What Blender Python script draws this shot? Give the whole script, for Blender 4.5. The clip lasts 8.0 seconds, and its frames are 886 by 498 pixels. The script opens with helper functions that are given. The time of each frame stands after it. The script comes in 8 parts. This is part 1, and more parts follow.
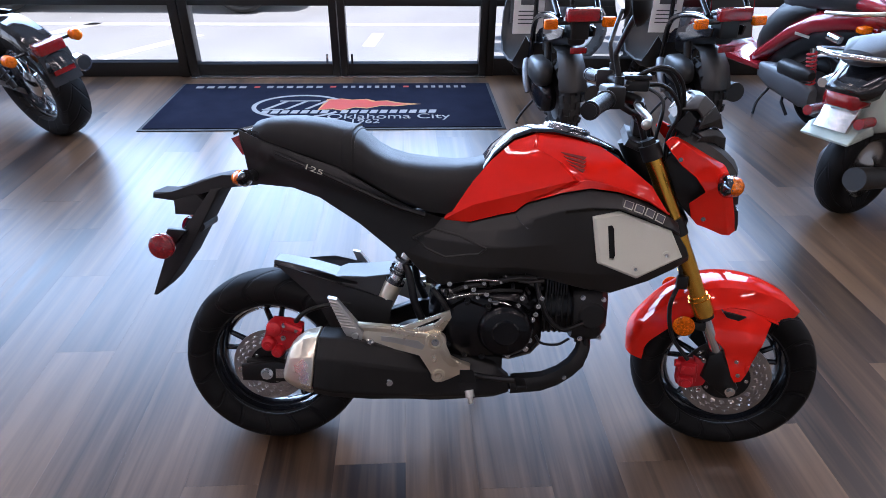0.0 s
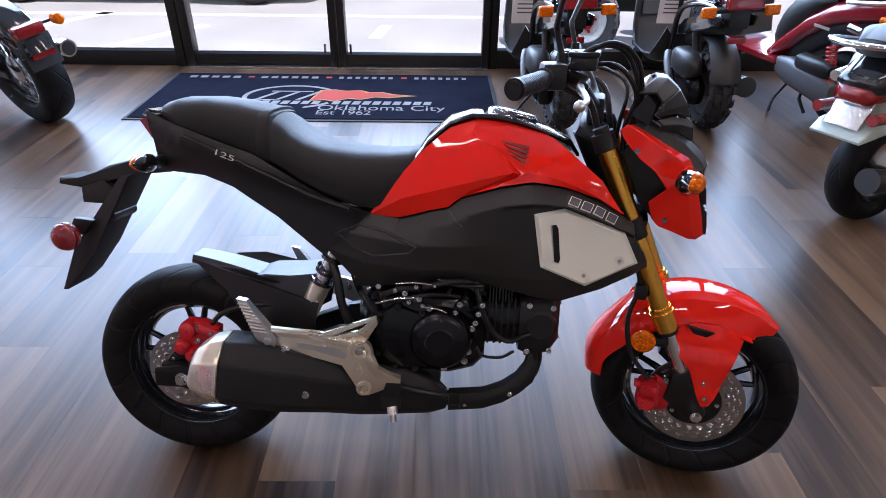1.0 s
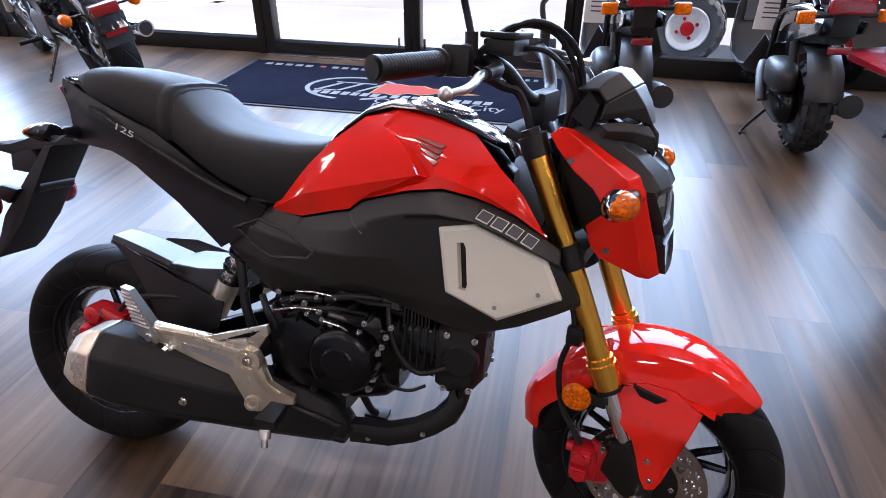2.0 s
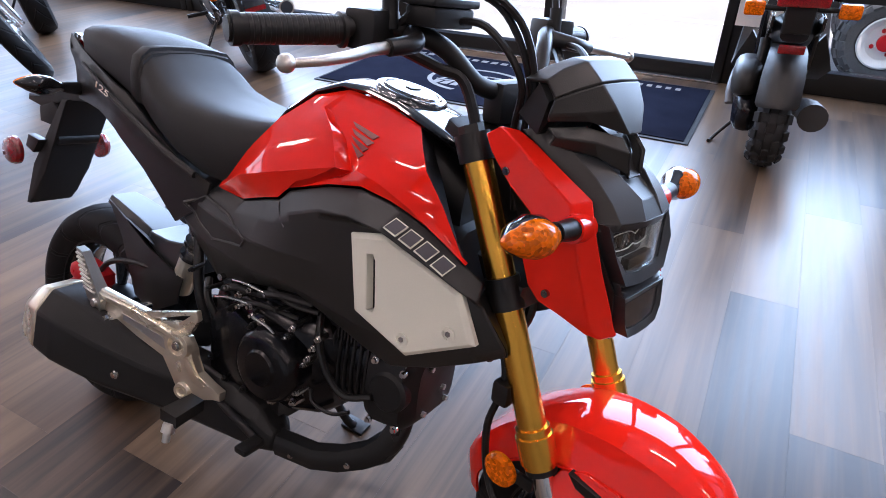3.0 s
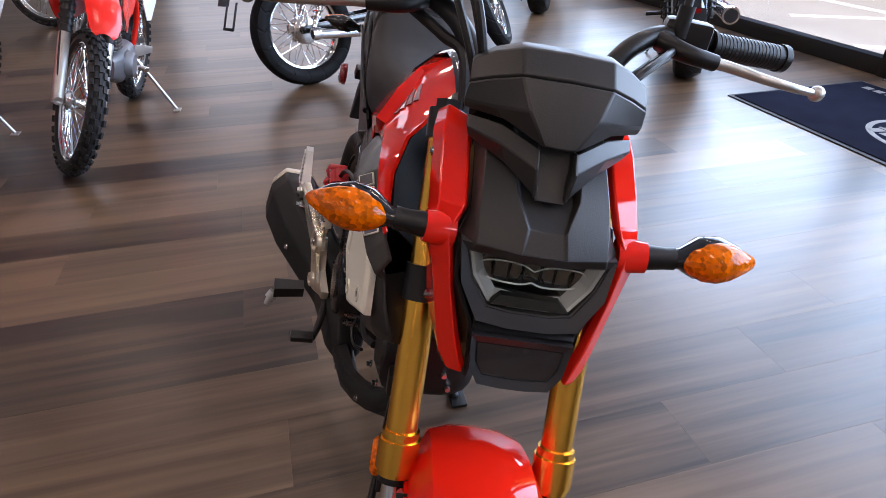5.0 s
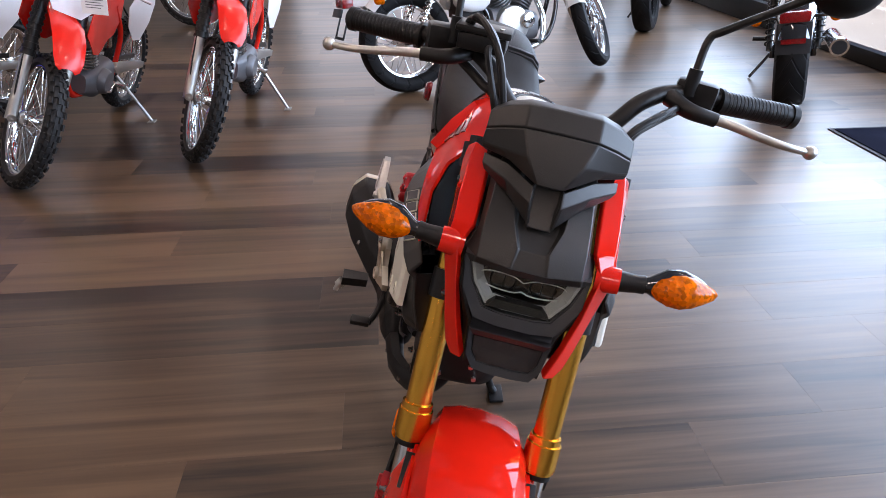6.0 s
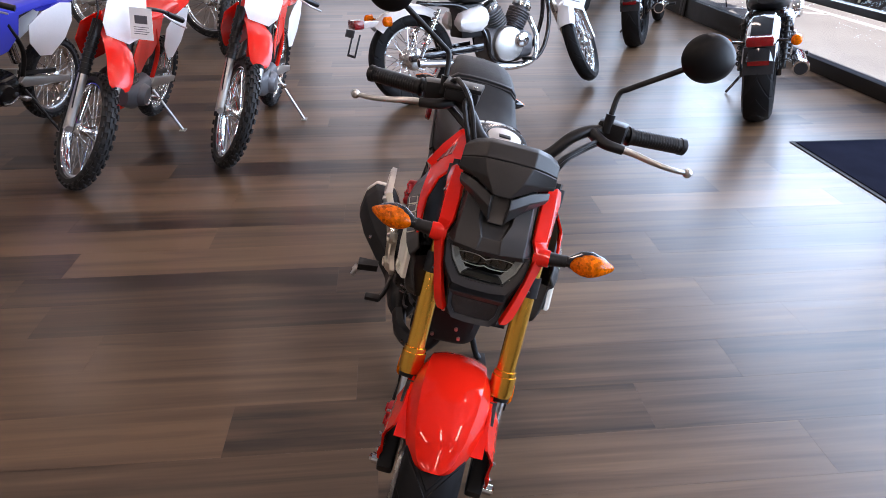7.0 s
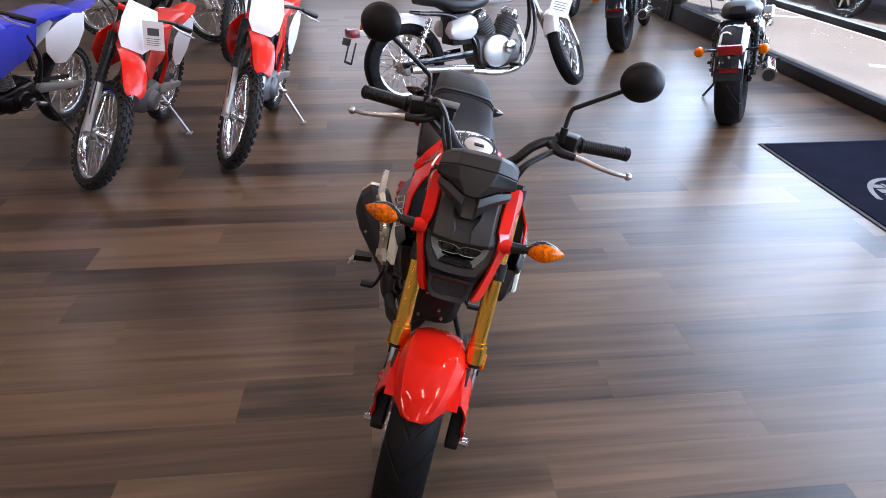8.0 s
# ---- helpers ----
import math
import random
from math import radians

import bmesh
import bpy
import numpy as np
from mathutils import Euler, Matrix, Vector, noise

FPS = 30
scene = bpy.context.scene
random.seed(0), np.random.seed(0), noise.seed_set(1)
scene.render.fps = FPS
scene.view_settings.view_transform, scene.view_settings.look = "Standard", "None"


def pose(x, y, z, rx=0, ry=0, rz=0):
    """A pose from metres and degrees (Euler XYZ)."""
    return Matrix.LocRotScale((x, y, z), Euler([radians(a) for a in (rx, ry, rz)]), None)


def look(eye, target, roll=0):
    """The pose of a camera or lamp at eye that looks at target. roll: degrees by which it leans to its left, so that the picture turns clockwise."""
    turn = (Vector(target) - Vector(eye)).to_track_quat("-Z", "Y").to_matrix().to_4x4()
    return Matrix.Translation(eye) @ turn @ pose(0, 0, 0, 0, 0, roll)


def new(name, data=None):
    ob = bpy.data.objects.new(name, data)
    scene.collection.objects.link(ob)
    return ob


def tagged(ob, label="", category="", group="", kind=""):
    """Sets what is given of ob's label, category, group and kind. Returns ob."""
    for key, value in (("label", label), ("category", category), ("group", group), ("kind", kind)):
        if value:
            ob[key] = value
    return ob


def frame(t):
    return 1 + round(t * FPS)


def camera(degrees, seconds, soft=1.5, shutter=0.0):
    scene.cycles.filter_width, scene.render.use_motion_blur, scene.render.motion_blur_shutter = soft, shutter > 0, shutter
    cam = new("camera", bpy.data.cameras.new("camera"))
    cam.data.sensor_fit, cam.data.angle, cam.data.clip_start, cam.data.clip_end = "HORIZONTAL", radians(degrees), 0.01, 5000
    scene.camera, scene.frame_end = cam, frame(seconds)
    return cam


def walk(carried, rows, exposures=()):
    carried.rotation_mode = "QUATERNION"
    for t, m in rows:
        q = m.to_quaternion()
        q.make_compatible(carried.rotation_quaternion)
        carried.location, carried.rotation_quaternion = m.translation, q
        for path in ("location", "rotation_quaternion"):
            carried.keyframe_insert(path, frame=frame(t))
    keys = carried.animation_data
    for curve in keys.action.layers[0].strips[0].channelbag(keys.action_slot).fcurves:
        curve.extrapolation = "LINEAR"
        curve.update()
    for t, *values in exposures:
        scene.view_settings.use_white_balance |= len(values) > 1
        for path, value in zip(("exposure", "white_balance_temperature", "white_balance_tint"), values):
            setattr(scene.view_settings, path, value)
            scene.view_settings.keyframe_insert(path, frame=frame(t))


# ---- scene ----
cam = camera(71.7, 8.0, soft=0.6)
# seconds, eye, target, roll in degrees
PATH = [
    (0, (0.475, -1.102, 1.363), (0.583, 0.593, 0.307), 0.9),
    (0.5, (0.559, -1.075, 1.325), (0.653, 0.616, 0.26), 0.9),
    (1, (0.694, -0.972, 1.283), (0.719, 0.722, 0.221), 0.8),
    (1.5, (0.867, -0.867, 1.248), (0.731, 0.825, 0.189), 0.6),
    (1.7, (0.95, -0.831, 1.228), (0.744, 0.855, 0.172), 0.6),
    (2.8, (1.297, -0.539, 1.135), (0.598, 1.005, 0.074), 0.3),
    (3, (1.343, -0.486, 1.123), (0.545, 1.011, 0.063), 0.2),
    (3.5, (1.484, -0.362, 1.107), (0.406, 0.954, 0.056), -0.1),
    (4, (1.573, -0.224, 1.085), (0.231, 0.816, 0.03), -0.4),
    (4.5, (1.646, -0.099, 1.068), (0.11, 0.64, 0.022), -0.4),
    (4.7, (1.674, -0.062, 1.066), (0.083, 0.559, 0.025), -0.4),
    (5.8, (1.828, 0.054, 1.138), (0.125, 0.245, 0.106), -0.2),
    (6, (1.866, 0.051, 1.162), (0.157, 0.219, 0.137), -0.0),
    (6.5, (2.03, 0.05, 1.246), (0.318, 0.207, 0.225), 0.1),
    (7, (2.214, 0.045, 1.337), (0.5, 0.2, 0.318), 0.3),
    (7.5, (2.368, 0.051, 1.399), (0.656, 0.208, 0.377), 0.4),
    (8, (2.442, 0.061, 1.45), (0.732, 0.226, 0.426), 0.4),
]
walk(cam, [(t, look(eye, target, roll)) for t, eye, target, roll in PATH], exposures=((0.0, 0.46, 5820, 25), (1.0, 0.49, 6120, 28), (1.5, 0.60, 6150, 28), (3.0, 0.71, 6180, 27), (3.5, 0.54, 6400, 28), (4.5, 0.33, 6500, 28), (6.0, 0.33, 6750, 27), (8.0, 0.25, 6700, 28)))

# ---- light ----
world = bpy.data.worlds.new("sky")
scene.world = world
world.use_nodes = True
wn = world.node_tree
sky = wn.nodes.new("ShaderNodeTexSky")
sky.sky_type, sky.sun_disc = "NISHITA", False
sky.sun_elevation, sky.sun_rotation = radians(52), radians(100)
wn.nodes["Background"].inputs["Strength"].default_value = 0.12
wn.links.new(sky.outputs["Color"], wn.nodes["Background"].inputs["Color"])

sun = new("sun", bpy.data.lights.new("sun", "SUN"))
sun.data.energy, sun.data.angle, sun.data.color = 5.0, radians(0.6), (1.0, 0.95, 0.88)
sun.matrix_world = look((6, -1.2, 8), (0, 0, 0))

# daylight of the sky through the tall shop windows, above the low rail
skylight = new("window_daylight", bpy.data.lights.new("window_daylight", "AREA"))
skylight.data.shape, skylight.data.size, skylight.data.size_y = "RECTANGLE", 12.6, 1.9
skylight.data.energy, skylight.data.color = 690, (0.56, 0.77, 1.0)
skylight.matrix_world = look((-2.2, 3.78, 2.05), (-2.2, 0.0, 1.5))
low_light = new("low_window_daylight", bpy.data.lights.new("low_window_daylight", "AREA"))
low_light.data.shape, low_light.data.size, low_light.data.size_y = "RECTANGLE", 8.8, 0.52
low_light.data.energy, low_light.data.color = 160, (0.56, 0.77, 1.0)
low_light.matrix_world = look((-1.1, 3.78, 0.87), (-1.1, 0.0, 0.87))
side_light = new("side_window_daylight", bpy.data.lights.new("side_window_daylight", "AREA"))
side_light.data.shape, side_light.data.size, side_light.data.size_y = "RECTANGLE", 4.8, 2.3
side_light.data.energy, side_light.data.color = 60, (0.95, 0.96, 1.0)
side_light.matrix_world = look((-9.13, 1.1, 1.80), (0.0, 1.1, 1.2))


# ---- materials ----
def material(name, color, rough=0.5, metal=0.0, vary=0.12, scale=6.0, fine=90.0, bump=0.05, coat=0.0, rvary=0.12, spec=0.5):
    m = bpy.data.materials.new(name)
    m.use_nodes = True
    nt, b = m.node_tree, m.node_tree.nodes["Principled BSDF"]
    tc = nt.nodes.new("ShaderNodeTexCoord")
    big, small = nt.nodes.new("ShaderNodeTexNoise"), nt.nodes.new("ShaderNodeTexNoise")
    big.inputs["Scale"].default_value, small.inputs["Scale"].default_value = scale, fine
    big.inputs["Detail"].default_value, small.inputs["Detail"].default_value = 6, 4
    for n in (big, small):
        nt.links.new(tc.outputs["Object"], n.inputs["Vector"])
    mixf = nt.nodes.new("ShaderNodeMath")
    mixf.operation = "MULTIPLY_ADD"
    mixf.inputs[1].default_value, mixf.inputs[2].default_value = 0.6, 0.0
    nt.links.new(big.outputs["Fac"], mixf.inputs[0])
    add = nt.nodes.new("ShaderNodeMath")
    add.operation = "MULTIPLY_ADD"
    add.inputs[1].default_value = 0.4
    nt.links.new(small.outputs["Fac"], add.inputs[0])
    nt.links.new(mixf.outputs[0], add.inputs[2])
    ramp = nt.nodes.new("ShaderNodeValToRGB")
    c = Vector(color)
    ramp.color_ramp.elements[0].position, ramp.color_ramp.elements[1].position = 0.3, 0.7
    ramp.color_ramp.elements[0].color = (*(c * (1 - vary)), 1)
    ramp.color_ramp.elements[1].color = (*[min(1, v * (1 + vary)) for v in c], 1)
    nt.links.new(add.outputs[0], ramp.inputs["Fac"])
    nt.links.new(ramp.outputs["Color"], b.inputs["Base Color"])
    rr = nt.nodes.new("ShaderNodeMapRange")
    rr.inputs["From Min"].default_value, rr.inputs["From Max"].default_value = 0.3, 0.7
    rr.inputs["To Min"].default_value, rr.inputs["To Max"].default_value = max(0.02, rough - rvary * rough), min(1, rough + rvary * rough)
    nt.links.new(big.outputs["Fac"], rr.inputs["Value"])
    nt.links.new(rr.outputs["Result"], b.inputs["Roughness"])
    b.inputs["Metallic"].default_value = metal
    b.inputs["Specular IOR Level"].default_value = spec
    b.inputs["Coat Weight"].default_value = coat
    b.inputs["Coat Roughness"].default_value = 0.04
    if bump:
        bp = nt.nodes.new("ShaderNodeBump")
        bp.inputs["Strength"].default_value, bp.inputs["Distance"].default_value = bump, 0.002
        nt.links.new(small.outputs["Fac"], bp.inputs["Height"])
        nt.links.new(bp.outputs["Normal"], b.inputs["Normal"])
    return m


def ribbed(m, scale, strength):
    """Adds a lamp lens's moulded prisms; facet light and dark are painted per cell."""
    nt, b = m.node_tree, m.node_tree.nodes["Principled BSDF"]
    tc, vo, bp = (nt.nodes.new("ShaderNode" + n) for n in ("TexCoord", "TexVoronoi", "Bump"))
    vo.inputs["Scale"].default_value = scale
    bp.inputs["Strength"].default_value, bp.inputs["Distance"].default_value = strength, 0.003
    nt.links.new(tc.outputs["Object"], vo.inputs["Vector"])
    nt.links.new(vo.outputs["Distance"], bp.inputs["Height"])
    nt.links.new(bp.outputs["Normal"], b.inputs["Normal"])
    tone, mul = nt.nodes.new("ShaderNodeMapRange"), nt.nodes.new("ShaderNodeMix")
    tone.inputs["To Min"].default_value, tone.inputs["To Max"].default_value = 0.36, 1.2
    nt.links.new(vo.outputs["Color"], tone.inputs["Value"])
    mul.data_type, mul.blend_type = "RGBA", "MULTIPLY"
    mul.inputs["Factor"].default_value = 1.0
    nt.links.new(b.inputs["Base Color"].links[0].from_socket, mul.inputs["A"])
    nt.links.new(tone.outputs["Result"], mul.inputs["B"])
    nt.links.new(mul.outputs["Result"], b.inputs["Base Color"])
    return m


def tinted_glass(name, color, rough=0.05, alpha=0.5):
    """Coloured lens plastic."""
    m = material(name, color, rough, vary=0.15, scale=30, fine=250, bump=0.0, coat=1.0)
    b = m.node_tree.nodes["Principled BSDF"]
    b.inputs["Transmission Weight"].default_value = alpha
    b.inputs["IOR"].default_value = 1.45
    return m


RED = material("red_paint", (0.80, 0.018, 0.006), 0.5, vary=0.03, bump=0.0, coat=1.0, spec=0.0)
DARK = material("matte_dark_plastic", (0.016, 0.0155, 0.0145), 0.44, vary=0.15, fine=700, bump=0.10, spec=0.45)
BLACK = material("black_plastic", (0.008, 0.008, 0.008), 0.40, fine=500, bump=0.08, spec=0.35)
GLOSS = material("gloss_black_paint", (0.008, 0.008, 0.009), 0.12, bump=0.0, coat=0.6)
ENGINE = material("engine_black_enamel", (0.004, 0.004, 0.005), 0.20, fine=160, bump=0.06, spec=0.30)
SEATV = material("seat_vinyl", (0.020, 0.020, 0.020), 0.58, fine=900, bump=0.22, spec=0.22)
GOLD = material("gold_anodised", (0.85, 0.43, 0.06), 0.27, metal=1.0, vary=0.06, bump=0.0, rvary=0.0)
CHROME = material("chrome", (0.82, 0.82, 0.82), 0.10, metal=1.0, vary=0.03, bump=0.0)
STEEL = material("bare_steel", (0.60, 0.59, 0.57), 0.24, metal=1.0, fine=260, bump=0.08)
ALU = material("cast_aluminium", (0.60, 0.59, 0.56), 0.38, metal=1.0, vary=0.07, fine=320, bump=0.15)
SILVERP = material("silver_paint", (0.78, 0.71, 0.58), 0.30, metal=0.85, vary=0.05, bump=0.03)
DISC = material("brake_disc_steel", (0.42, 0.39, 0.36), 0.32, metal=1.0, vary=0.12, fine=300, bump=0.1)
WHITE = material("white_plastic", (0.70, 0.70, 0.60), 0.42, vary=0.04, fine=600, bump=0.05)
BRED = material("red_enamel", (0.52, 0.012, 0.016), 0.38, vary=0.1, bump=0.06)
AMBER = material("amber_lens", (0.93, 0.165, 0.0), 0.3, vary=0.2, scale=45, fine=150, bump=0.0, coat=0.6, spec=0.0)
REDLENS = tinted_glass("red_lens", (0.34, 0.004, 0.007), 0.10, 0.2)
AMBER, REDLENS = ribbed(AMBER, 210, 0.25), ribbed(REDLENS, 420, 0.25)
SMOKEL = tinted_glass("smoked_lens", (0.12, 0.11, 0.115), 0.04, 0.8)
MIRROR = material("mirror_glass", (0.9, 0.9, 0.9), 0.02, metal=1.0, vary=0.0, bump=0.0)
PAPER = material("paper_sheet", (0.80, 0.80, 0.78), 0.8, vary=0.05, bump=0.03)
INK = material("print_ink", (0.08, 0.08, 0.09), 0.7, vary=0.1, bump=0.0)
CONCRETE = material("lot_concrete", (0.42, 0.415, 0.405), 0.9, vary=0.14, scale=1.2, fine=40, bump=0.3)
LINEW = material("lot_line_paint", (0.80, 0.80, 0.80), 0.8, vary=0.12, fine=60, bump=0.1)
WALLP = material("wall_paint", (0.32, 0.30, 0.27), 0.85, vary=0.05, scale=2, bump=0.05)
CEIL = material("ceiling_tile", (0.19, 0.187, 0.18), 0.9, vary=0.06, scale=3, fine=120, bump=0.15)
ALUB = material("black_aluminium", (0.012, 0.011, 0.010), 0.40, metal=0.3, vary=0.1, bump=0.02)
DCHROME = material("dark_chrome", (0.24, 0.24, 0.25), 0.18, metal=1.0, vary=0.05, bump=0.0)
EMBLEM = material("emblem_brown_print", (0.20, 0.016, 0.006), 0.35, vary=0.1, bump=0.0, coat=0.6)
SHELL = material("mirror_shell_black", (0.005, 0.005, 0.005), 0.44, vary=0.2, bump=0.0, spec=0.2)
SHEEN = material("satin_grey_plastic", (0.020, 0.021, 0.023), 0.34, vary=0.15, fine=600, bump=0.08, spec=0.55)
SATIN = material("heat_black_paint", (0.012, 0.012, 0.012), 0.50, fine=400, bump=0.08, spec=0.28)
LAMPG = material("lamp_grey_plastic", (0.62, 0.62, 0.63), 0.20, metal=0.15, vary=0.06, bump=0.0)
LCD = material("display_glass", (0.60, 0.59, 0.55), 0.10, vary=0.1, scale=20, bump=0.0, coat=1.0)
CASTD = material("dull_grey_casting", (0.20, 0.19, 0.18), 0.5, metal=0.8, vary=0.15, fine=240, bump=0.2)
RUBBERM = material("mat_rubber", (0.010, 0.010, 0.011), 0.75, fine=300, bump=0.15)


def rubber(name, grooves):
    """Tyre rubber: a slanted tread relief round the crown, from the angle about the axle."""
    m = material(name, (0.006, 0.006, 0.0062), 0.60, vary=0.25, scale=9, fine=220, bump=0.1, spec=0.16)
    nt, b = m.node_tree, m.node_tree.nodes["Principled BSDF"]
    tc, sep = nt.nodes.new("ShaderNodeTexCoord"), nt.nodes.new("ShaderNodeSeparateXYZ")
    nt.links.new(tc.outputs["Object"], sep.inputs[0])
    at = nt.nodes.new("ShaderNodeMath")
    at.operation = "ARCTAN2"
    nt.links.new(sep.outputs["X"], at.inputs[0])
    nt.links.new(sep.outputs["Z"], at.inputs[1])
    ab = nt.nodes.new("ShaderNodeMath")
    ab.operation = "ABSOLUTE"
    nt.links.new(sep.outputs["Y"], ab.inputs[0])
    sl = nt.nodes.new("ShaderNodeMath")
    sl.operation = "MULTIPLY_ADD"
    sl.inputs[1].default_value = 6.0
    nt.links.new(ab.outputs[0], sl.inputs[0])
    nt.links.new(at.outputs[0], sl.inputs[2])
    sn = nt.nodes.new("ShaderNodeMath")
    sn.operation = "MULTIPLY"
    sn.inputs[1].default_value = grooves
    nt.links.new(sl.outputs[0], sn.inputs[0])
    si = nt.nodes.new("ShaderNodeMath")
    si.operation = "SINE"
    nt.links.new(sn.outputs[0], si.inputs[0])
    gt = nt.nodes.new("ShaderNodeMapRange")
    gt.inputs["From Min"].default_value, gt.inputs["From Max"].default_value = 0.86, 0.95
    gt.inputs["To Min"].default_value, gt.inputs["To Max"].default_value = 1.0, 0.0
    nt.links.new(si.outputs[0], gt.inputs["Value"])
    bp = nt.nodes.new("ShaderNodeBump")
    bp.inputs["Strength"].default_value, bp.inputs["Distance"].default_value = 0.9, 0.004
    nt.links.new(gt.outputs["Result"], bp.inputs["Height"])
    nt.links.new(bp.outputs["Normal"], b.inputs["Normal"])
    return m


TYRE = rubber("tyre_rubber", 16)
KNOB = material("knobbly_rubber", (0.013, 0.013, 0.013), 0.75, vary=0.3, fine=150, bump=0.2)


def wood():
    """Grey-brown vinyl planks; the grain runs along y, each plank has its own tone and cut."""
    m = bpy.data.materials.new("vinyl_wood_plank")
    m.use_nodes = True
    nt, b = m.node_tree, m.node_tree.nodes["Principled BSDF"]
    geo, info = nt.nodes.new("ShaderNodeNewGeometry"), nt.nodes.new("ShaderNodeObjectInfo")
    isl = nt.nodes.new("ShaderNodeMath")
    isl.operation = "ADD"
    nt.links.new(info.outputs["Random"], isl.inputs[0])
    nt.links.new(geo.outputs["Random Per Island"], isl.inputs[1])
    fr = nt.nodes.new("ShaderNodeMath")
    fr.operation = "FRACT"
    nt.links.new(isl.outputs[0], fr.inputs[0])
    off = nt.nodes.new("ShaderNodeCombineXYZ")
    k = nt.nodes.new("ShaderNodeMath")
    k.operation = "MULTIPLY"
    k.inputs[1].default_value = 37.0
    nt.links.new(fr.outputs[0], k.inputs[0])
    nt.links.new(k.outputs[0], off.inputs["Z"])
    nt.links.new(k.outputs[0], off.inputs["Y"])
    v = nt.nodes.new("ShaderNodeVectorMath")
    v.operation = "ADD"
    nt.links.new(geo.outputs["Position"], v.inputs[0])
    nt.links.new(off.outputs[0], v.inputs[1])

    def noise_at(sx, sy, detail, dist):
        mp, n = nt.nodes.new("ShaderNodeMapping"), nt.nodes.new("ShaderNodeTexNoise")
        mp.inputs["Scale"].default_value = (sx, sy, 1.0)
        n.inputs["Scale"].default_value, n.inputs["Detail"].default_value, n.inputs["Distortion"].default_value = 1.0, detail, dist
        nt.links.new(v.outputs[0], mp.inputs["Vector"])
        nt.links.new(mp.outputs[0], n.inputs["Vector"])
        return n

    grain, cloud = noise_at(52.0, 1.7, 6, 0.6), noise_at(11.0, 0.55, 6, 1.1)
    ramp = nt.nodes.new("ShaderNodeValToRGB")
    e = ramp.color_ramp.elements
    e[0].position, e[0].color = 0.38, (0.020, 0.0108, 0.0060, 1)
    e[1].position, e[1].color = 0.73, (0.145, 0.086, 0.046, 1)
    mx = nt.nodes.new("ShaderNodeMath")
    mx.operation = "MULTIPLY_ADD"
    mx.inputs[1].default_value = 0.29
    nt.links.new(grain.outputs["Fac"], mx.inputs[0])
    m2 = nt.nodes.new("ShaderNodeMath")
    m2.operation = "MULTIPLY_ADD"
    m2.inputs[1].default_value, m2.inputs[2].default_value = 0.60, -0.025
    nt.links.new(cloud.outputs["Fac"], m2.inputs[0])
    m3 = nt.nodes.new("ShaderNodeMath")
    m3.operation = "MULTIPLY_ADD"
    m3.inputs[1].default_value = 0.25
    nt.links.new(fr.outputs[0], m3.inputs[0])
    nt.links.new(m2.outputs[0], m3.inputs[2])
    nt.links.new(m3.outputs[0], mx.inputs[2])
    nt.links.new(mx.outputs[0], ramp.inputs["Fac"])
    # knots
    vo, mp = nt.nodes.new("ShaderNodeTexVoronoi"), nt.nodes.new("ShaderNodeMapping")
    mp.inputs["Scale"].default_value = (2.6, 1.3, 1.0)
    nt.links.new(v.outputs[0], mp.inputs["Vector"])
    nt.links.new(mp.outputs[0], vo.inputs["Vector"])
    vo.inputs["Scale"].default_value = 1.0
    kr = nt.nodes.new("ShaderNodeMapRange")
    kr.inputs["From Min"].default_value, kr.inputs["From Max"].default_value = 0.015, 0.07
    kr.inputs["To Min"].default_value, kr.inputs["To Max"].default_value = 0.80, 1.0
    nt.links.new(vo.outputs["Distance"], kr.inputs["Value"])
    mul = nt.nodes.new("ShaderNodeMix")
    mul.data_type, mul.blend_type = "RGBA", "MULTIPLY"
    mul.inputs["Factor"].default_value = 1.0
    nt.links.new(ramp.outputs["Color"], mul.inputs["A"])
    nt.links.new(kr.outputs["Result"], mul.inputs["B"])
    nt.links.new(mul.outputs["Result"], b.inputs["Base Color"])
    rr = nt.nodes.new("ShaderNodeMapRange")
    rr.inputs["From Min"].default_value, rr.inputs["From Max"].default_value = 0.3, 0.7
    rr.inputs["To Min"].default_value, rr.inputs["To Max"].default_value = 0.30, 0.38
    nt.links.new(grain.outputs["Fac"], rr.inputs["Value"])
    nt.links.new(rr.outputs["Result"], b.inputs["Roughness"])
    b.inputs["Specular IOR Level"].default_value = 0.53
    bp = nt.nodes.new("ShaderNodeBump")
    bp.inputs["Strength"].default_value, bp.inputs["Distance"].default_value = 0.012, 0.0012
    nt.links.new(grain.outputs["Fac"], bp.inputs["Height"])
    nt.links.new(bp.outputs["Normal"], b.inputs["Normal"])
    return m


WOOD = wood()


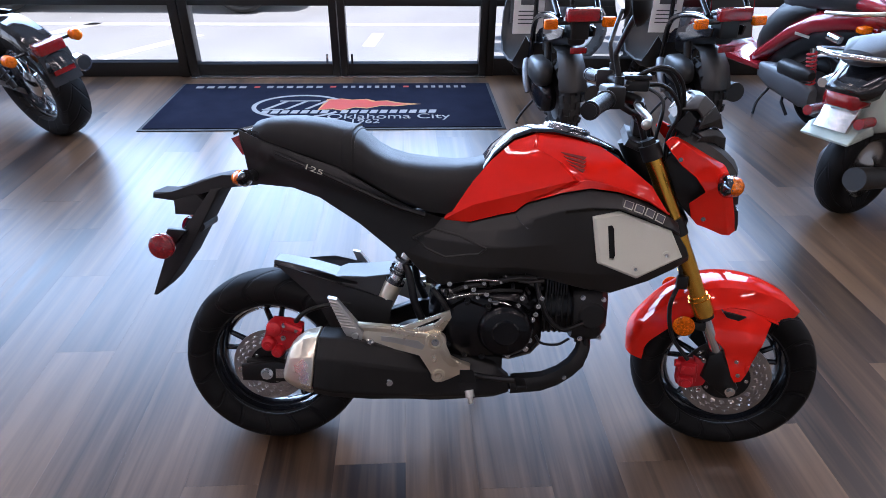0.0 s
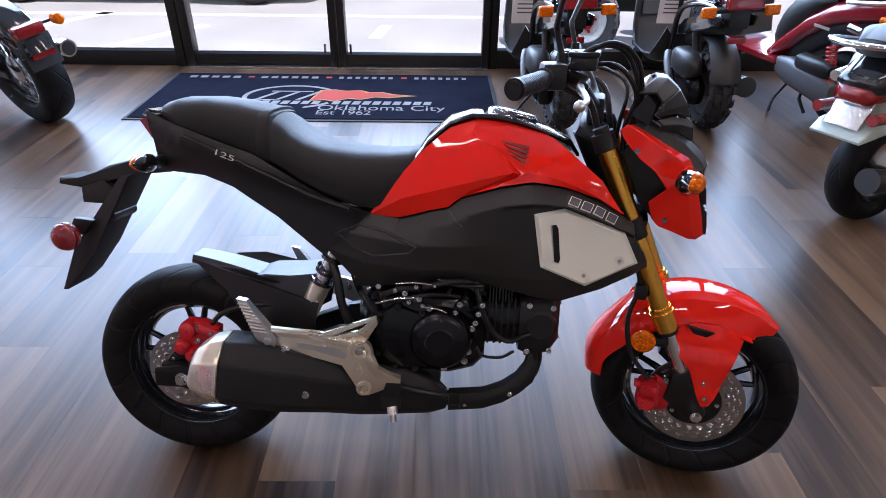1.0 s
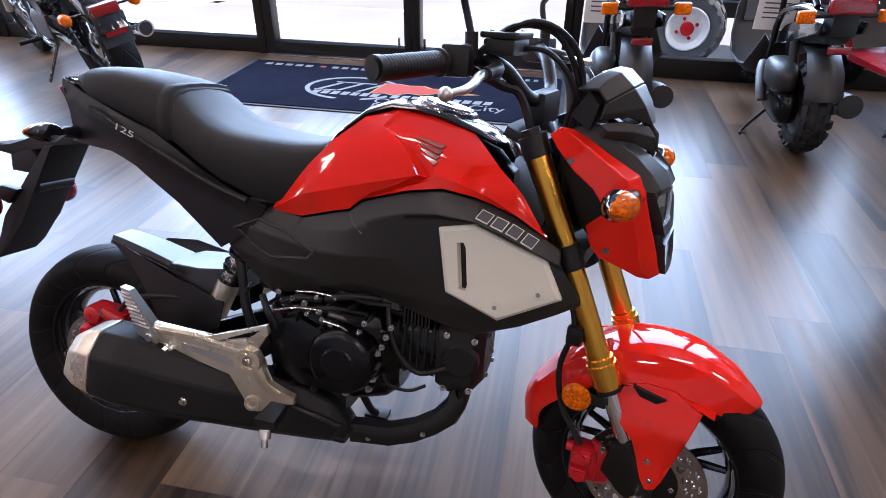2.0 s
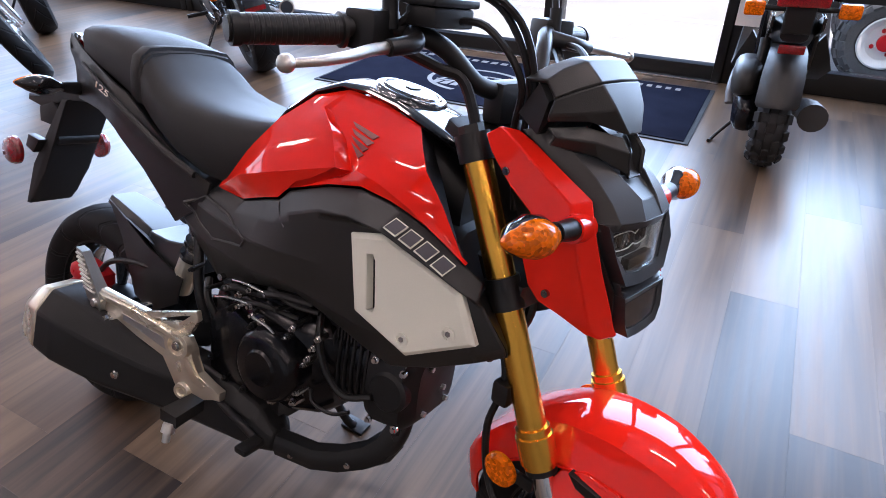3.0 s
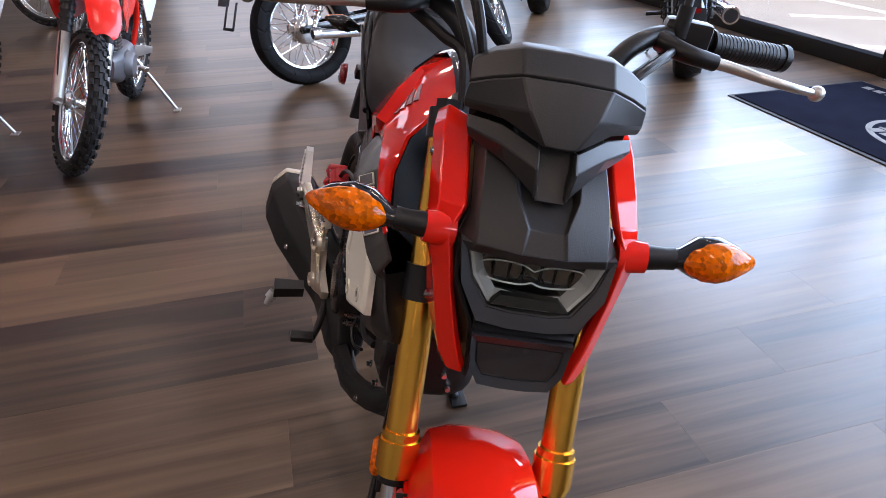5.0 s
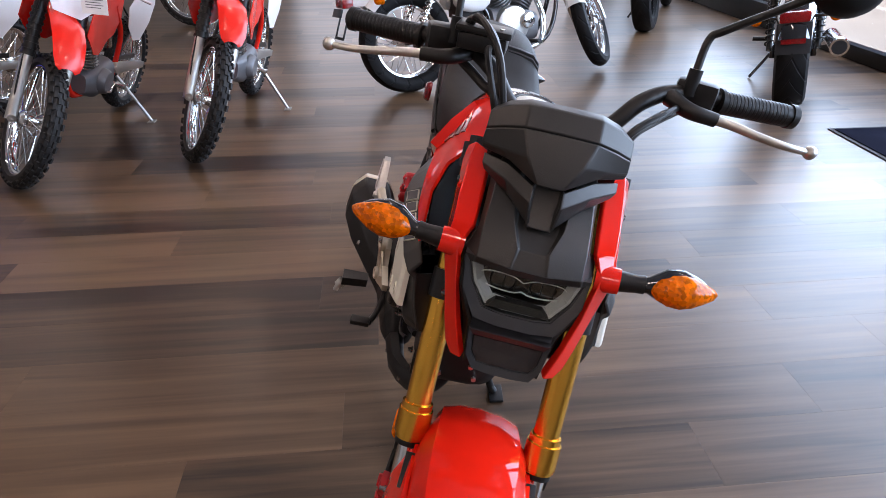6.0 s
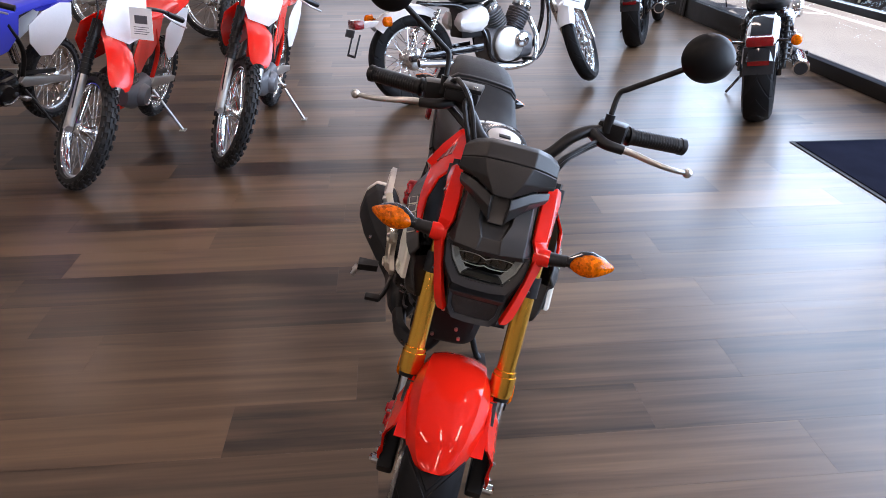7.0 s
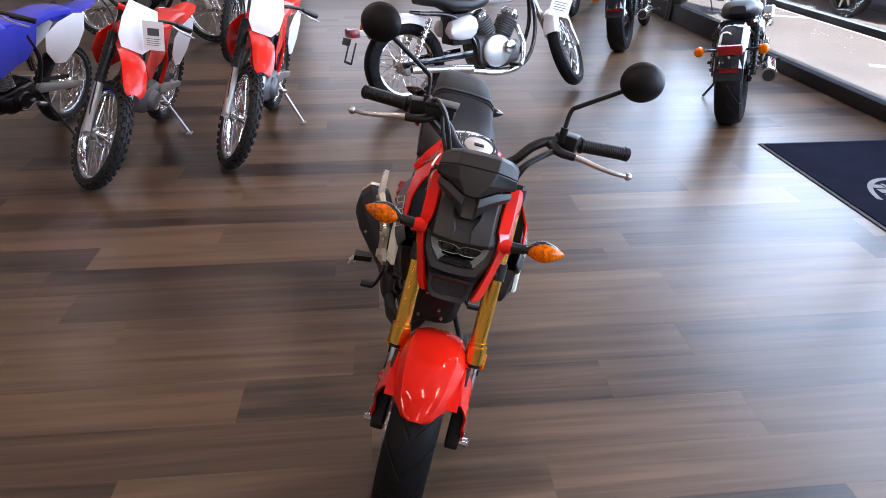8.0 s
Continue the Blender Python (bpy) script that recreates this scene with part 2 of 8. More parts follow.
def clear_pane(name, power):
    """Clear sheet: see-through, with a mirror gloss that grows at a grazing look."""
    m = bpy.data.materials.new(name)
    m.use_nodes = True
    nt = m.node_tree
    nt.nodes.remove(nt.nodes["Principled BSDF"])
    tr, gl, fr, pw, mx = (nt.nodes.new("ShaderNode" + n) for n in ("BsdfTransparent", "BsdfGlossy", "LayerWeight", "Math", "MixShader"))
    tr.inputs["Color"].default_value = (0.93, 0.96, 0.95, 1)
    gl.inputs["Roughness"].default_value = 0.01
    fr.inputs["Blend"].default_value = 0.5
    pw.operation = "POWER"
    pw.inputs[1].default_value = power
    nt.links.new(fr.outputs["Facing"], pw.inputs[0])
    nt.links.new(pw.outputs[0], mx.inputs[0])
    nt.links.new(tr.outputs[0], mx.inputs[1])
    nt.links.new(gl.outputs[0], mx.inputs[2])
    nt.links.new(mx.outputs[0], nt.nodes["Material Output"].inputs["Surface"])
    return m


PANE, CLEARL = clear_pane("window_glass", 4.0), clear_pane("clear_lens", 2.2)


def glowing(name, color, strength):
    m = bpy.data.materials.new(name)
    m.use_nodes = True
    b = m.node_tree.nodes["Principled BSDF"]
    b.inputs["Base Color"].default_value = (0.9, 0.9, 0.88, 1)
    b.inputs["Emission Color"].default_value, b.inputs["Emission Strength"].default_value = (*color, 1), strength
    return m


TUBE = glowing("fluorescent_tube", (1.0, 0.86, 0.72), 40.0)


# ---- mesh tools ----
def finish(name, bm, mat, smooth=38):
    me = bpy.data.meshes.new(name)
    bmesh.ops.recalc_face_normals(bm, faces=bm.faces)
    bm.to_mesh(me)
    bm.free()
    me.materials.append(mat)
    if smooth:
        me.shade_smooth()
        me.set_sharp_from_angle(angle=radians(smooth))
    return me


def part(name, bm, mat, parent, label="", m=None, smooth=38):
    ob = new(name, finish(name, bm, mat, smooth))
    ob.parent = parent
    if m is not None:
        ob.matrix_local = m
    return tagged(ob, label)


def softened(ob, width=0.002, angle=20):
    """Rounds the hard edges of a part."""
    b = ob.modifiers.new("bevel", "BEVEL")
    b.width, b.segments, b.limit_method, b.angle_limit = width, 2, "ANGLE", radians(angle)
    return ob


def thing(name, m, label, category, group="", kind=""):
    ob = new(name)
    ob.empty_display_size = 0.1
    ob.matrix_world = m
    return tagged(ob, label, category, group, kind)


def solid(name, bm, mat, label, category, group="", kind="", smooth=38):
    return tagged(new(name, finish(name, bm, mat, smooth)), label, category, group, kind)


def join(*bms):
    out = bms[0]
    for b in bms[1:]:
        me = bpy.data.meshes.new("tmp")
        b.to_mesh(me)
        b.free()
        out.from_mesh(me)
        bpy.data.meshes.remove(me)
    return out


def moved(bm, m):
    bmesh.ops.transform(bm, matrix=m, verts=bm.verts)
    return bm


def box(x0, x1, y0, y1, z0, z1, bevel=0.0, seg=2):
    bm = bmesh.new()
    bmesh.ops.create_cube(bm, size=1.0, matrix=Matrix.Translation(((x0 + x1) / 2, (y0 + y1) / 2, (z0 + z1) / 2)) @ Matrix.Diagonal((x1 - x0, y1 - y0, z1 - z0, 1)))
    if bevel:
        bmesh.ops.bevel(bm, geom=bm.edges, offset=bevel, segments=seg, affect="EDGES", profile=0.6)
    return bm


def smooth_path(pts, steps=6):
    """Catmull-Rom through points."""
    p = [Vector(q) for q in pts]
    if len(p) < 3:
        return p
    e = [2 * p[0] - p[1], *p, 2 * p[-1] - p[-2]]
    out = []
    for i in range(1, len(e) - 2):
        for s in range(steps):
            t = s / steps
            a, b, c, d = e[i - 1], e[i], e[i + 1], e[i + 2]
            out.append(0.5 * ((2 * b) + (c - a) * t + (2 * a - 5 * b + 4 * c - d) * t * t + (3 * b - a - 3 * c + d) * t ** 3))
    return out + [p[-1]]


def skin(rings, caps=True, closed=True):
    bm = bmesh.new()
    vs = [[bm.verts.new(v) for v in r] for r in rings]
    n = len(vs[0])
    for a, b in zip(vs, vs[1:]):
        for i in range(n if closed else n - 1):
            j = (i + 1) % n
            try:
                bm.faces.new((a[i], a[j], b[j], b[i]))
            except ValueError:
                pass
    if caps and closed:
        bm.faces.new(vs[0])
        bm.faces.new(vs[-1])
    return bm


def tube(pts, r, n=10, steps=6, curved=True):
    """A round bar along points; r is one radius or one for each end."""
    p = smooth_path(pts, steps) if curved and len(pts) > 2 else [Vector(q) for q in pts]
    r0, r1 = r if isinstance(r, tuple) else (r, r)
    rings, side = [], None
    for i, q in enumerate(p):
        d = (p[min(i + 1, len(p) - 1)] - p[max(i - 1, 0)]).normalized()
        if side is None:
            side = d.orthogonal().normalized()
        side = (side - d * side.dot(d)).normalized()
        up = d.cross(side)
        rr = r0 + (r1 - r0) * i / max(1, len(p) - 1)
        rings.append([q + rr * (math.cos(a) * side + math.sin(a) * up) for a in (2 * math.pi * k / n for k in range(n))])
    return skin(rings)


def rod(a, b, r, n=16):
    return tube([a, b], r, n, curved=False)


def lathe(profile, n=48, centre=(0, 0, 0), axis="Y", closed=False):
    """Turns (radius, along) pairs about an axis through centre."""
    rings = []
    c = Vector(centre)
    for k in range(n):
        a = 2 * math.pi * k / n
        ring = []
        for r, h in profile:
            u, v = r * math.cos(a), r * math.sin(a)
            ring.append(c + Vector({"Y": (u, h, v), "X": (h, u, v), "Z": (u, v, h)}[axis]))
        rings.append(ring)
    bm = bmesh.new()
    vs = [[bm.verts.new(v) for v in r] for r in rings]
    m = len(profile)
    for i in range(n):
        a, b = vs[i], vs[(i + 1) % n]
        for j in range(m if closed else m - 1):
            k = (j + 1) % m
            if (a[j].co - b[j].co).length < 1e-7 and (a[k].co - b[k].co).length < 1e-7:
                continue
            bm.faces.new((a[j], b[j], b[k], a[k]))
    bmesh.ops.remove_doubles(bm, verts=bm.verts, dist=1e-6)
    return bm


def prism(outline, y0, y1, bevel=0.0, seg=2):
    """A plate: an outline in x and z, thick from y0 to y1."""
    bm = bmesh.new()
    a = [bm.verts.new((x, y0, z)) for x, z in outline]
    b = [bm.verts.new((x, y1, z)) for x, z in outline]
    n = len(a)
    f = [bm.faces.new(a), bm.faces.new(b[::-1])]
    for i in range(n):
        bm.faces.new((a[i], b[i], b[(i + 1) % n], a[(i + 1) % n]))
    if bevel:
        bmesh.ops.bevel(bm, geom=[e for fc in f for e in fc.edges], offset=bevel, segments=seg, affect="EDGES", profile=0.6)
    return bm


def sheet(rows, thick=0.004, sub=0):
    """A skin through rows of points, given a thickness; sub rounds it."""
    bm = bmesh.new()
    vs = [[bm.verts.new(v) for v in r] for r in rows]
    for a, b in zip(vs, vs[1:]):
        for i in range(len(a) - 1):
            bm.faces.new((a[i], a[i + 1], b[i + 1], b[i]))
    for _ in range(sub):
        bmesh.ops.subdivide_edges(bm, edges=bm.edges, cuts=1, use_grid_fill=True, smooth=1.0)
    bmesh.ops.recalc_face_normals(bm, faces=bm.faces)
    if thick:
        bmesh.ops.solidify(bm, geom=bm.faces[:], thickness=thick)
    return bm


def bent_plate(outline, width, thick=0.005, cuts=2):
    """A plate with an outline in x and z, whose distance from the middle plane is width(x, z)."""
    bm = bmesh.new()
    f = bm.faces.new([bm.verts.new((x, 0, z)) for x, z in outline])
    bmesh.ops.triangulate(bm, faces=[f])
    for _ in range(cuts):
        bmesh.ops.subdivide_edges(bm, edges=[e for e in bm.edges if e.calc_length() > 0.03], cuts=1)
        bmesh.ops.triangulate(bm, faces=bm.faces[:])
    for v in bm.verts:
        v.co.y = width(v.co.x, v.co.z)
    bmesh.ops.recalc_face_normals(bm, faces=bm.faces)
    if sum(f.normal.y for f in bm.faces) > 0:
        bmesh.ops.reverse_faces(bm, faces=bm.faces)
    near = bm.faces[:]
    back = bmesh.ops.duplicate(bm, geom=bm.verts[:] + bm.edges[:] + near)
    twin = {a: b for a, b in back["vert_map"].items()}
    rim = [e for e in {e for f in near for e in f.edges} if len(e.link_faces) == 1]
    for a in {v for f in near for v in f.verts}:
        twin[a].co.y += thick
    for e in rim:
        a, b = e.verts
        bm.faces.new((a, b, twin[b], twin[a]))
    return bm


def flip(bm):
    """The mirror image across the middle plane."""
    bmesh.ops.scale(bm, vec=(1, -1, 1), verts=bm.verts)
    bmesh.ops.reverse_faces(bm, faces=bm.faces)
    return bm


def ring_section(y, z, w, h, n=16, sq=3.0, x=0.0):
    """A rounded box section across x, about (y, z)."""
    out = []
    for k in range(n):
        a = 2 * math.pi * k / n
        c, s = math.cos(a), math.sin(a)
        out.append(Vector((x, y + w / 2 * math.copysign(abs(c) ** (2 / sq), c), z + h / 2 * math.copysign(abs(s) ** (2 / sq), s))))
    return out


def hexbolt(at, r, h, axis="Y", sign=-1):
    at = Vector(at)
    d = Vector({"X": (1, 0, 0), "Y": (0, 1, 0), "Z": (0, 0, 1)}[axis]) * sign
    return join(rod(at, at + d * h * 0.35, r * 1.1, 14), rod(at, at + d * h, r * 0.78, 6))


def flat_text(body, size, mat, m, parent=None, name="lettering", depth=0.0004, squash=1.0):
    cu = bpy.data.curves.new(name, "FONT")
    cu.body, cu.size, cu.extrude, cu.align_x, cu.align_y = body, size, depth, "CENTER", "CENTER"
    ob = new(name, cu)
    me = bpy.data.meshes.new_from_object(ob)
    scene.collection.objects.unlink(ob)
    bpy.data.objects.remove(ob)
    me.materials.clear()
    me.materials.append(mat)
    o = new(name, me)
    o.parent = parent
    o.matrix_local = m @ Matrix.Diagonal((squash, 1, 1, 1))
    return o

# ---- the shop: floor, shell, shop front, lot ----
WALL_Y, WEST, EAST, SOUTH, TOP = 3.65, -9.0, 7.0, -6.0, 3.4

slab = solid("floor", box(WEST, EAST, SOUTH, WALL_Y + 0.12, -0.15, -0.004), WOOD, "grey-brown wood-look vinyl plank floor of the shop", "floor", kind="structure", smooth=0)
solid("ground", box(-120, 120, -120, 160, -0.5, -0.10), CONCRETE, "sunlit pale concrete parking lot outside the shop front", "ground", kind="structure", smooth=0)
solid("ceiling", box(WEST, EAST, SOUTH, WALL_Y + 0.1, TOP, TOP + 0.2), CEIL, "off-white ceiling of the shop", "ceiling", kind="structure", smooth=0)
solid("wall_west", box(WEST - 0.15, WEST, SOUTH, -1.42, -0.1, TOP), WALLP, "plain beige painted shop wall", "wall", kind="structure", smooth=0)
solid("wall_west_upper", box(WEST - 0.15, WEST, -1.42, WALL_Y + 0.1, 3.05, TOP), WALLP, "painted wall strip above the side windows", "wall", kind="structure", smooth=0)
solid("wall_east", box(EAST, EAST + 0.15, SOUTH, WALL_Y + 0.1, -0.1, TOP), WALLP, "plain beige painted shop wall", "wall", kind="structure", smooth=0)
solid("wall_south", box(WEST - 0.15, EAST + 0.15, SOUTH - 0.15, SOUTH, -0.1, TOP), WALLP, "plain beige painted shop wall", "wall", kind="structure", smooth=0)
solid("wall_north", box(WEST - 0.15, EAST + 0.15, WALL_Y - 0.05, WALL_Y + 0.15, 3.05, TOP), WALLP, "painted wall strip above the shop windows", "wall", kind="structure", smooth=0)

for i, x in enumerate((-6.5, -3.5, -0.5, 2.5, 5.0)):
    for y in (-3.6, -1.6, 0.4, 2.2):
        lamp = thing("ceiling_light", pose(x, y, TOP), "slim white fluorescent ceiling light, lit", "ceiling light", "ceiling lights")
        part("housing", box(-0.62, 0.62, -0.09, 0.09, -0.05, -0.001, 0.01), CEIL, lamp)
        for s in (-0.04, 0.04):
            part("tube", rod((-0.58, s, -0.066), (0.58, s, -0.066), 0.014, 8), TUBE, lamp, "glowing fluorescent tube")

# storefront bays along x: (left, right of glass, height of the bottom rail, door or not)
BAYS = [(-8.9, -7.2, 0.20, 0), (-7.06, -5.4, 0.20, 0), (-5.26, -3.55, 0.20, 0), (-3.41, -1.217, 0.105, 0), (-1.08, -0.083, 0.09, 1), (0.033, 1.026, 0.09, 1), (1.14, 2.75, 0.13, 0), (2.89, 4.5, 0.13, 0), (4.64, 6.9, 0.13, 0)]
RAIL = 0.505
for i, (x0, x1, z0, is_door) in enumerate(BAYS):
    left = x0 - (0.058 if is_door and i == 5 else 0.07)
    right = x1 + (0.058 if is_door and i == 4 else 0.07)
    if i == 3:
        right = x1 + 0.068
    bay = thing(("door_%d" if is_door else "window_%d") % (i + 1), pose((x0 + x1) / 2, WALL_Y, 0), "black aluminium framed glass shop door, shut" if is_door else "tall shop window in a black aluminium frame", "door" if is_door else "window", kind="structure")
    c = (x0 + x1) / 2
    g = 0.004
    part("bottom_rail", box(x0 - c, x1 - c, -0.035, 0.05, -0.002, z0, 0.004), ALUB, bay)
    part("middle_rail", box(x0 - c, x1 - c, -0.03, 0.05, RAIL, RAIL + 0.055, 0.004), ALUB, bay)
    part("top_rail", box(x0 - c, x1 - c, -0.03, 0.05, 2.98, 3.05, 0.004), ALUB, bay)
    part("stile", box(left - c + g, x0 - c, -0.05, 0.06, -0.002, 3.05, 0.005), ALUB, bay)
    part("stile", box(x1 - c, right - c - g, -0.05, 0.06, -0.002, 3.05, 0.005), ALUB, bay)
    for z1, z2 in ((z0, RAIL), (RAIL + 0.055, 2.98)):
        p = part("pane", box(x0 - c + 0.002, x1 - c - 0.002, 0.008, 0.014, z1 + 0.001, z2 - 0.001), PANE, bay, "clear glass pane", smooth=0)
        p.visible_shadow = False
    if is_door:
        part("threshold", box(x0 - c - 0.05, x1 - c + 0.05, -0.10, -0.052, -0.002, 0.014, 0.004), STEEL, bay, "worn metal door threshold")
        hx = (x1 - c - 0.035) if i == 4 else (x0 - c + 0.035)
        part("floor_bolt", box(hx - 0.008, hx + 0.008, -0.062, -0.05, 0.10, 0.17, 0.003), STEEL if i == 4 else BLACK, bay)

# the shop front turns the corner: three more bays along the west side
for j, (y0, y1) in enumerate(((-1.34, 0.20), (0.34, 1.88), (2.02, 3.52))):
    bay = thing("window_%d" % (len(BAYS) + j + 1), pose(WEST, (y0 + y1) / 2, 0, 0, 0, 90), "tall side window in a black aluminium frame", "window", kind="structure")
    h = (y1 - y0) / 2
    part("bottom_rail", box(-h, h, -0.035, 0.05, -0.002, 0.20, 0.004), ALUB, bay)
    part("middle_rail", box(-h, h, -0.03, 0.05, RAIL, RAIL + 0.055, 0.004), ALUB, bay)
    part("top_rail", box(-h, h, -0.03, 0.05, 2.98, 3.05, 0.004), ALUB, bay)
    for s in (-1, 1):
        part("stile", box(min(h * s, (h + 0.067) * s), max(h * s, (h + 0.067) * s), -0.05, 0.06, -0.002, 3.05, 0.005), ALUB, bay)
    for z1, z2 in ((0.20, RAIL), (RAIL + 0.055, 2.98)):
        p = part("pane", box(-h + 0.002, h - 0.002, 0.008, 0.014, z1 + 0.001, z2 - 0.001), PANE, bay, "clear glass pane", smooth=0)
        p.visible_shadow = False

# parking bay lines and a joint on the lot
for x, y, a, ln in ((-4.9, 5.9, 0, 14.0), (-1.9, 4.95, -33, 1.1), (0.15, 5.2, -8, 0.55), (1.55, 5.1, -8, 0.5), (-3.1, 5.45, -30, 1.2), (2.4, 6.6, -20, 2.2), (-6.2, 5.3, -30, 1.3), (5.0, 6.2, -20, 2.6)):
    ob = solid("parking_line", box(-ln / 2, ln / 2, -0.06, 0.06, 0, 0.004) if a == 0 else box(-0.06, 0.06, -ln / 2, ln / 2, 0, 0.004), LINEW, "worn white painted parking line on the concrete", "parking line", "parking lines", smooth=0)
    ob.matrix_world = pose(x, y, -0.1, 0, 0, a)
solid("joint", box(-30, 30, 7.2, 7.22, -0.1, -0.098), INK, "straight dark joint in the lot's concrete", "joint", kind="structure", smooth=0)

# ---- entrance mat ----
MATC = material("mat_fibre", (0.012, 0.0135, 0.022), 1.0, vary=0.3, scale=5, fine=350, bump=0.5, spec=0.0)
YARN = material("mat_pale_yarn", (0.19, 0.185, 0.18), 0.95, vary=0.15, fine=300, bump=0.5)
YRED = material("mat_red_yarn", (0.33, 0.035, 0.02), 0.95, vary=0.2, fine=300, bump=0.5)
YORG = material("mat_orange_yarn", (0.32, 0.15, 0.05), 0.95, vary=0.2, fine=300, bump=0.5)
X0, X1, Y0, Y1 = -1.142, 1.082, 2.468, 3.41
mat_thing = thing("floor_mat", pose((X0 + X1) / 2, (Y0 + Y1) / 2, 0), "dark navy entrance mat with a woven flame emblem", "floor mat")
HW, HH = (X1 - X0) / 2, (Y1 - Y0) / 2
part("border", box(-HW, HW, -HH, HH, 0.0, 0.006, 0.003), RUBBERM, mat_thing, "black rubber edge")
part("mat_surface", box(-HW + 0.025, HW - 0.025, -HH + 0.025, HH - 0.025, 0.006, 0.011, 0.002), MATC, mat_thing)


def mat_bar(x0, x1, y0, y1, m, name="stripe", slant=0.0):
    part(name, prism([(x0, y0), (x1, y0), (x1 + slant, y1), (x0 + slant, y1)], -0.0122, -0.0108), m, mat_thing, m=pose(0, 0, 0, -90, 0, 0), smooth=0)


# words that name makers stand as plain blocks, one for each letter
for x0, x1, n in ((-1.00, -0.625, 5), (-0.505, -0.085, 6), (0.035, 0.435, 7), (0.56, 0.947, 7)):
    w = (x1 - x0) / n
    for k in range(n):
        mat_bar(x0 + k * w + 0.010, x0 + (k + 1) * w - 0.016, 0.342, 0.388, YARN, "letter_block")
for x in (-0.565, -0.025, 0.497):
    mat_bar(x - 0.02, x + 0.02, 0.35, 0.385, YRED, "dot")
# emblem: open ring, slanted strokes, flame
ring_c, ring_a, ring_b = Vector((-0.205, -0.05)), 0.312, 0.232
for part_a, part_b in ((20, 262), (290, 330)):
    out = [(ring_c.x + ring_a * math.cos(radians(a)), ring_c.y + ring_b * math.sin(radians(a))) for a in range(part_a, part_b + 1, 6)]
    inn = [(ring_c.x + (ring_a - 0.03) * math.cos(radians(a)), ring_c.y + (ring_b - 0.026) * math.sin(radians(a))) for a in range(part_b, part_a - 1, -6)]
    bm = sheet([[Vector((x, y, 0.0122)) for x, y in out], [Vector((x, y, 0.0122)) for x, y in inn[::-1]]], 0.0014)
    part("ring", bm, YARN, mat_thing, "pale woven ring", smooth=0)
for x, w in ((-0.432, 0.03), (-0.30, 0.028), (-0.17, 0.028)):
    mat_bar(x, x + w, -0.115, 0.055, YARN, "stroke", 0.12)
mat_bar(-0.35, -0.08, 0.045, 0.062, YARN, "stroke")
mat_bar(-0.44, -0.30, -0.125, -0.108, YARN, "stroke")
part("flame", prism([(-0.07, -0.12), (-0.02, 0.07), (0.06, 0.085), (0.12, 0.06), (0.22, 0.075), (0.27, 0.03), (0.36, 0.04), (0.42, 0.0), (0.53, -0.02), (0.40, -0.05), (0.33, -0.04), (0.24, -0.09), (0.16, -0.07), (0.08, -0.13), (0.02, -0.10)], -0.0126, -0.0110), YRED, mat_thing, "woven red flame", m=pose(0, 0, 0, -90, 0, 0), smooth=0)
part("flame_edge", prism([(-0.08, -0.13), (-0.04, 0.085), (0.06, 0.10), (0.13, 0.075), (0.23, 0.09), (0.29, 0.045), (0.37, 0.055), (0.45, 0.01), (0.60, -0.02), (0.42, -0.065), (0.33, -0.055), (0.24, -0.105), (0.16, -0.085), (0.08, -0.145), (0.02, -0.115)], -0.0118, -0.0109), YORG, mat_thing, "woven orange flame edge", m=pose(0, 0, 0, -90, 0, 0), smooth=0)
n = 18
for k in range(n):
    if k == 7:
        continue
    mat_bar(-0.44 + k * 0.0635, -0.44 + k * 0.0635 + 0.046, -0.195, -0.135, YARN, "letter_block", 0.012)
tagged(flat_text("Oklahoma City", 0.125, YARN, pose(0.385, -0.262, 0.0122), mat_thing, "lettering", squash=1.02), "pale woven lettering")
tagged(flat_text("Est 1962", 0.105, YARN, pose(0.165, -0.348, 0.0122), mat_thing, "lettering", squash=0.92), "pale woven lettering")

# ---- the red motorcycle ----
LEAN_M = Matrix.Translation((0.1084, 0.1246, 0)) @ Matrix.Rotation(radians(-3.84), 4, "Z") @ Matrix.Rotation(radians(-15.84), 4, "X")
bike = thing("motorcycle", LEAN_M, "red and black motorcycle with a gold fork on its stand", "motorcycle")
AXIS = Vector((-math.sin(radians(25)), 0, math.cos(radians(25))))
HEAD = Vector((1.281, 0, 0))
STEER = Matrix.Translation(HEAD) @ Matrix.Rotation(radians(-13.21), 4, AXIS) @ Matrix.Translation(-HEAD)


def bp(name, bm, mat, label="", smooth=38, parent=None):
    return part(name, bm, mat, parent or bike, label, None, smooth)


def fp(name, bm, mat, label="", smooth=38, parent=None):
    """A part that turns with the fork."""
    if parent is None:
        return part(name, bm, mat, bike, label, STEER, smooth)
    return part(name, bm, mat, parent, label, None, smooth)


def tyre_profile(R, w, rim):
    h = w / 2
    return [(rim - 0.004, -h * 0.62), (rim + 0.006, -h * 0.78), (rim + 0.022, -h * 0.94), (R - 0.042, -h), (R - 0.026, -h * 0.96), (R - 0.012, -h * 0.74), (R - 0.004, -h * 0.42), (R, -h * 0.14), (R, h * 0.14), (R - 0.004, h * 0.42), (R - 0.012, h * 0.74), (R - 0.026, h * 0.96), (R - 0.042, h), (rim + 0.022, h * 0.94), (rim + 0.006, h * 0.78), (rim - 0.004, h * 0.62)]


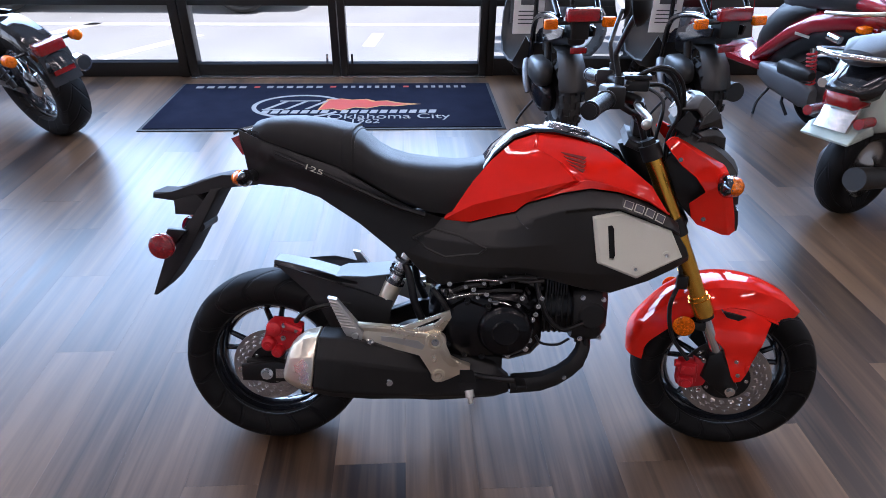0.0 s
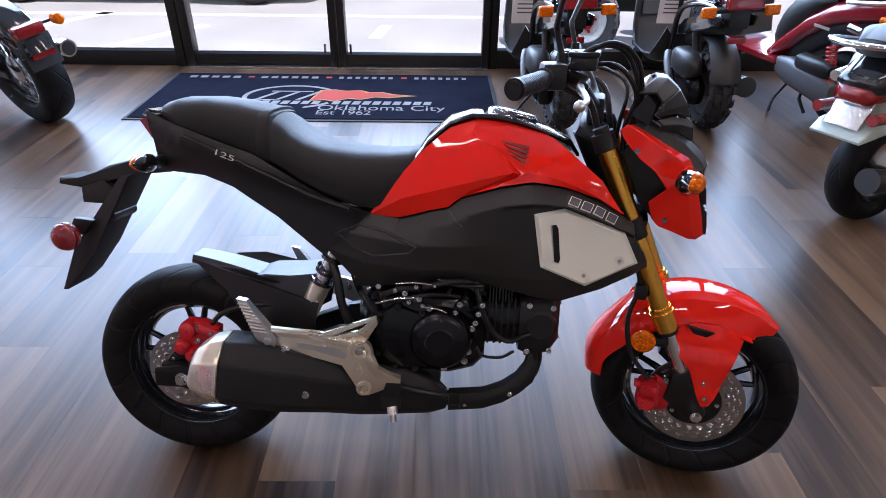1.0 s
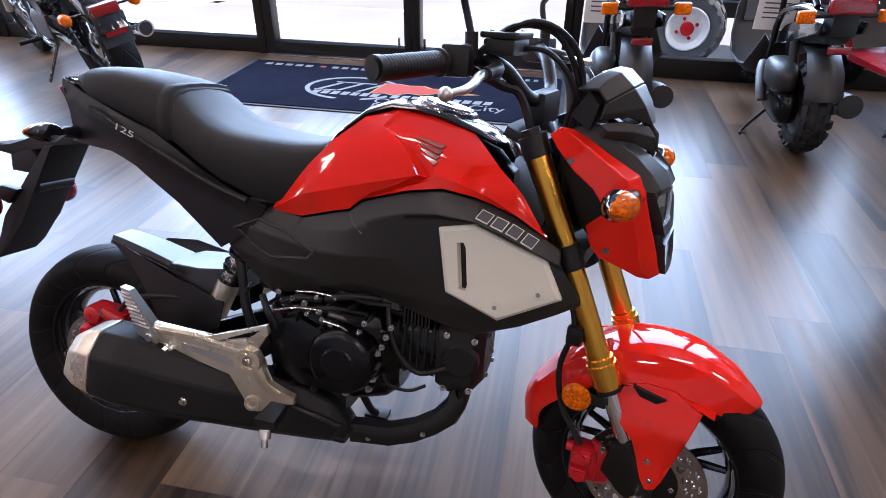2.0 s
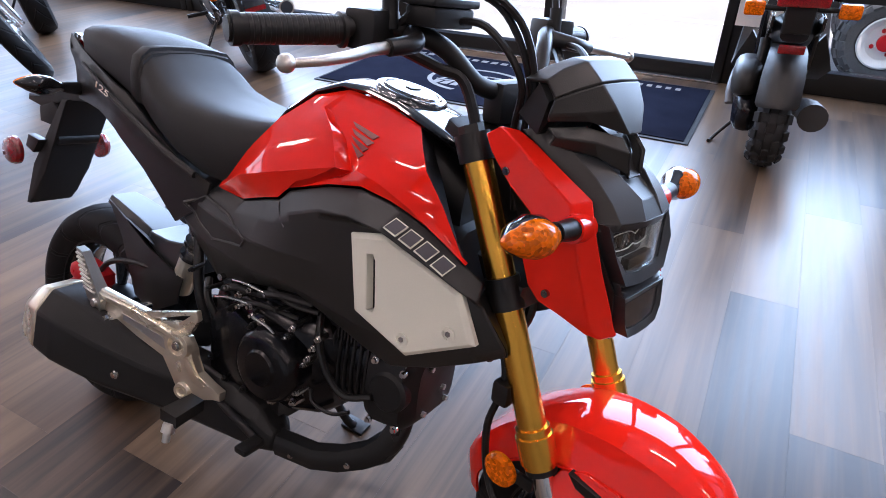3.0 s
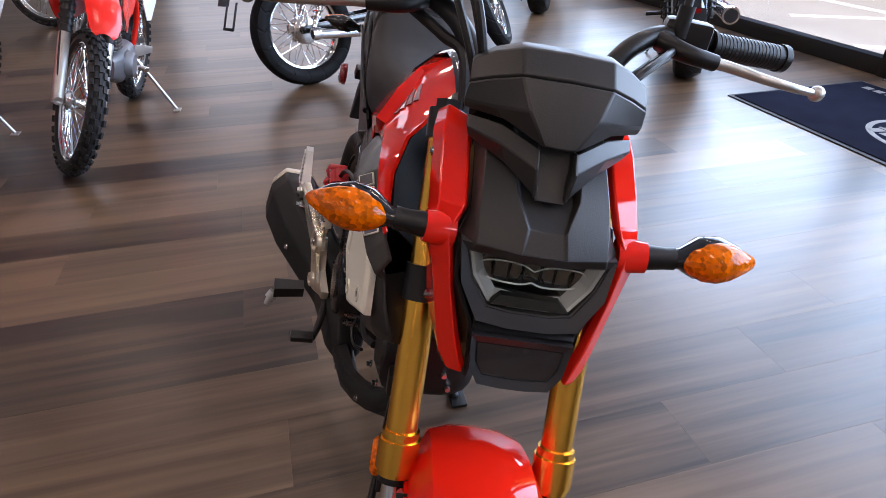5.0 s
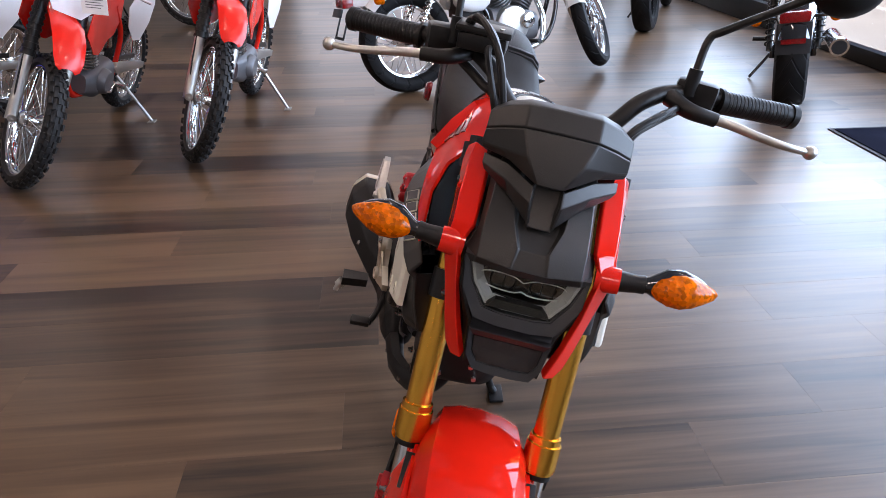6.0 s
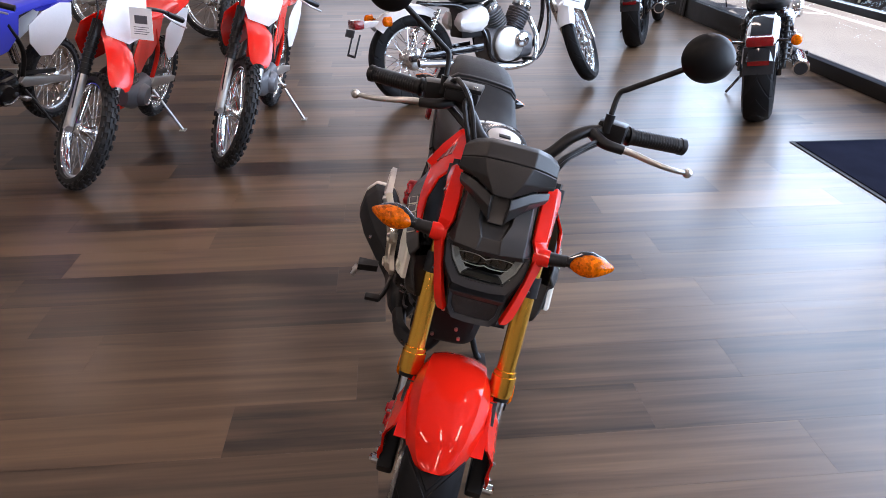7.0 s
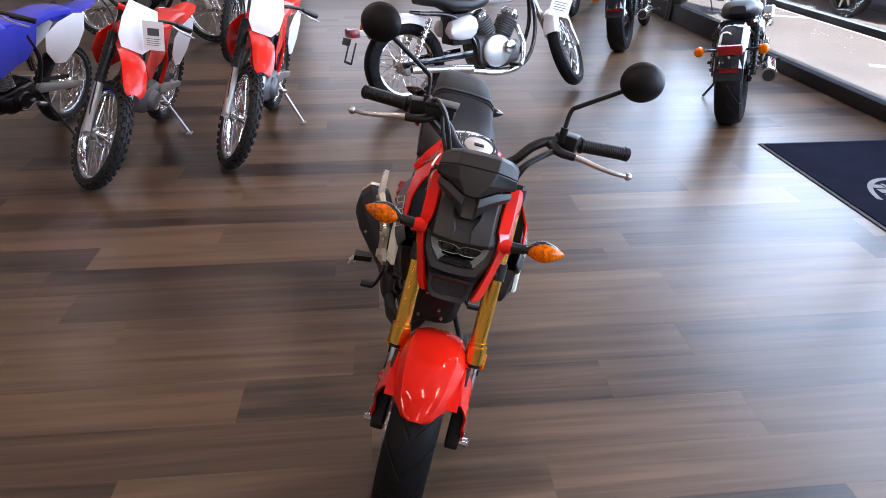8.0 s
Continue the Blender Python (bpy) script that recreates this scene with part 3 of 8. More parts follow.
def perforated_disc(r0, r1, holes, rows, n, y, hole_r):
    """A flat brake disc with rings of round holes; rows of (radius, phase)."""
    bm = bmesh.new()
    step = 2 * math.pi / n
    radii = [r0] + sorted(sum(([r - hole_r * 1.5, r + hole_r * 1.5] for r, _ in rows), [])) + [r1]

    def P(r, a):
        return Vector((r * math.cos(a), y, r * math.sin(a)))
    for i in range(len(radii) - 1):
        a0, a1 = radii[i], radii[i + 1]
        is_row = i % 2 == 1
        for k in range(n):
            t0, t1 = k * step, (k + 1) * step
            corners = [P(a0, t0), P(a1, t0), P(a1, t1), P(a0, t1)]
            if is_row and (k + rows[i // 2][1]) % holes == 0:
                c, tm = P((a0 + a1) / 2, (t0 + t1) / 2), (t0 + t1) / 2
                outer = [corners[0], P((a0 + a1) / 2, t0), corners[1], P(a1, tm), corners[2], P((a0 + a1) / 2, t1), corners[3], P(a0, tm)]
                vo = [bm.verts.new(v) for v in outer]
                vi = [bm.verts.new(c + (v - c).normalized() * hole_r) for v in outer]
                for j in range(8):
                    bm.faces.new((vo[j], vo[(j + 1) % 8], vi[(j + 1) % 8], vi[j]))
            else:
                bm.faces.new([bm.verts.new(v) for v in corners])
    bmesh.ops.remove_doubles(bm, verts=bm.verts, dist=1e-5)
    bmesh.ops.recalc_face_normals(bm, faces=bm.faces)
    bmesh.ops.solidify(bm, geom=bm.faces[:], thickness=0.004)
    return bm


def cast_wheel(name, centre, R, w, turn, disc_r, label):
    c = Vector(centre)
    at = (STEER if turn else Matrix()) @ Matrix.Translation(c)
    wheel = part(name, lathe(tyre_profile(R, w, 0.158), 72, closed=False), TYRE, bike, label, at)
    rim_w = w * 0.36
    part("rim", lathe([(0.166, -rim_w), (0.166, -rim_w + 0.006), (0.152, -rim_w + 0.012), (0.138, -rim_w + 0.03), (0.136, 0), (0.138, rim_w - 0.03), (0.152, rim_w - 0.012), (0.166, rim_w - 0.006), (0.166, rim_w), (0.160, rim_w), (0.147, rim_w - 0.018), (0.143, 0), (0.147, -rim_w + 0.018), (0.160, -rim_w)], 64, closed=True), GLOSS, wheel, "gloss black cast rim")
    part("pinstripe", lathe([(0.1665, -rim_w - 0.0012), (0.1665, -rim_w + 0.0005), (0.158, -rim_w + 0.0005), (0.158, -rim_w - 0.0012)], 64, closed=True), BLACK, wheel)
    part("hub", lathe([(0.012, -0.055), (0.034, -0.055), (0.036, -0.03), (0.05, -0.012), (0.05, 0.012), (0.036, 0.03), (0.034, 0.055), (0.012, 0.055)], 28), BLACK, wheel)
    for k in range(5):
        for d in (-0.17, 0.17):
            a = 2 * math.pi * k / 5 + 0.35
            p0 = Vector((0.045 * math.cos(a), 0, 0.045 * math.sin(a)))
            p1 = Vector((0.142 * math.cos(a + d), 0, 0.142 * math.sin(a + d)))
            part("spoke", tube([p0, p0.lerp(p1, 0.5) + Vector((0, 0.004, 0)), p1], (0.010, 0.007), 8, 3), GLOSS, wheel)
    part("brake_disc", perforated_disc(disc_r * 0.55, disc_r, 3, [(disc_r * 0.70, 0), (disc_r * 0.80, 1), (disc_r * 0.90, 2)], 60, -0.070, disc_r * 0.021), DISC, wheel, "drilled steel brake disc", smooth=0)
    part("disc_carrier", lathe([(0.03, -0.070), (disc_r * 0.56, -0.070), (disc_r * 0.56, -0.064), (0.03, -0.05)], 36), BLACK, wheel)
    for k in range(5):
        a = 2 * math.pi * k / 5
        part("disc_bolt", hexbolt((disc_r * 0.46 * math.cos(a), -0.072, disc_r * 0.46 * math.sin(a)), 0.0045, 0.006), STEEL, wheel)
    return wheel


cast_wheel("rear_wheel", (0, 0, 0.2430), 0.2400, 0.130, False, 0.098, "black rear tyre on a black cast wheel")
cast_wheel("front_wheel", (1.2, 0, 0.236), 0.2325, 0.120, True, 0.112, "black front tyre on a black cast wheel")

# --- fork, steering head ---
SL = 0.44  # fore-aft run of the fork per metre of height


def fork_x(z):
    return 1.2 - (z - 0.236) * SL


for s in (-1, 1):
    y = 0.1 * s
    fx = lambda z: (fork_x(z), y, z)
    leg = fp("fork_tube", rod(fx(0.455), fx(0.812), 0.0200, 24), GOLD, "gold anodised upper fork tube")
    fp("collar", join(rod(fx(0.435), fx(0.470), 0.0265, 24), rod(fx(0.470), fx(0.480), 0.0238, 24), rod(fx(0.428), fx(0.436), 0.0232, 24)), GOLD, parent=leg)
    fp("dust_seal", rod(fx(0.420), fx(0.430), 0.022, 20), BLACK, parent=leg)
    fp("clamp", join(rod(fx(0.632), fx(0.672), 0.0240, 24)), BLACK, "black lower yoke clamp", parent=leg)
    fp("fork_cap", join(rod(fx(0.812), fx(0.845), 0.0238, 24), rod(fx(0.845), fx(0.855), 0.017, 6)), BLACK, parent=leg)
    fp("inner_tube", rod(fx(0.30), fx(0.43), 0.0155, 20), CHROME, "chrome inner fork tube", parent=leg)
    fp("fork_foot", join(prism([(1.140, 0.325), (1.172, 0.338), (1.200, 0.275), (1.222, 0.240), (1.215, 0.216), (1.190, 0.212), (1.160, 0.235), (1.128, 0.262)], y - 0.02, y + 0.016, 0.006)), BLACK, "black fork foot", parent=leg)
    fp("axle_nut", join(rod((1.2, y - 0.034 if s < 0 else y + 0.01, 0.236), (1.2, y - 0.018 if s < 0 else y + 0.036, 0.236), 0.0125, 18), rod((1.2, y - 0.040 if s < 0 else y + 0.01, 0.236), (1.2, y + 0.040 if s > 0 else y - 0.018, 0.236), 0.008, 6)), CHROME, parent=leg)
fp("lower_yoke", join(prism([(0.985, 0.640), (1.04, 0.632), (1.045, 0.668), (0.96, 0.69)], -0.10, 0.10, 0.008)), BLACK)
fp("upper_yoke", prism([(0.878, 0.838), (0.938, 0.814), (0.945, 0.832), (0.886, 0.856)], -0.098, 0.098, 0.007), BLACK)
bp("steering_head", rod((1.02, 0, 0.60), (0.90, 0, 0.84), 0.034, 20), BLACK)

# --- front brake ---
cal = fp("front_caliper", join(box(1.070, 1.122, -0.122, -0.084, 0.228, 0.300, 0.014), box(1.074, 1.112, -0.136, -0.11, 0.232, 0.262, 0.012), box(1.074, 1.114, -0.136, -0.11, 0.268, 0.298, 0.012), prism([(1.105, 0.315), (1.135, 0.300), (1.150, 0.262), (1.140, 0.232), (1.112, 0.222), (1.12, 0.262)], -0.112, -0.100, 0.004), rod((1.063, -0.115, 0.292), (1.075, -0.115, 0.292), 0.010, 12)), BRED, "red enamelled brake caliper")
fp("piston_cap", join(rod((1.094, -0.1385, 0.247), (1.094, -0.132, 0.247), 0.011, 18), rod((1.092, -0.1385, 0.285), (1.092, -0.132, 0.285), 0.011, 18)), BRED, parent=cal)
for z in (0.226, 0.312):
    fp("bolt", hexbolt((1.128, -0.118, z), 0.005, 0.012), STEEL, parent=cal)
fp("brake_hose", tube([(1.09, -0.125, 0.31), (1.045, -0.118, 0.37), (1.03, -0.115, 0.45), (1.045, -0.11, 0.53), (1.02, -0.10, 0.60), (0.98, -0.06, 0.68)], 0.0055, 8), BLACK, "black brake hose")
fp("hose_guide", box(1.035, 1.062, -0.126, -0.106, 0.50, 0.535, 0.006), BLACK)
am = fp("side_reflector", lathe([(0.0, -0.012), (0.020, -0.011), (0.0255, -0.006), (0.0265, 0.0), (0.0, 0.0)], 28, (1.068, -0.121, 0.402)), AMBER, "round amber side reflector")
fp("bracket", box(1.062, 1.12, -0.121, -0.114, 0.392, 0.412, 0.003), BLACK, parent=am)
am = fp("side_reflector", lathe([(0.0, 0.012), (0.020, 0.011), (0.0255, 0.006), (0.0265, 0.0), (0.0, 0.0)], 28, (1.068, 0.121, 0.402)), AMBER, "round amber side reflector")
fp("bracket", box(1.062, 1.12, 0.114, 0.121, 0.392, 0.412, 0.003), BLACK, parent=am)

# --- front mudguard: arcs across the wheel, then one leg a side ---
rows = []
CROWN = ((174, 0.253, 0.058), (160, 0.268, 0.070), (145, 0.264, 0.078), (128, 0.266, 0.083), (110, 0.267, 0.085), (95, 0.265, 0.085), (80, 0.262, 0.080), (65, 0.257, 0.067), (56, 0.250, 0.052), (51, 0.247, 0.036), (49, 0.246, 0.018))
for k, (deg, crown, half) in enumerate(CROWN):
    a = radians(deg)
    drop = 0.030 + 0.022 * math.sin(math.pi * k / 10)
    row = []
    for v in (-1.0, -0.97, -0.86, -0.66, -0.34, 0, 0.34, 0.66, 0.86, 0.97, 1.0):
        w = half * (abs(v) ** 0.8) * math.copysign(1, v)
        fall = (0.024 * v * v + (max(0, abs(v) - 0.66) / 0.34) ** 1.6 * (drop - 0.012)) * min(1, half / 0.06)
        r = crown - fall
        row.append(Vector((1.2 + r * math.cos(a), w, 0.236 + r * math.sin(a))))
    rows.append(row)
rows = [list(r) for r in zip(*[smooth_path(list(col), 4) for col in zip(*rows)])]
guard = fp("front_mudguard", sheet(rows, 0.004, 0), RED, "glossy red front mudguard")
for s in (-1, 1):
    leg = bent_plate([(1.128, 0.392), (1.140, 0.430), (1.175, 0.446), (1.225, 0.444), (1.272, 0.420), (1.250, 0.37), (1.231, 0.280), (1.223, 0.262), (1.209, 0.257), (1.198, 0.275), (1.172, 0.345)], lambda x, z: -(0.087 + 0.028 * max(0.0, min(1.0, (0.440 - z) / 0.065)) + 0.006 * (z < 0.3)), 0.005, 3)
    if s > 0:
        leg = flip(leg)
    lg = fp("mudguard_leg", leg, RED, parent=guard)
    vent = prism([(1.156, 0.440), (1.214, 0.430), (1.198, 0.418), (1.170, 0.424)], -0.0975, -0.082, 0.001)
    fp("vent", flip(vent) if s > 0 else vent, BLACK, "black vent slot", parent=lg)
    lip = [r[0] + Vector((0, 0.002, 0.004)) for r in rows[9:30]]
    shoulder = sheet([[p for p in lip], [Vector((p.x, -0.0885, p.z + 0.001)) for p in lip]], 0.003, 0)
    fp("shoulder", flip(shoulder) if s > 0 else shoulder, RED, parent=guard)
    for x, z in ((1.204, 0.318), (1.213, 0.280)):
        b = hexbolt((x, -0.122, z), 0.0048, 0.006)
        fp("bolt", flip(b) if s > 0 else b, STEEL, parent=lg)

# --- nose: red cheeks, dark mask, lamps ---
def cheek(s):
    """A folded side panel: rear edge, ridge, front edge, inner return."""
    rows = [
        [(0.966, -0.115, 0.854), (0.980, -0.104, 0.866), (0.994, -0.085, 0.862), (0.990, -0.079, 0.858)],
        [(0.980, -0.118, 0.835), (1.010, -0.107, 0.850), (1.018, -0.080, 0.850), (1.012, -0.076, 0.844)],
        [(1.0105, -0.115, 0.8005), (1.0587, -0.107, 0.8196), (1.064, -0.079, 0.824), (1.056, -0.075, 0.818)],
        [(1.0439, -0.113, 0.7759), (1.094, -0.105, 0.797), (1.107, -0.079, 0.802), (1.098, -0.075, 0.797)],
        [(1.0695, -0.113, 0.7425), (1.1059, -0.109, 0.7646), (1.122, -0.091, 0.778), (1.113, -0.086, 0.776)],
        [(1.0386, -0.106, 0.7115), (1.1167, -0.098, 0.7184), (1.138, -0.081, 0.722), (1.126, -0.077, 0.722)],
        [(1.0490, -0.1000, 0.6760), (1.1284, -0.088, 0.6718), (1.152, -0.069, 0.676), (1.138, -0.064, 0.676)],
        [(1.0640, -0.0960, 0.6585), (1.1325, -0.084, 0.6565), (1.155, -0.0645, 0.662), (1.141, -0.0595, 0.663)],
        [(1.088, -0.088, 0.649), (1.137, -0.080, 0.642), (1.158, -0.060, 0.648), (1.144, -0.055, 0.650)],
        [(1.128, -0.075, 0.630), (1.146, -0.069, 0.628), (1.162, -0.055, 0.637), (1.149, -0.051, 0.640)],
    ]
    bm = sheet([[Vector(p) for p in r] for r in rows], 0.004, 0)
    return flip(bm) if s > 0 else bm


for s in (-1, 1):
    ck = softened(fp("nose_cheek", cheek(s), RED, "glossy red nose side panel", smooth=26), 0.003)
    for x, y, z in ((1.004, -0.1135, 0.816), (1.076, -0.0975, 0.674)):
        b = join(rod((x, y - 0.003, z), (x, y + 0.01, z), 0.0052, 16), rod((x, y - 0.0045, z), (x, y, z), 0.003, 6))
        fp("screw", flip(b) if s > 0 else b, DCHROME, parent=ck)
    st = tube([(1.103, -0.086, 0.770), (1.106, -0.116, 0.773)], (0.0195, 0.0165), 16, curved=False)
    fp("indicator_mount", flip(st) if s > 0 else st, RED, parent=ck)


def indicator(s, base, out, size, fork, back=1):
    """A pointed turn signal on a black stalk."""
    mk = fp if fork else bp
    b, o = Vector(base), Vector(out)
    d = (o - b).normalized()
    f = Vector((back, 0, 0.06)).normalized()
    f = (f - d * f.dot(d)).normalized()
    u = d.cross(f)
    L = (o - b).length
    def ring(t, a, c, dy=0.0):
        return [b + d * (L * t) + f * (dy + a * math.cos(q)) + u * (c * math.sin(q)) for q in (2 * math.pi * k / 20 for k in range(20))]
    body = skin([ring(0.22, 0.0105, 0.0105), ring(0.34, 0.0115 * size, 0.010 * size, -0.002), ring(0.50, 0.019 * size, 0.0215 * size, -0.006), ring(0.66, 0.020 * size, 0.0232 * size, -0.008), ring(0.84, 0.014 * size, 0.0155 * size, -0.008), ring(1.0, 0.002, 0.002, -0.004)])
    lens = skin([ring(0.33, 0.003, 0.003, 0.004), ring(0.43, 0.014 * size, 0.0135 * size, 0.004), ring(0.54, 0.0195 * size, 0.0195 * size, 0.004), ring(0.65, 0.0210 * size, 0.0212 * size, 0.003), ring(0.77, 0.0190 * size, 0.0182 * size, 0.001), ring(0.89, 0.0130 * size, 0.0115 * size, -0.001), ring(0.97, 0.007 * size, 0.0065 * size, -0.002), ring(1.005, 0.002, 0.002, -0.003)])
    mk_ob = mk("turn_signal", body, GLOSS, "black turn signal with an amber lens")
    mk("lens", lens, AMBER, "ribbed amber lens", parent=mk_ob)
    mk("stalk", skin([ring(0, 0.0135, 0.0135), ring(0.10, 0.0132, 0.0132), ring(0.22, 0.0118, 0.0118), ring(0.30, 0.0122 * size, 0.0116 * size, -0.001)]), BLACK, "soft black stalk", parent=mk_ob)
    return mk_ob


for s in (-1, 1):
    indicator(s, (1.106, 0.108 * s, 0.773), (1.102, 0.236 * s, 0.783), 1.05, True)
    indicator(s, (-0.012, 0.075 * s, 0.742), (-0.016, 0.198 * s, 0.752), 0.85, False, -1)

# mask between the cheeks: rows go down the nose, mirrored halves
def halves(rows):
    return [[Vector((x, -y, z)) for x, y, z in reversed(r) if y > 0] + [Vector((x, y, z)) for x, y, z in r] for r in rows]


mask = softened(fp("headlight_mask", sheet(halves([
    [(1.018, 0.0, 0.860), (1.022, 0.030, 0.860), (1.026, 0.036, 0.868), (1.020, 0.062, 0.872), (0.990, 0.074, 0.860)],
    [(1.063, 0.0, 0.839), (1.065, 0.030, 0.840), (1.070, 0.036, 0.848), (1.060, 0.064, 0.848), (1.016, 0.073, 0.846)],
    [(1.106, 0.0, 0.817), (1.107, 0.026, 0.818), (1.112, 0.031, 0.825), (1.098, 0.065, 0.824), (1.058, 0.072, 0.819)],
    [(1.137, 0.0, 0.799), (1.137, 0.017, 0.800), (1.139, 0.019, 0.802), (1.124, 0.066, 0.801), (1.098, 0.0725, 0.797)],
    [(1.151, 0.0, 0.778), (1.151, 0.020, 0.778), (1.151, 0.023, 0.778), (1.141, 0.065, 0.779), (1.114, 0.082, 0.776)],
    [(1.147, 0.0, 0.769), (1.147, 0.020, 0.769), (1.147, 0.023, 0.769), (1.139, 0.067, 0.770), (1.119, 0.081, 0.766)]]), 0.006, 0), DARK, "matte dark grey headlight mask", smooth=20), 0.0025)
for s in (-1, 1):
    fp("mask_side", sheet([[Vector((1.096, 0.073 * s, 0.797)), Vector((1.113, 0.082 * s, 0.777)), Vector((1.132, 0.079 * s, 0.735)), Vector((1.146, 0.057 * s, 0.690)), Vector((1.150, 0.050 * s, 0.625))], [Vector((1.085, 0.082 * s, 0.79)), Vector((1.100, 0.084 * s, 0.77)), Vector((1.112, 0.082 * s, 0.73)), Vector((1.120, 0.066 * s, 0.68)), Vector((1.125, 0.056 * s, 0.63))]], 0.004, 0), DARK, parent=mask)
# frame round the two lamps: outer outline to lens outline, upper and lower
def lamp_frame(outer, inner, depth):
    n = len(outer)
    bm = bmesh.new()
    a = [bm.verts.new(v) for v in outer]
    b = [bm.verts.new(v) for v in inner]
    c = [bm.verts.new(Vector(v) - Vector((depth, 0, 0))) for v in inner]
    d = [bm.verts.new(Vector(v) - Vector((depth, 0, 0))) for v in outer]
    for i in range(n):
        j = (i + 1) % n
        bm.faces.new((a[i], a[j], b[j], b[i]))
        bm.faces.new((b[i], b[j], c[j], c[i]))
        bm.faces.new((a[j], a[i], d[i], d[j]))
    bmesh.ops.bevel(bm, geom=[e for e in bm.edges if all(v in b for v in e.verts)], offset=0.002, segments=2, affect="EDGES")
    return bm


def sym(pts):
    return [Vector((x, -y, z)) for x, y, z in pts] + [Vector((x, y, z)) for x, y, z in reversed(pts)]


hi_lens = [(1.149, 0.022, 0.7685), (1.137, 0.070, 0.768), (1.140, 0.062, 0.742), (1.149, 0.043, 0.7165), (1.153, 0.020, 0.7150)]
hi_out = [(1.152, 0.022, 0.779), (1.133, 0.079, 0.777), (1.149, 0.073, 0.738), (1.157, 0.052, 0.702), (1.160, 0.022, 0.699)]
lo_lens = [(1.157, 0.0445, 0.675), (1.160, 0.042, 0.654), (1.162, 0.034, 0.6415), (1.163, 0.014, 0.6400)]
lo_out = [(1.160, 0.053, 0.687), (1.166, 0.049, 0.650), (1.168, 0.038, 0.631), (1.169, 0.014, 0.6290)]
hf = fp("headlight", lamp_frame(sym(hi_out), sym(hi_lens), 0.035), SHEEN, "headlight in a black surround, unlit")
fp("lens", sheet(halves([[(1.1495, 0.0, 0.7685), (1.1485, 0.022, 0.7685), (1.1435, 0.045, 0.7683), (1.1365, 0.069, 0.768)], [(1.1525, 0.0, 0.742), (1.1510, 0.021, 0.742), (1.1465, 0.044, 0.742), (1.1385, 0.0625, 0.745)], [(1.1530, 0.0, 0.7150), (1.1525, 0.019, 0.7150), (1.1490, 0.042, 0.7165), (1.1405, 0.061, 0.740)]]), 0.002, 0), CLEARL, "clear headlight lens", parent=hf, smooth=50)
def lamp_ring(pts, k, x, dz=0.0):
    """The lens outline shrunk about its middle and set back to x."""
    return [Vector((x + 0.013 - 2.6 * (v.y * k) ** 2, v.y * k, 0.742 + dz + (v.z - 0.742) * k)) for v in sym(pts)]


fp("bezel", skin([lamp_ring(hi_lens, 0.985, 1.1335), lamp_ring(hi_lens, 0.93, 1.1310), lamp_ring(hi_lens, 0.80, 1.116, 0.003)], caps=False), LAMPG, "pale grey light guide round the lamp", parent=hf, smooth=15)
fp("back_shell", skin([lamp_ring(hi_lens, 0.81, 1.1165, 0.003), lamp_ring(hi_lens, 0.78, 1.104, 0.003)]), DCHROME, parent=hf, smooth=15)
for s in (-1, 1):
    fp("reflector", lathe([(0.0, 0.0), (0.007, 0.001), (0.013, 0.004), (0.017, 0.010)], 24, (1.1160, 0.026 * s, 0.748), "X"), DCHROME, "dim reflector bowl", parent=hf)
    fp("divider", join(*[box(1.1150, 1.127, y * s - 0.0006, y * s + 0.0006, 0.735, 0.757) for y in (0.009, 0.024, 0.040)]), BLACK, parent=hf)
    fp("light_line", tube([(1.1310, 0.0, 0.7515), (1.1305, 0.014 * s, 0.7575), (1.1285, 0.034 * s, 0.7580), (1.126, 0.050 * s, 0.755), (1.1245, 0.060 * s, 0.7475)], 0.0008, 6, 4), PAPER, "thin bright trim line", parent=hf)
    fp("light_line", tube([(1.1310, 0.0, 0.7385), (1.1305, 0.012 * s, 0.7345), (1.1285, 0.034 * s, 0.7345), (1.126, 0.050 * s, 0.738), (1.1245, 0.060 * s, 0.7475)], 0.0010, 6, 4), PAPER, "thin bright trim line", parent=hf)
fp("lower_lip", skin([[Vector(p) for p in ((1.1490, -0.040, 0.7185), (1.1490, 0.040, 0.7185), (1.1440, 0.030, 0.7275), (1.1440, -0.030, 0.7275))], [Vector(p) for p in ((1.1380, -0.040, 0.7180), (1.1380, 0.040, 0.7180), (1.1340, 0.030, 0.7270), (1.1340, -0.030, 0.7270))]]), BLACK, "dark lower lip inside the lamp", parent=hf, smooth=0)
fp("chin", join(prism([(1.118, 0.704), (1.157, 0.7005), (1.146, 0.696), (1.159, 0.693), (1.150, 0.689), (1.161, 0.6865), (1.12, 0.680)], -0.052, 0.052, 0.002)), SHEEN, "ribbed black strip between the lamps")
lf = fp("position_light", lamp_frame(sym(lo_out), sym(lo_lens), 0.03), SHEEN, "smoked lower lamp in a black surround")
fp("lens", skin([sym(lo_lens), [v - Vector((0.003, 0, 0)) for v in sym(lo_lens)]]), SMOKEL, "smoked lens", parent=lf, smooth=0)
fp("back_shell", box(1.10, 1.132, -0.046, 0.046, 0.638, 0.680), DCHROME, parent=lf)
fp("bulb", join(rod((1.130, -0.010, 0.664), (1.146, -0.010, 0.664), 0.003, 12), rod((1.130, 0.010, 0.664), (1.146, 0.010, 0.664), 0.003, 12)), ALU, parent=lf)
fp("nose_inner", prism([(1.00, 0.84), (1.09, 0.79), (1.11, 0.70), (1.12, 0.64), (1.06, 0.66), (1.02, 0.70), (0.975, 0.80)], -0.072, 0.072, 0.006), BLACK, "black inner nose shell")

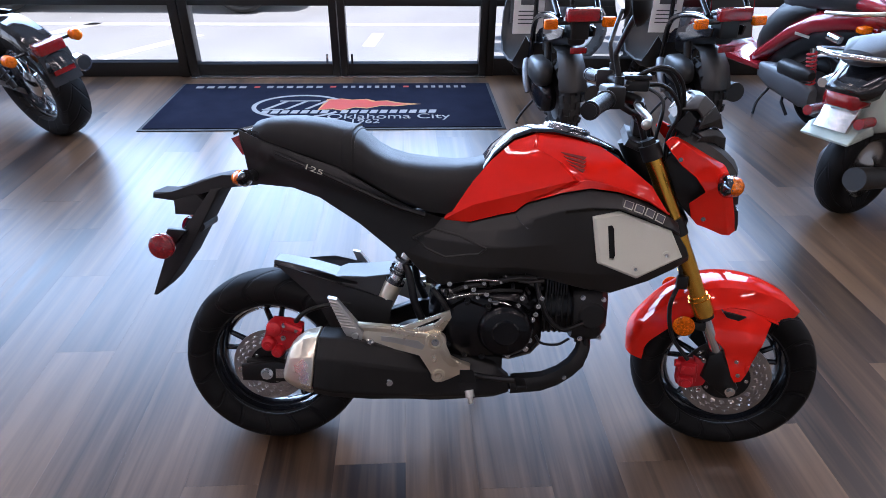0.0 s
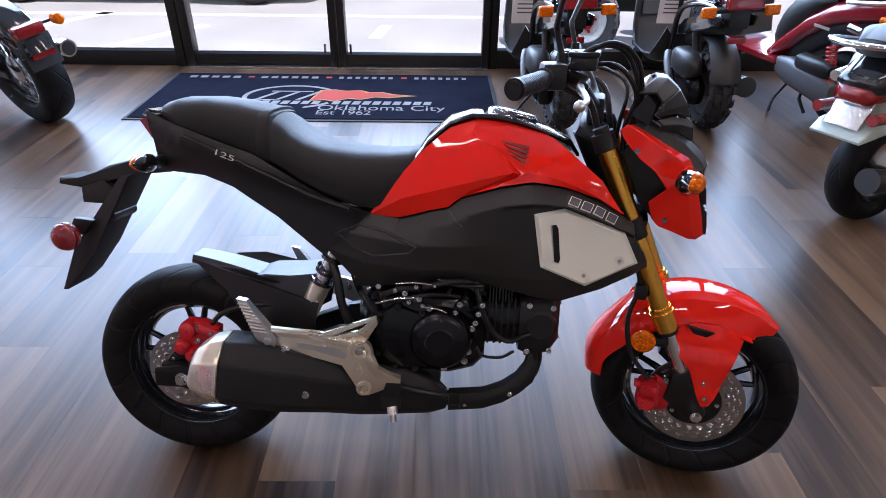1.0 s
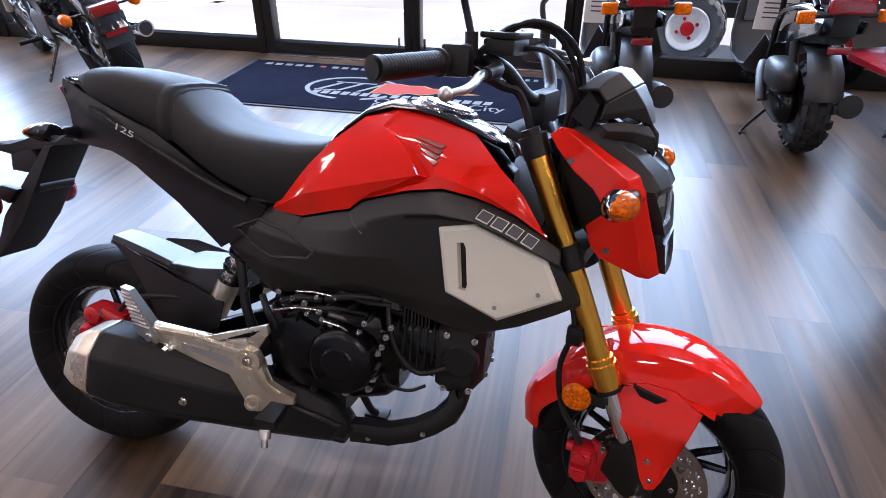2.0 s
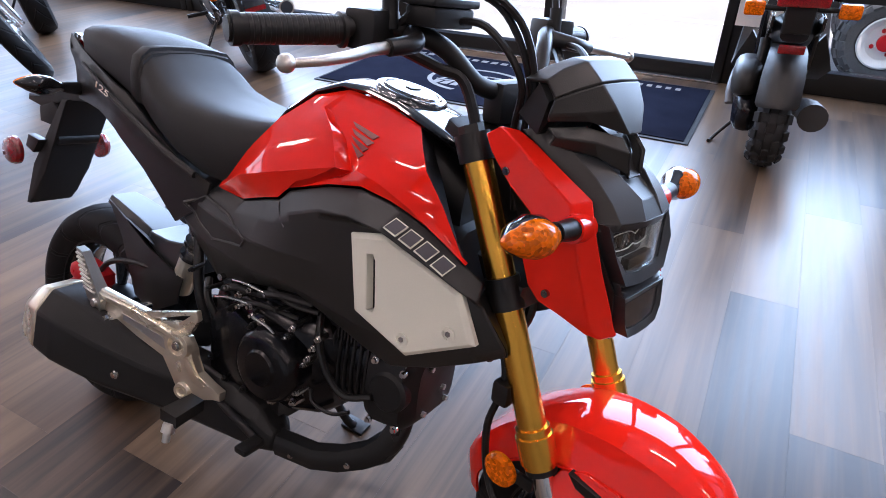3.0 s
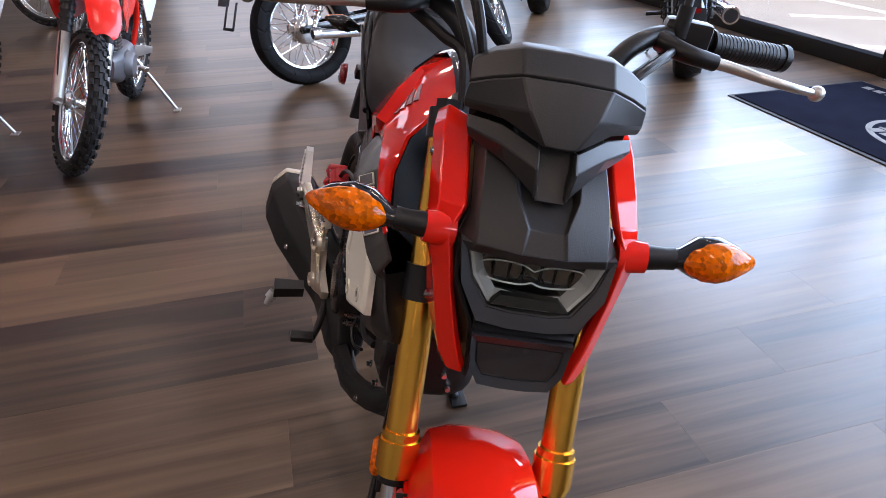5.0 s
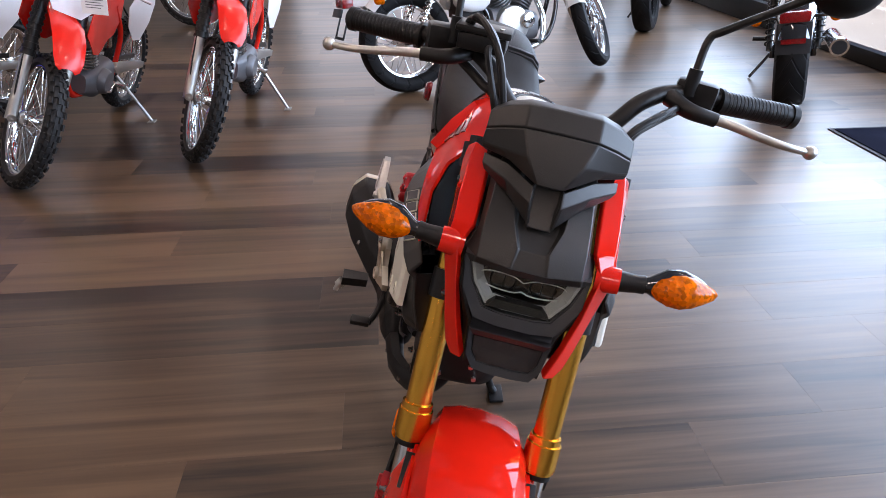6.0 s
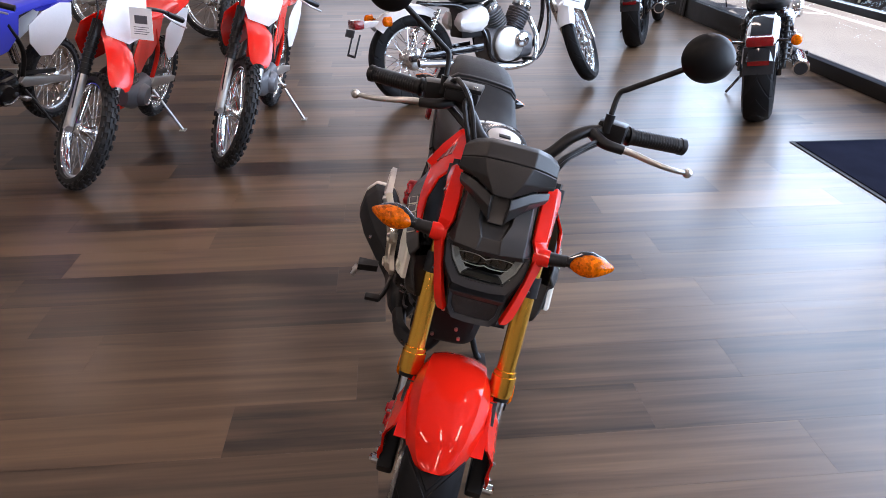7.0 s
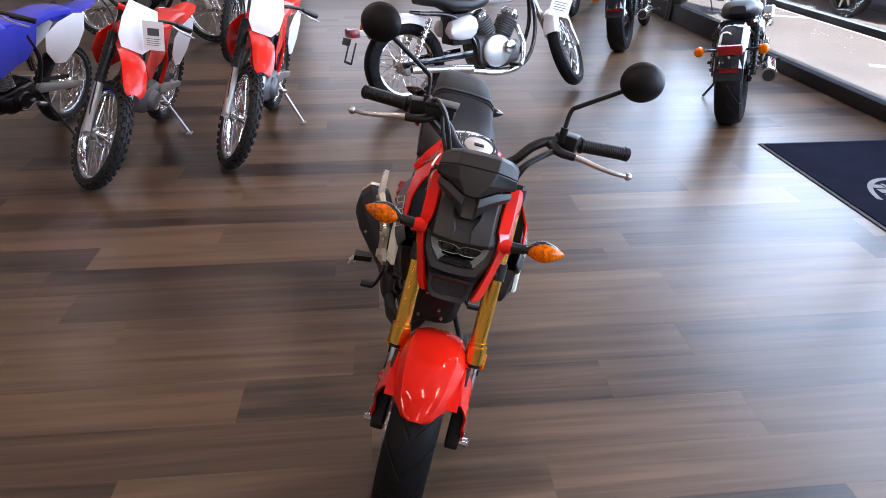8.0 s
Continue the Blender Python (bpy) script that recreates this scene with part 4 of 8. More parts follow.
# meter and its dark cowl
cowl = fp("meter_cowl", sheet(halves([
    [(1.028, 0.0, 0.9530), (1.027, 0.045, 0.9520), (1.010, 0.070, 0.9400), (0.994, 0.088, 0.9240)],
    [(1.049, 0.0, 0.9515), (1.048, 0.045, 0.9500), (1.036, 0.071, 0.9400), (1.028, 0.0925, 0.9265)],
    [(1.074, 0.0, 0.9305), (1.072, 0.045, 0.9290), (1.057, 0.0715, 0.9190), (1.043, 0.0926, 0.9085)]]), 0.006, 0), DARK, "matte dark grey instrument cowl", smooth=24)
fp("seam_line", sheet(halves([
    [(1.0725, 0.0, 0.9310), (1.0705, 0.045, 0.9295), (1.0555, 0.0713, 0.9195), (1.0415, 0.0922, 0.9090)],
    [(1.0725, 0.0, 0.9280), (1.0705, 0.045, 0.9265), (1.0555, 0.0713, 0.9165), (1.0415, 0.0922, 0.9060)]]), 0.004, 0), BLACK, parent=cowl)
visor = fp("visor", sheet(halves([
    [(1.0752, 0.0, 0.9292), (1.0732, 0.0450, 0.9277), (1.0582, 0.0717, 0.9177), (1.0440, 0.0930, 0.9075)],
    [(1.0930, 0.0, 0.9020), (1.0915, 0.0345, 0.9010), (1.0680, 0.0660, 0.8935), (1.0400, 0.0950, 0.8890)],
    [(1.1050, 0.0, 0.8715), (1.1040, 0.0160, 0.8715), (1.0720, 0.0540, 0.8830), (1.0380, 0.0930, 0.8800)]]), 0.006, 0), DARK, "faceted dark visor", parent=cowl, smooth=12)
softened(cowl), softened(visor)
for s in (-1, 1):
    softened(fp("visor_wing", sheet([[Vector((1.036, 0.088 * s, 0.874)), Vector((1.066, 0.055 * s, 0.878)), Vector((1.098, 0.0185 * s, 0.868))], [Vector((1.048, 0.088 * s, 0.864)), Vector((1.082, 0.054 * s, 0.862)), Vector((1.112, 0.0190 * s, 0.852))], [Vector((1.040, 0.084 * s, 0.852)), Vector((1.085, 0.046 * s, 0.843)), Vector((1.1150, 0.0155 * s, 0.8240))]], 0.005, 0), DARK, "lower visor wing", parent=cowl, smooth=12), 0.0015)
    fp("scoop_wall", sheet([[Vector((1.098, 0.0185 * s, 0.868)), Vector((1.112, 0.0190 * s, 0.852)), Vector((1.1150, 0.0155 * s, 0.8240))], [Vector((1.084, 0.0150 * s, 0.868)), Vector((1.096, 0.0155 * s, 0.852)), Vector((1.103, 0.0130 * s, 0.8230))]], 0.002, 0), DARK, parent=cowl, smooth=12)
fp("scoop", sheet([[Vector((1.082, y, 0.868)), Vector((1.094, y, 0.850)), Vector((1.104, y * 0.9, 0.830)), Vector((1.1145, y * 0.86, 0.8215))] for y in (-0.0165, -0.006, 0.006, 0.0165)], 0.003, 0), DARK, parent=cowl, smooth=30)
meter = fp("meter", skin([[Vector(p) for p in ((1.012, -0.082, 0.9210), (1.030, -0.050, 0.9450), (1.030, 0.050, 0.9450), (1.012, 0.082, 0.9210), (0.990, 0.080, 0.8810), (0.985, -0.080, 0.8810))], [Vector(p) for p in ((1.03, -0.085, 0.9010), (1.055, -0.05, 0.9310), (1.055, 0.05, 0.9310), (1.03, 0.085, 0.9010), (1.02, 0.085, 0.8610), (1.02, -0.085, 0.8610))]]), BLACK, "black digital instrument pod", smooth=20)
fp("display", skin([[Vector((x - e, y, z + e)) for x, y, z in ((0.992, -0.066, 0.8930), (1.014, -0.060, 0.9290), (1.026, -0.040, 0.9400), (1.026, 0.040, 0.9400), (1.014, 0.060, 0.9290), (0.992, 0.066, 0.8930))] for e in (0.008, 0.004)]), LCD, "pale glossy display window", parent=meter, smooth=0)

# --- handlebar, controls, mirrors ---
bar = fp("handlebar", tube([(0.793, -0.346, 0.953), (0.815, -0.26, 0.958), (0.845, -0.165, 0.962), (0.878, -0.112, 0.945), (0.905, -0.065, 0.900), (0.915, 0, 0.890), (0.905, 0.065, 0.900), (0.878, 0.112, 0.945), (0.845, 0.165, 0.962), (0.815, 0.26, 0.958), (0.793, 0.346, 0.953)], 0.0125, 12, 8), BLACK, "black tubular handlebar")
fp("bar_clamp", box(0.897, 0.932, -0.045, 0.045, 0.848, 0.906, 0.010), BLACK, parent=bar)
for s in (-1, 1):
    g0, g1 = Vector((0.824, 0.225 * s, 0.957)), Vector((0.793, 0.343 * s, 0.953))
    dg = (g1 - g0).normalized()
    sg = dg.orthogonal().normalized()
    ug = dg.cross(sg)
    prof = [(0.0, 0.016), (0.01, 0.0205), (0.05, 0.0205), (0.06, 0.0165)]
    for k in range(17):
        prof += [(0.10 + 0.050 * k, 0.0166), (0.104 + 0.050 * k, 0.0172), (0.136 + 0.050 * k, 0.0172), (0.140 + 0.050 * k, 0.0166)]
    prof += [(1.0, 0.0165)]
    fp("grip", skin([[g0.lerp(g1, u) + r * (math.cos(q) * sg + math.sin(q) * ug) for q in (2 * math.pi * k / 18 for k in range(18))] for u, r in prof]), BLACK, "black ribbed rubber grip", parent=bar)
    fp("bar_end", join(rod(g1, g1.lerp(g0, -0.08), 0.0185, 20), rod(g1.lerp(g0, -0.08), g1.lerp(g0, -0.11), 0.014, 16)), BLACK, parent=bar)
    sw = fp("switch_gear", join(box(-0.022, 0.022, -0.03, 0.03, -0.024, 0.024, 0.008), box(-0.03, -0.02, -0.012, 0.006, -0.01, 0.01, 0.003)), BLACK, parent=bar)
    sw.matrix_local = pose(0.835, 0.19 * s, 0.960, 0, 0, -15 * s)
    perch = fp("lever_perch", tube([(0.862, 0.150 * s, 0.956), (0.892, 0.175 * s, 0.950), (0.892, 0.215 * s, 0.945)], (0.013, 0.010), 12), BLACK, parent=bar)
    fp("lever", tube([(0.888, 0.195 * s, 0.946), (0.890, 0.235 * s, 0.943), (0.900, 0.275 * s, 0.938), (0.905, 0.315 * s, 0.934), (0.897, 0.349 * s, 0.931)], (0.0078, 0.0048), 10), ALU, "polished aluminium hand lever", parent=bar)
    ball = bmesh.new()
    bmesh.ops.create_uvsphere(ball, u_segments=16, v_segments=10, radius=0.0098, matrix=Matrix.Translation((0.896, 0.352 * s, 0.931)))
    fp("lever_ball", ball, ALU, parent=bar)
    base = fp("mirror_mount", rod((0.850, 0.176 * s, 0.962), (0.848, 0.176 * s, 1.000), 0.010, 14), BLACK, parent=bar)
    mir = fp("mirror", tube([(0.848, 0.176 * s, 0.995), (0.836, 0.180 * s, 1.040), (0.838, 0.196 * s, 1.056), (0.850, 0.25 * s, 1.096), (0.862, 0.292 * s, 1.128)], 0.0058, 10, 5), BLACK, "round black rear-view mirror on a bent stem")
    shell = lathe([(0.0, 0.023), (0.020, 0.0215), (0.038, 0.015), (0.049, 0.004), (0.0515, -0.004), (0.049, -0.006)], 40, axis="X")
    sh = fp("mirror_shell", moved(shell, Matrix.Translation((0.860, 0.318 * s, 1.148)) @ pose(0, 0, 0, 0, -8, 12 * s) @ Matrix.Diagonal((1, 1.04, 0.90, 1))), SHELL, "satin black mirror back", parent=mir)
    fp("mirror_glass", moved(lathe([(0.0, -0.005), (0.048, -0.0045), (0.048, -0.0055), (0.0, -0.006)], 40, axis="X"), Matrix.Translation((0.860, 0.318 * s, 1.148)) @ pose(0, 0, 0, 0, -8, 12 * s) @ Matrix.Diagonal((1, 1.04, 0.90, 1))), MIRROR, parent=mir)
res = fp("brake_reservoir", join(box(0.862, 0.912, -0.165, -0.095, 0.968, 0.992, 0.005), box(0.858, 0.916, -0.170, -0.090, 0.992, 1.002, 0.004)), BLACK, "black brake fluid reservoir")
for x, y in ((0.872, -0.155), (0.902, -0.105)):
    fp("screw", rod((x, y, 1.001), (x, y, 1.004), 0.004, 10), STEEL, parent=res)
fp("throttle_cable", tube([(0.850, -0.165, 0.965), (0.905, -0.150, 1.010), (0.960, -0.110, 1.000), (0.992, -0.080, 0.930), (0.985, -0.062, 0.85), (0.97, -0.05, 0.77)], 0.0048, 8), BLACK, "black control cable")
fp("throttle_cable", tube([(0.855, -0.158, 0.972), (0.93, -0.140, 1.018), (0.985, -0.098, 0.985), (1.002, -0.072, 0.90), (0.99, -0.056, 0.82)], 0.0048, 8), BLACK, "black control cable")
fp("brake_line", tube([(0.888, -0.118, 0.975), (0.95, -0.115, 0.975), (0.99, -0.09, 0.92), (0.975, -0.07, 0.85), (0.985, -0.06, 0.75)], 0.0048, 8), BLACK, "black brake line")
fp("clutch_cable", tube([(0.880, 0.165, 0.950), (0.93, 0.135, 0.945), (0.975, 0.09, 0.915), (0.965, 0.06, 0.83), (0.96, 0.05, 0.75)], 0.0048, 8), BLACK, "black clutch cable")
fp("wiring", tube([(0.855, 0.175, 0.945), (0.90, 0.13, 0.925), (0.93, 0.10, 0.90), (0.95, 0.07, 0.82)], 0.0075, 8), BLACK, "black wiring sleeve")
fp("wiring", tube([(0.845, -0.17, 0.945), (0.88, -0.12, 0.92), (0.905, -0.09, 0.90), (0.94, -0.08, 0.80)], 0.0075, 8), BLACK, "black wiring sleeve")
bp("wiring", tube([(1.00, -0.03, 0.66), (1.015, -0.045, 0.60), (0.99, -0.05, 0.54), (0.96, -0.03, 0.50)], 0.008, 8), BLACK, "black wiring sleeve")

# --- tank: red side panels, dark top, filler cap ---
def tank_side():
    """Five rows of one side: upper edge, two on the flank, belt line, lower edge; columns run forward."""
    top = [(0.445, 0.105, 0.6545), (0.500, 0.098, 0.727), (0.553, 0.084, 0.788), (0.607, 0.064, 0.833), (0.664, 0.050, 0.851), (0.735, 0.058, 0.843), (0.810, 0.070, 0.8235), (0.842, 0.110, 0.802), (0.870, 0.140, 0.780), (0.912, 0.158, 0.746), (0.955, 0.159, 0.684)]
    upr = [(0.4455, 0.106, 0.653), (0.505, 0.108, 0.712), (0.560, 0.104, 0.762), (0.612, 0.097, 0.798), (0.650, 0.092, 0.823), (0.735, 0.100, 0.811), (0.795, 0.120, 0.794), (0.828, 0.137, 0.780), (0.860, 0.152, 0.763), (0.906, 0.165, 0.736), (0.956, 0.160, 0.683)]
    flk = [(0.4457, 0.1065, 0.652), (0.509, 0.118, 0.700), (0.563, 0.123, 0.733), (0.625, 0.126, 0.760), (0.702, 0.130, 0.796), (0.755, 0.125, 0.787), (0.800, 0.140, 0.773), (0.831, 0.151, 0.762), (0.862, 0.160, 0.749), (0.906, 0.168, 0.725), (0.956, 0.161, 0.6825)]
    mid = [(0.446, 0.107, 0.651), (0.512, 0.125, 0.690), (0.565, 0.136, 0.706), (0.635, 0.146, 0.727), (0.736, 0.159, 0.756), (0.765, 0.150, 0.757), (0.800, 0.155, 0.752), (0.832, 0.161, 0.744), (0.864, 0.166, 0.734), (0.906, 0.169, 0.714), (0.957, 0.161, 0.682)]
    low = [(0.458, 0.100, 0.643), (0.508, 0.110, 0.646), (0.575, 0.126, 0.668), (0.6096, 0.135, 0.6776), (0.632, 0.136, 0.698), (0.714, 0.144, 0.725), (0.778, 0.152, 0.738), (0.835, 0.158, 0.732), (0.865, 0.160, 0.724), (0.905, 0.162, 0.711), (0.958, 0.160, 0.680)]
    # a sharp fin: the skin falls away just ahead of its crest
    for r, u, fall in ((top, 0.06, 0.0), (upr, 0.09, 0.007), (flk, 0.26, 0.013), (mid, 0.55, 0.014), (low, 0.30, 0.001)):
        (x0, w0, z0), (x1, w1, z1) = r[4], r[5]
        r.insert(5, (x0 + (x1 - x0) * u, w0 + (w1 - w0) * u - fall, z0 + (z1 - z0) * u - fall * 0.4))
    return [[Vector((x, -w, z)) for x, w, z in r] for r in (top, upr, flk, mid, low)]


def face_y(rows, x, z):
    """The y of a side skin, given by its rows of points, at (x, z)."""
    for a, b in zip(rows, rows[1:]):
        for i in range(len(a) - 1):
            for p, q, r in ((a[i], a[i + 1], b[i + 1]), (a[i], b[i + 1], b[i])):
                d = (q[0] - p[0]) * (r[2] - p[2]) - (r[0] - p[0]) * (q[2] - p[2])
                u = ((x - p[0]) * (r[2] - p[2]) - (r[0] - p[0]) * (z - p[2])) / d
                v = ((q[0] - p[0]) * (z - p[2]) - (x - p[0]) * (q[2] - p[2])) / d
                if u >= -0.01 and v >= -0.01 and u + v <= 1.01:
                    return p[1] + u * (q[1] - p[1]) + v * (r[1] - p[1])
    return -0.12


TANK_ROWS = tank_side()
for s in (-1, 1):
    bm = sheet(TANK_ROWS, 0.005, 1)
    tk = softened(bp("tank_panel", flip(bm) if s > 0 else bm, RED, "glossy red tank side panel with a sharp crease", smooth=30), 0.0015, 30)
    # maker's mark: plain dark wing-like bars on the front facet
    for k in range(4):
        x, z = 0.712 + 0.006 * k, 0.812 - 0.0085 * k
        quad = [(x, z), (x + 0.058 - 0.008 * k, z - 0.010), (x + 0.052 - 0.008 * k, z - 0.0155), (x + 0.010, z - 0.0055)]
        ring = [Vector((px, face_y(TANK_ROWS, px, pz), pz)) for px, pz in quad]
        q = skin([[p + Vector((0, -0.0018, 0.0012)) for p in ring], [p + Vector((0, 0.004, -0.003)) for p in ring]])
        bp("emblem_bar", flip(q) if s > 0 else q, EMBLEM, parent=tk, smooth=0)
    bp("inner_cover", (lambda b: flip(b) if s > 0 else b)(sheet([[Vector(p) for p in r] for r in (((0.808, -0.066, 0.818), (0.838, -0.106, 0.797), (0.866, -0.134, 0.774), (0.908, -0.152, 0.742), (0.948, -0.150, 0.690)), ((0.82, -0.05, 0.80), (0.84, -0.06, 0.775), (0.86, -0.07, 0.75), (0.89, -0.08, 0.70), (0.93, -0.09, 0.64)), ((0.85, -0.03, 0.70), (0.86, -0.04, 0.68), (0.88, -0.05, 0.66), (0.91, -0.06, 0.62), (0.95, -0.08, 0.58)))], 0.004, 1)), BLACK, "black inner cover behind the tank panel")
top_rows = []
for x, w, z, cr in ((0.535, 0.084, 0.772, 0.008), (0.560, 0.080, 0.804, 0.012), (0.605, 0.064, 0.842, 0.012), (0.650, 0.056, 0.858, 0.010), (0.700, 0.060, 0.858, 0.010), (0.760, 0.066, 0.847, 0.010), (0.815, 0.072, 0.829, 0.009), (0.862, 0.062, 0.808, 0.008), (0.880, 0.050, 0.785, 0.0)):
    top_rows.append([Vector((x, w * v, z + cr * (1 - v * v) - 0.004 * (abs(v) == 1))) for v in (-1, -0.92, -0.55, 0, 0.55, 0.92, 1)])
tc = bp("tank_cover", sheet(top_rows, 0.006, 1), GLOSS, "gloss black tank top cover")
capm = Matrix.Translation((0.742, 0, 0.862)) @ pose(0, 0, 0, 0, 12, 0)
cap = bp("filler_cap", moved(lathe([(0.0, 0.0035), (0.036, 0.0042), (0.040, 0.0025), (0.041, 0.0)], 48, axis="Z"), capm), ALU, "round brushed-metal filler cap")
bp("cap_ring", moved(lathe([(0.042, -0.001), (0.043, 0.0035), (0.047, 0.0040), (0.049, 0.001), (0.055, 0.0005), (0.058, -0.003), (0.059, -0.010)], 48, axis="Z"), capm), DCHROME, "bright filler ring", parent=cap)
bp("keyhole", moved(box(-0.006, 0.006, -0.014, 0.014, 0.0030, 0.0062, 0.001), capm), BLACK, parent=cap)
bp("tank_core", skin([ring_section(0, z, w, h, 20, 3.2, x) for x, z, w, h in ((0.50, 0.70, 0.15, 0.08), (0.56, 0.71, 0.14, 0.13), (0.66, 0.74, 0.13, 0.17), (0.76, 0.74, 0.13, 0.17), (0.84, 0.73, 0.11, 0.13), (0.88, 0.71, 0.08, 0.10))]), BLACK, "black tank body under the panels")

# --- dark side shrouds, white panel ---
SHROUD_ROWS = (
    [(0.438, 0.100, 0.655), (0.508, 0.107, 0.6435), (0.575, 0.122, 0.665), (0.6096, 0.131, 0.6745), (0.632, 0.132, 0.695), (0.714, 0.141, 0.722), (0.778, 0.148, 0.735), (0.850, 0.154, 0.727), (0.905, 0.158, 0.709), (0.962, 0.157, 0.677), (0.984, 0.150, 0.662)],
    [(0.425, 0.108, 0.640), (0.500, 0.116, 0.626), (0.575, 0.132, 0.638), (0.615, 0.142, 0.646), (0.648, 0.151, 0.664), (0.718, 0.166, 0.690), (0.778, 0.178, 0.699), (0.842, 0.190, 0.698), (0.900, 0.186, 0.677), (0.960, 0.177, 0.651), (0.986, 0.166, 0.638)],
    [(0.420, 0.109, 0.634), (0.498, 0.118, 0.621), (0.573, 0.134, 0.632), (0.614, 0.144, 0.640), (0.650, 0.152, 0.654), (0.719, 0.163, 0.680), (0.776, 0.165, 0.689), (0.842, 0.164, 0.692), (0.900, 0.163, 0.671), (0.958, 0.161, 0.648), (0.987, 0.156, 0.632)],
    [(0.385, 0.110, 0.612), (0.470, 0.124, 0.600), (0.560, 0.141, 0.592), (0.610, 0.147, 0.594), (0.660, 0.150, 0.600), (0.720, 0.154, 0.606), (0.778, 0.158, 0.612), (0.842, 0.160, 0.618), (0.900, 0.162, 0.612), (0.975, 0.162, 0.602), (1.012, 0.148, 0.600)],
    [(0.345, 0.100, 0.566), (0.430, 0.118, 0.545), (0.550, 0.128, 0.535), (0.620, 0.130, 0.540), (0.680, 0.130, 0.535), (0.740, 0.136, 0.530), (0.790, 0.144, 0.530), (0.850, 0.152, 0.535), (0.920, 0.157, 0.550), (0.990, 0.156, 0.565), (1.024, 0.138, 0.578)],
    [(0.392, 0.085, 0.507), (0.440, 0.098, 0.480), (0.551, 0.105, 0.502), (0.647, 0.108, 0.518), (0.700, 0.110, 0.504), (0.735, 0.112, 0.495), (0.790, 0.120, 0.484), (0.850, 0.128, 0.478), (0.930, 0.145, 0.515), (0.990, 0.146, 0.548), (1.026, 0.134, 0.566)])
PANEL_Y = -0.174
RIM = [(0.782, 0.676), (0.842, 0.690), (0.964, 0.646), (0.996, 0.584), (0.895, 0.530), (0.802, 0.566)]


def shroud_at(x, z):
    return -abs(face_y(SHROUD_ROWS, x, z))


def panel_shell():
    """The side panel: chamfered border, flat face, and a slot through it."""
    cx, cz = 0.888, 0.612
    slot = [(0.816, 0.656), (0.826, 0.658), (0.831, 0.650), (0.839, 0.586), (0.836, 0.576), (0.826, 0.577)]
    return skin([[Vector((x, PANEL_Y + 0.014, z)) for x, z in RIM],
                 [Vector((x, PANEL_Y + 0.006, z)) for x, z in RIM],
                 [Vector((cx + (x - cx) * 0.93, PANEL_Y, cz + (z - cz) * 0.92)) for x, z in RIM],
                 [Vector((x, PANEL_Y, z)) for x, z in slot],
                 [Vector((x + 0.004, PANEL_Y + 0.012, z)) for x, z in slot]], caps=False)


def mark_block(k, w, h, lift):
    """One block of the outlined model mark, lying on the sloping shoulder of the shroud."""
    upper, lower = SHROUD_ROWS[0], SHROUD_ROWS[1]

    def along(row, x):
        for a, b in zip(row, row[1:]):
            if a[0] <= x <= b[0]:
                u = (x - a[0]) / (b[0] - a[0])
                return Vector((x, -(a[1] + u * (b[1] - a[1])), a[2] + u * (b[2] - a[2])))

    x = 0.8580 + 0.0250 * k
    hi, lo = along(upper, x), along(lower, x)
    c = hi.lerp(lo, 0.60)
    ax = (along(upper, x + 0.01).lerp(along(lower, x + 0.01), 0.60) - c).normalized()
    up = hi - lo
    up = (up - ax * up.dot(ax)).normalized()
    out = up.cross(ax)
    out = out if out.y < 0 else -out
    shape = [(-w * 1.1, -h), (w * 0.75, -h), (w * 1.1, h), (-w * 0.75, h)]
    ring = [c + ax * p + up * q + out * lift for p, q in shape]
    return skin([ring, [v - out * 0.006 for v in ring]])


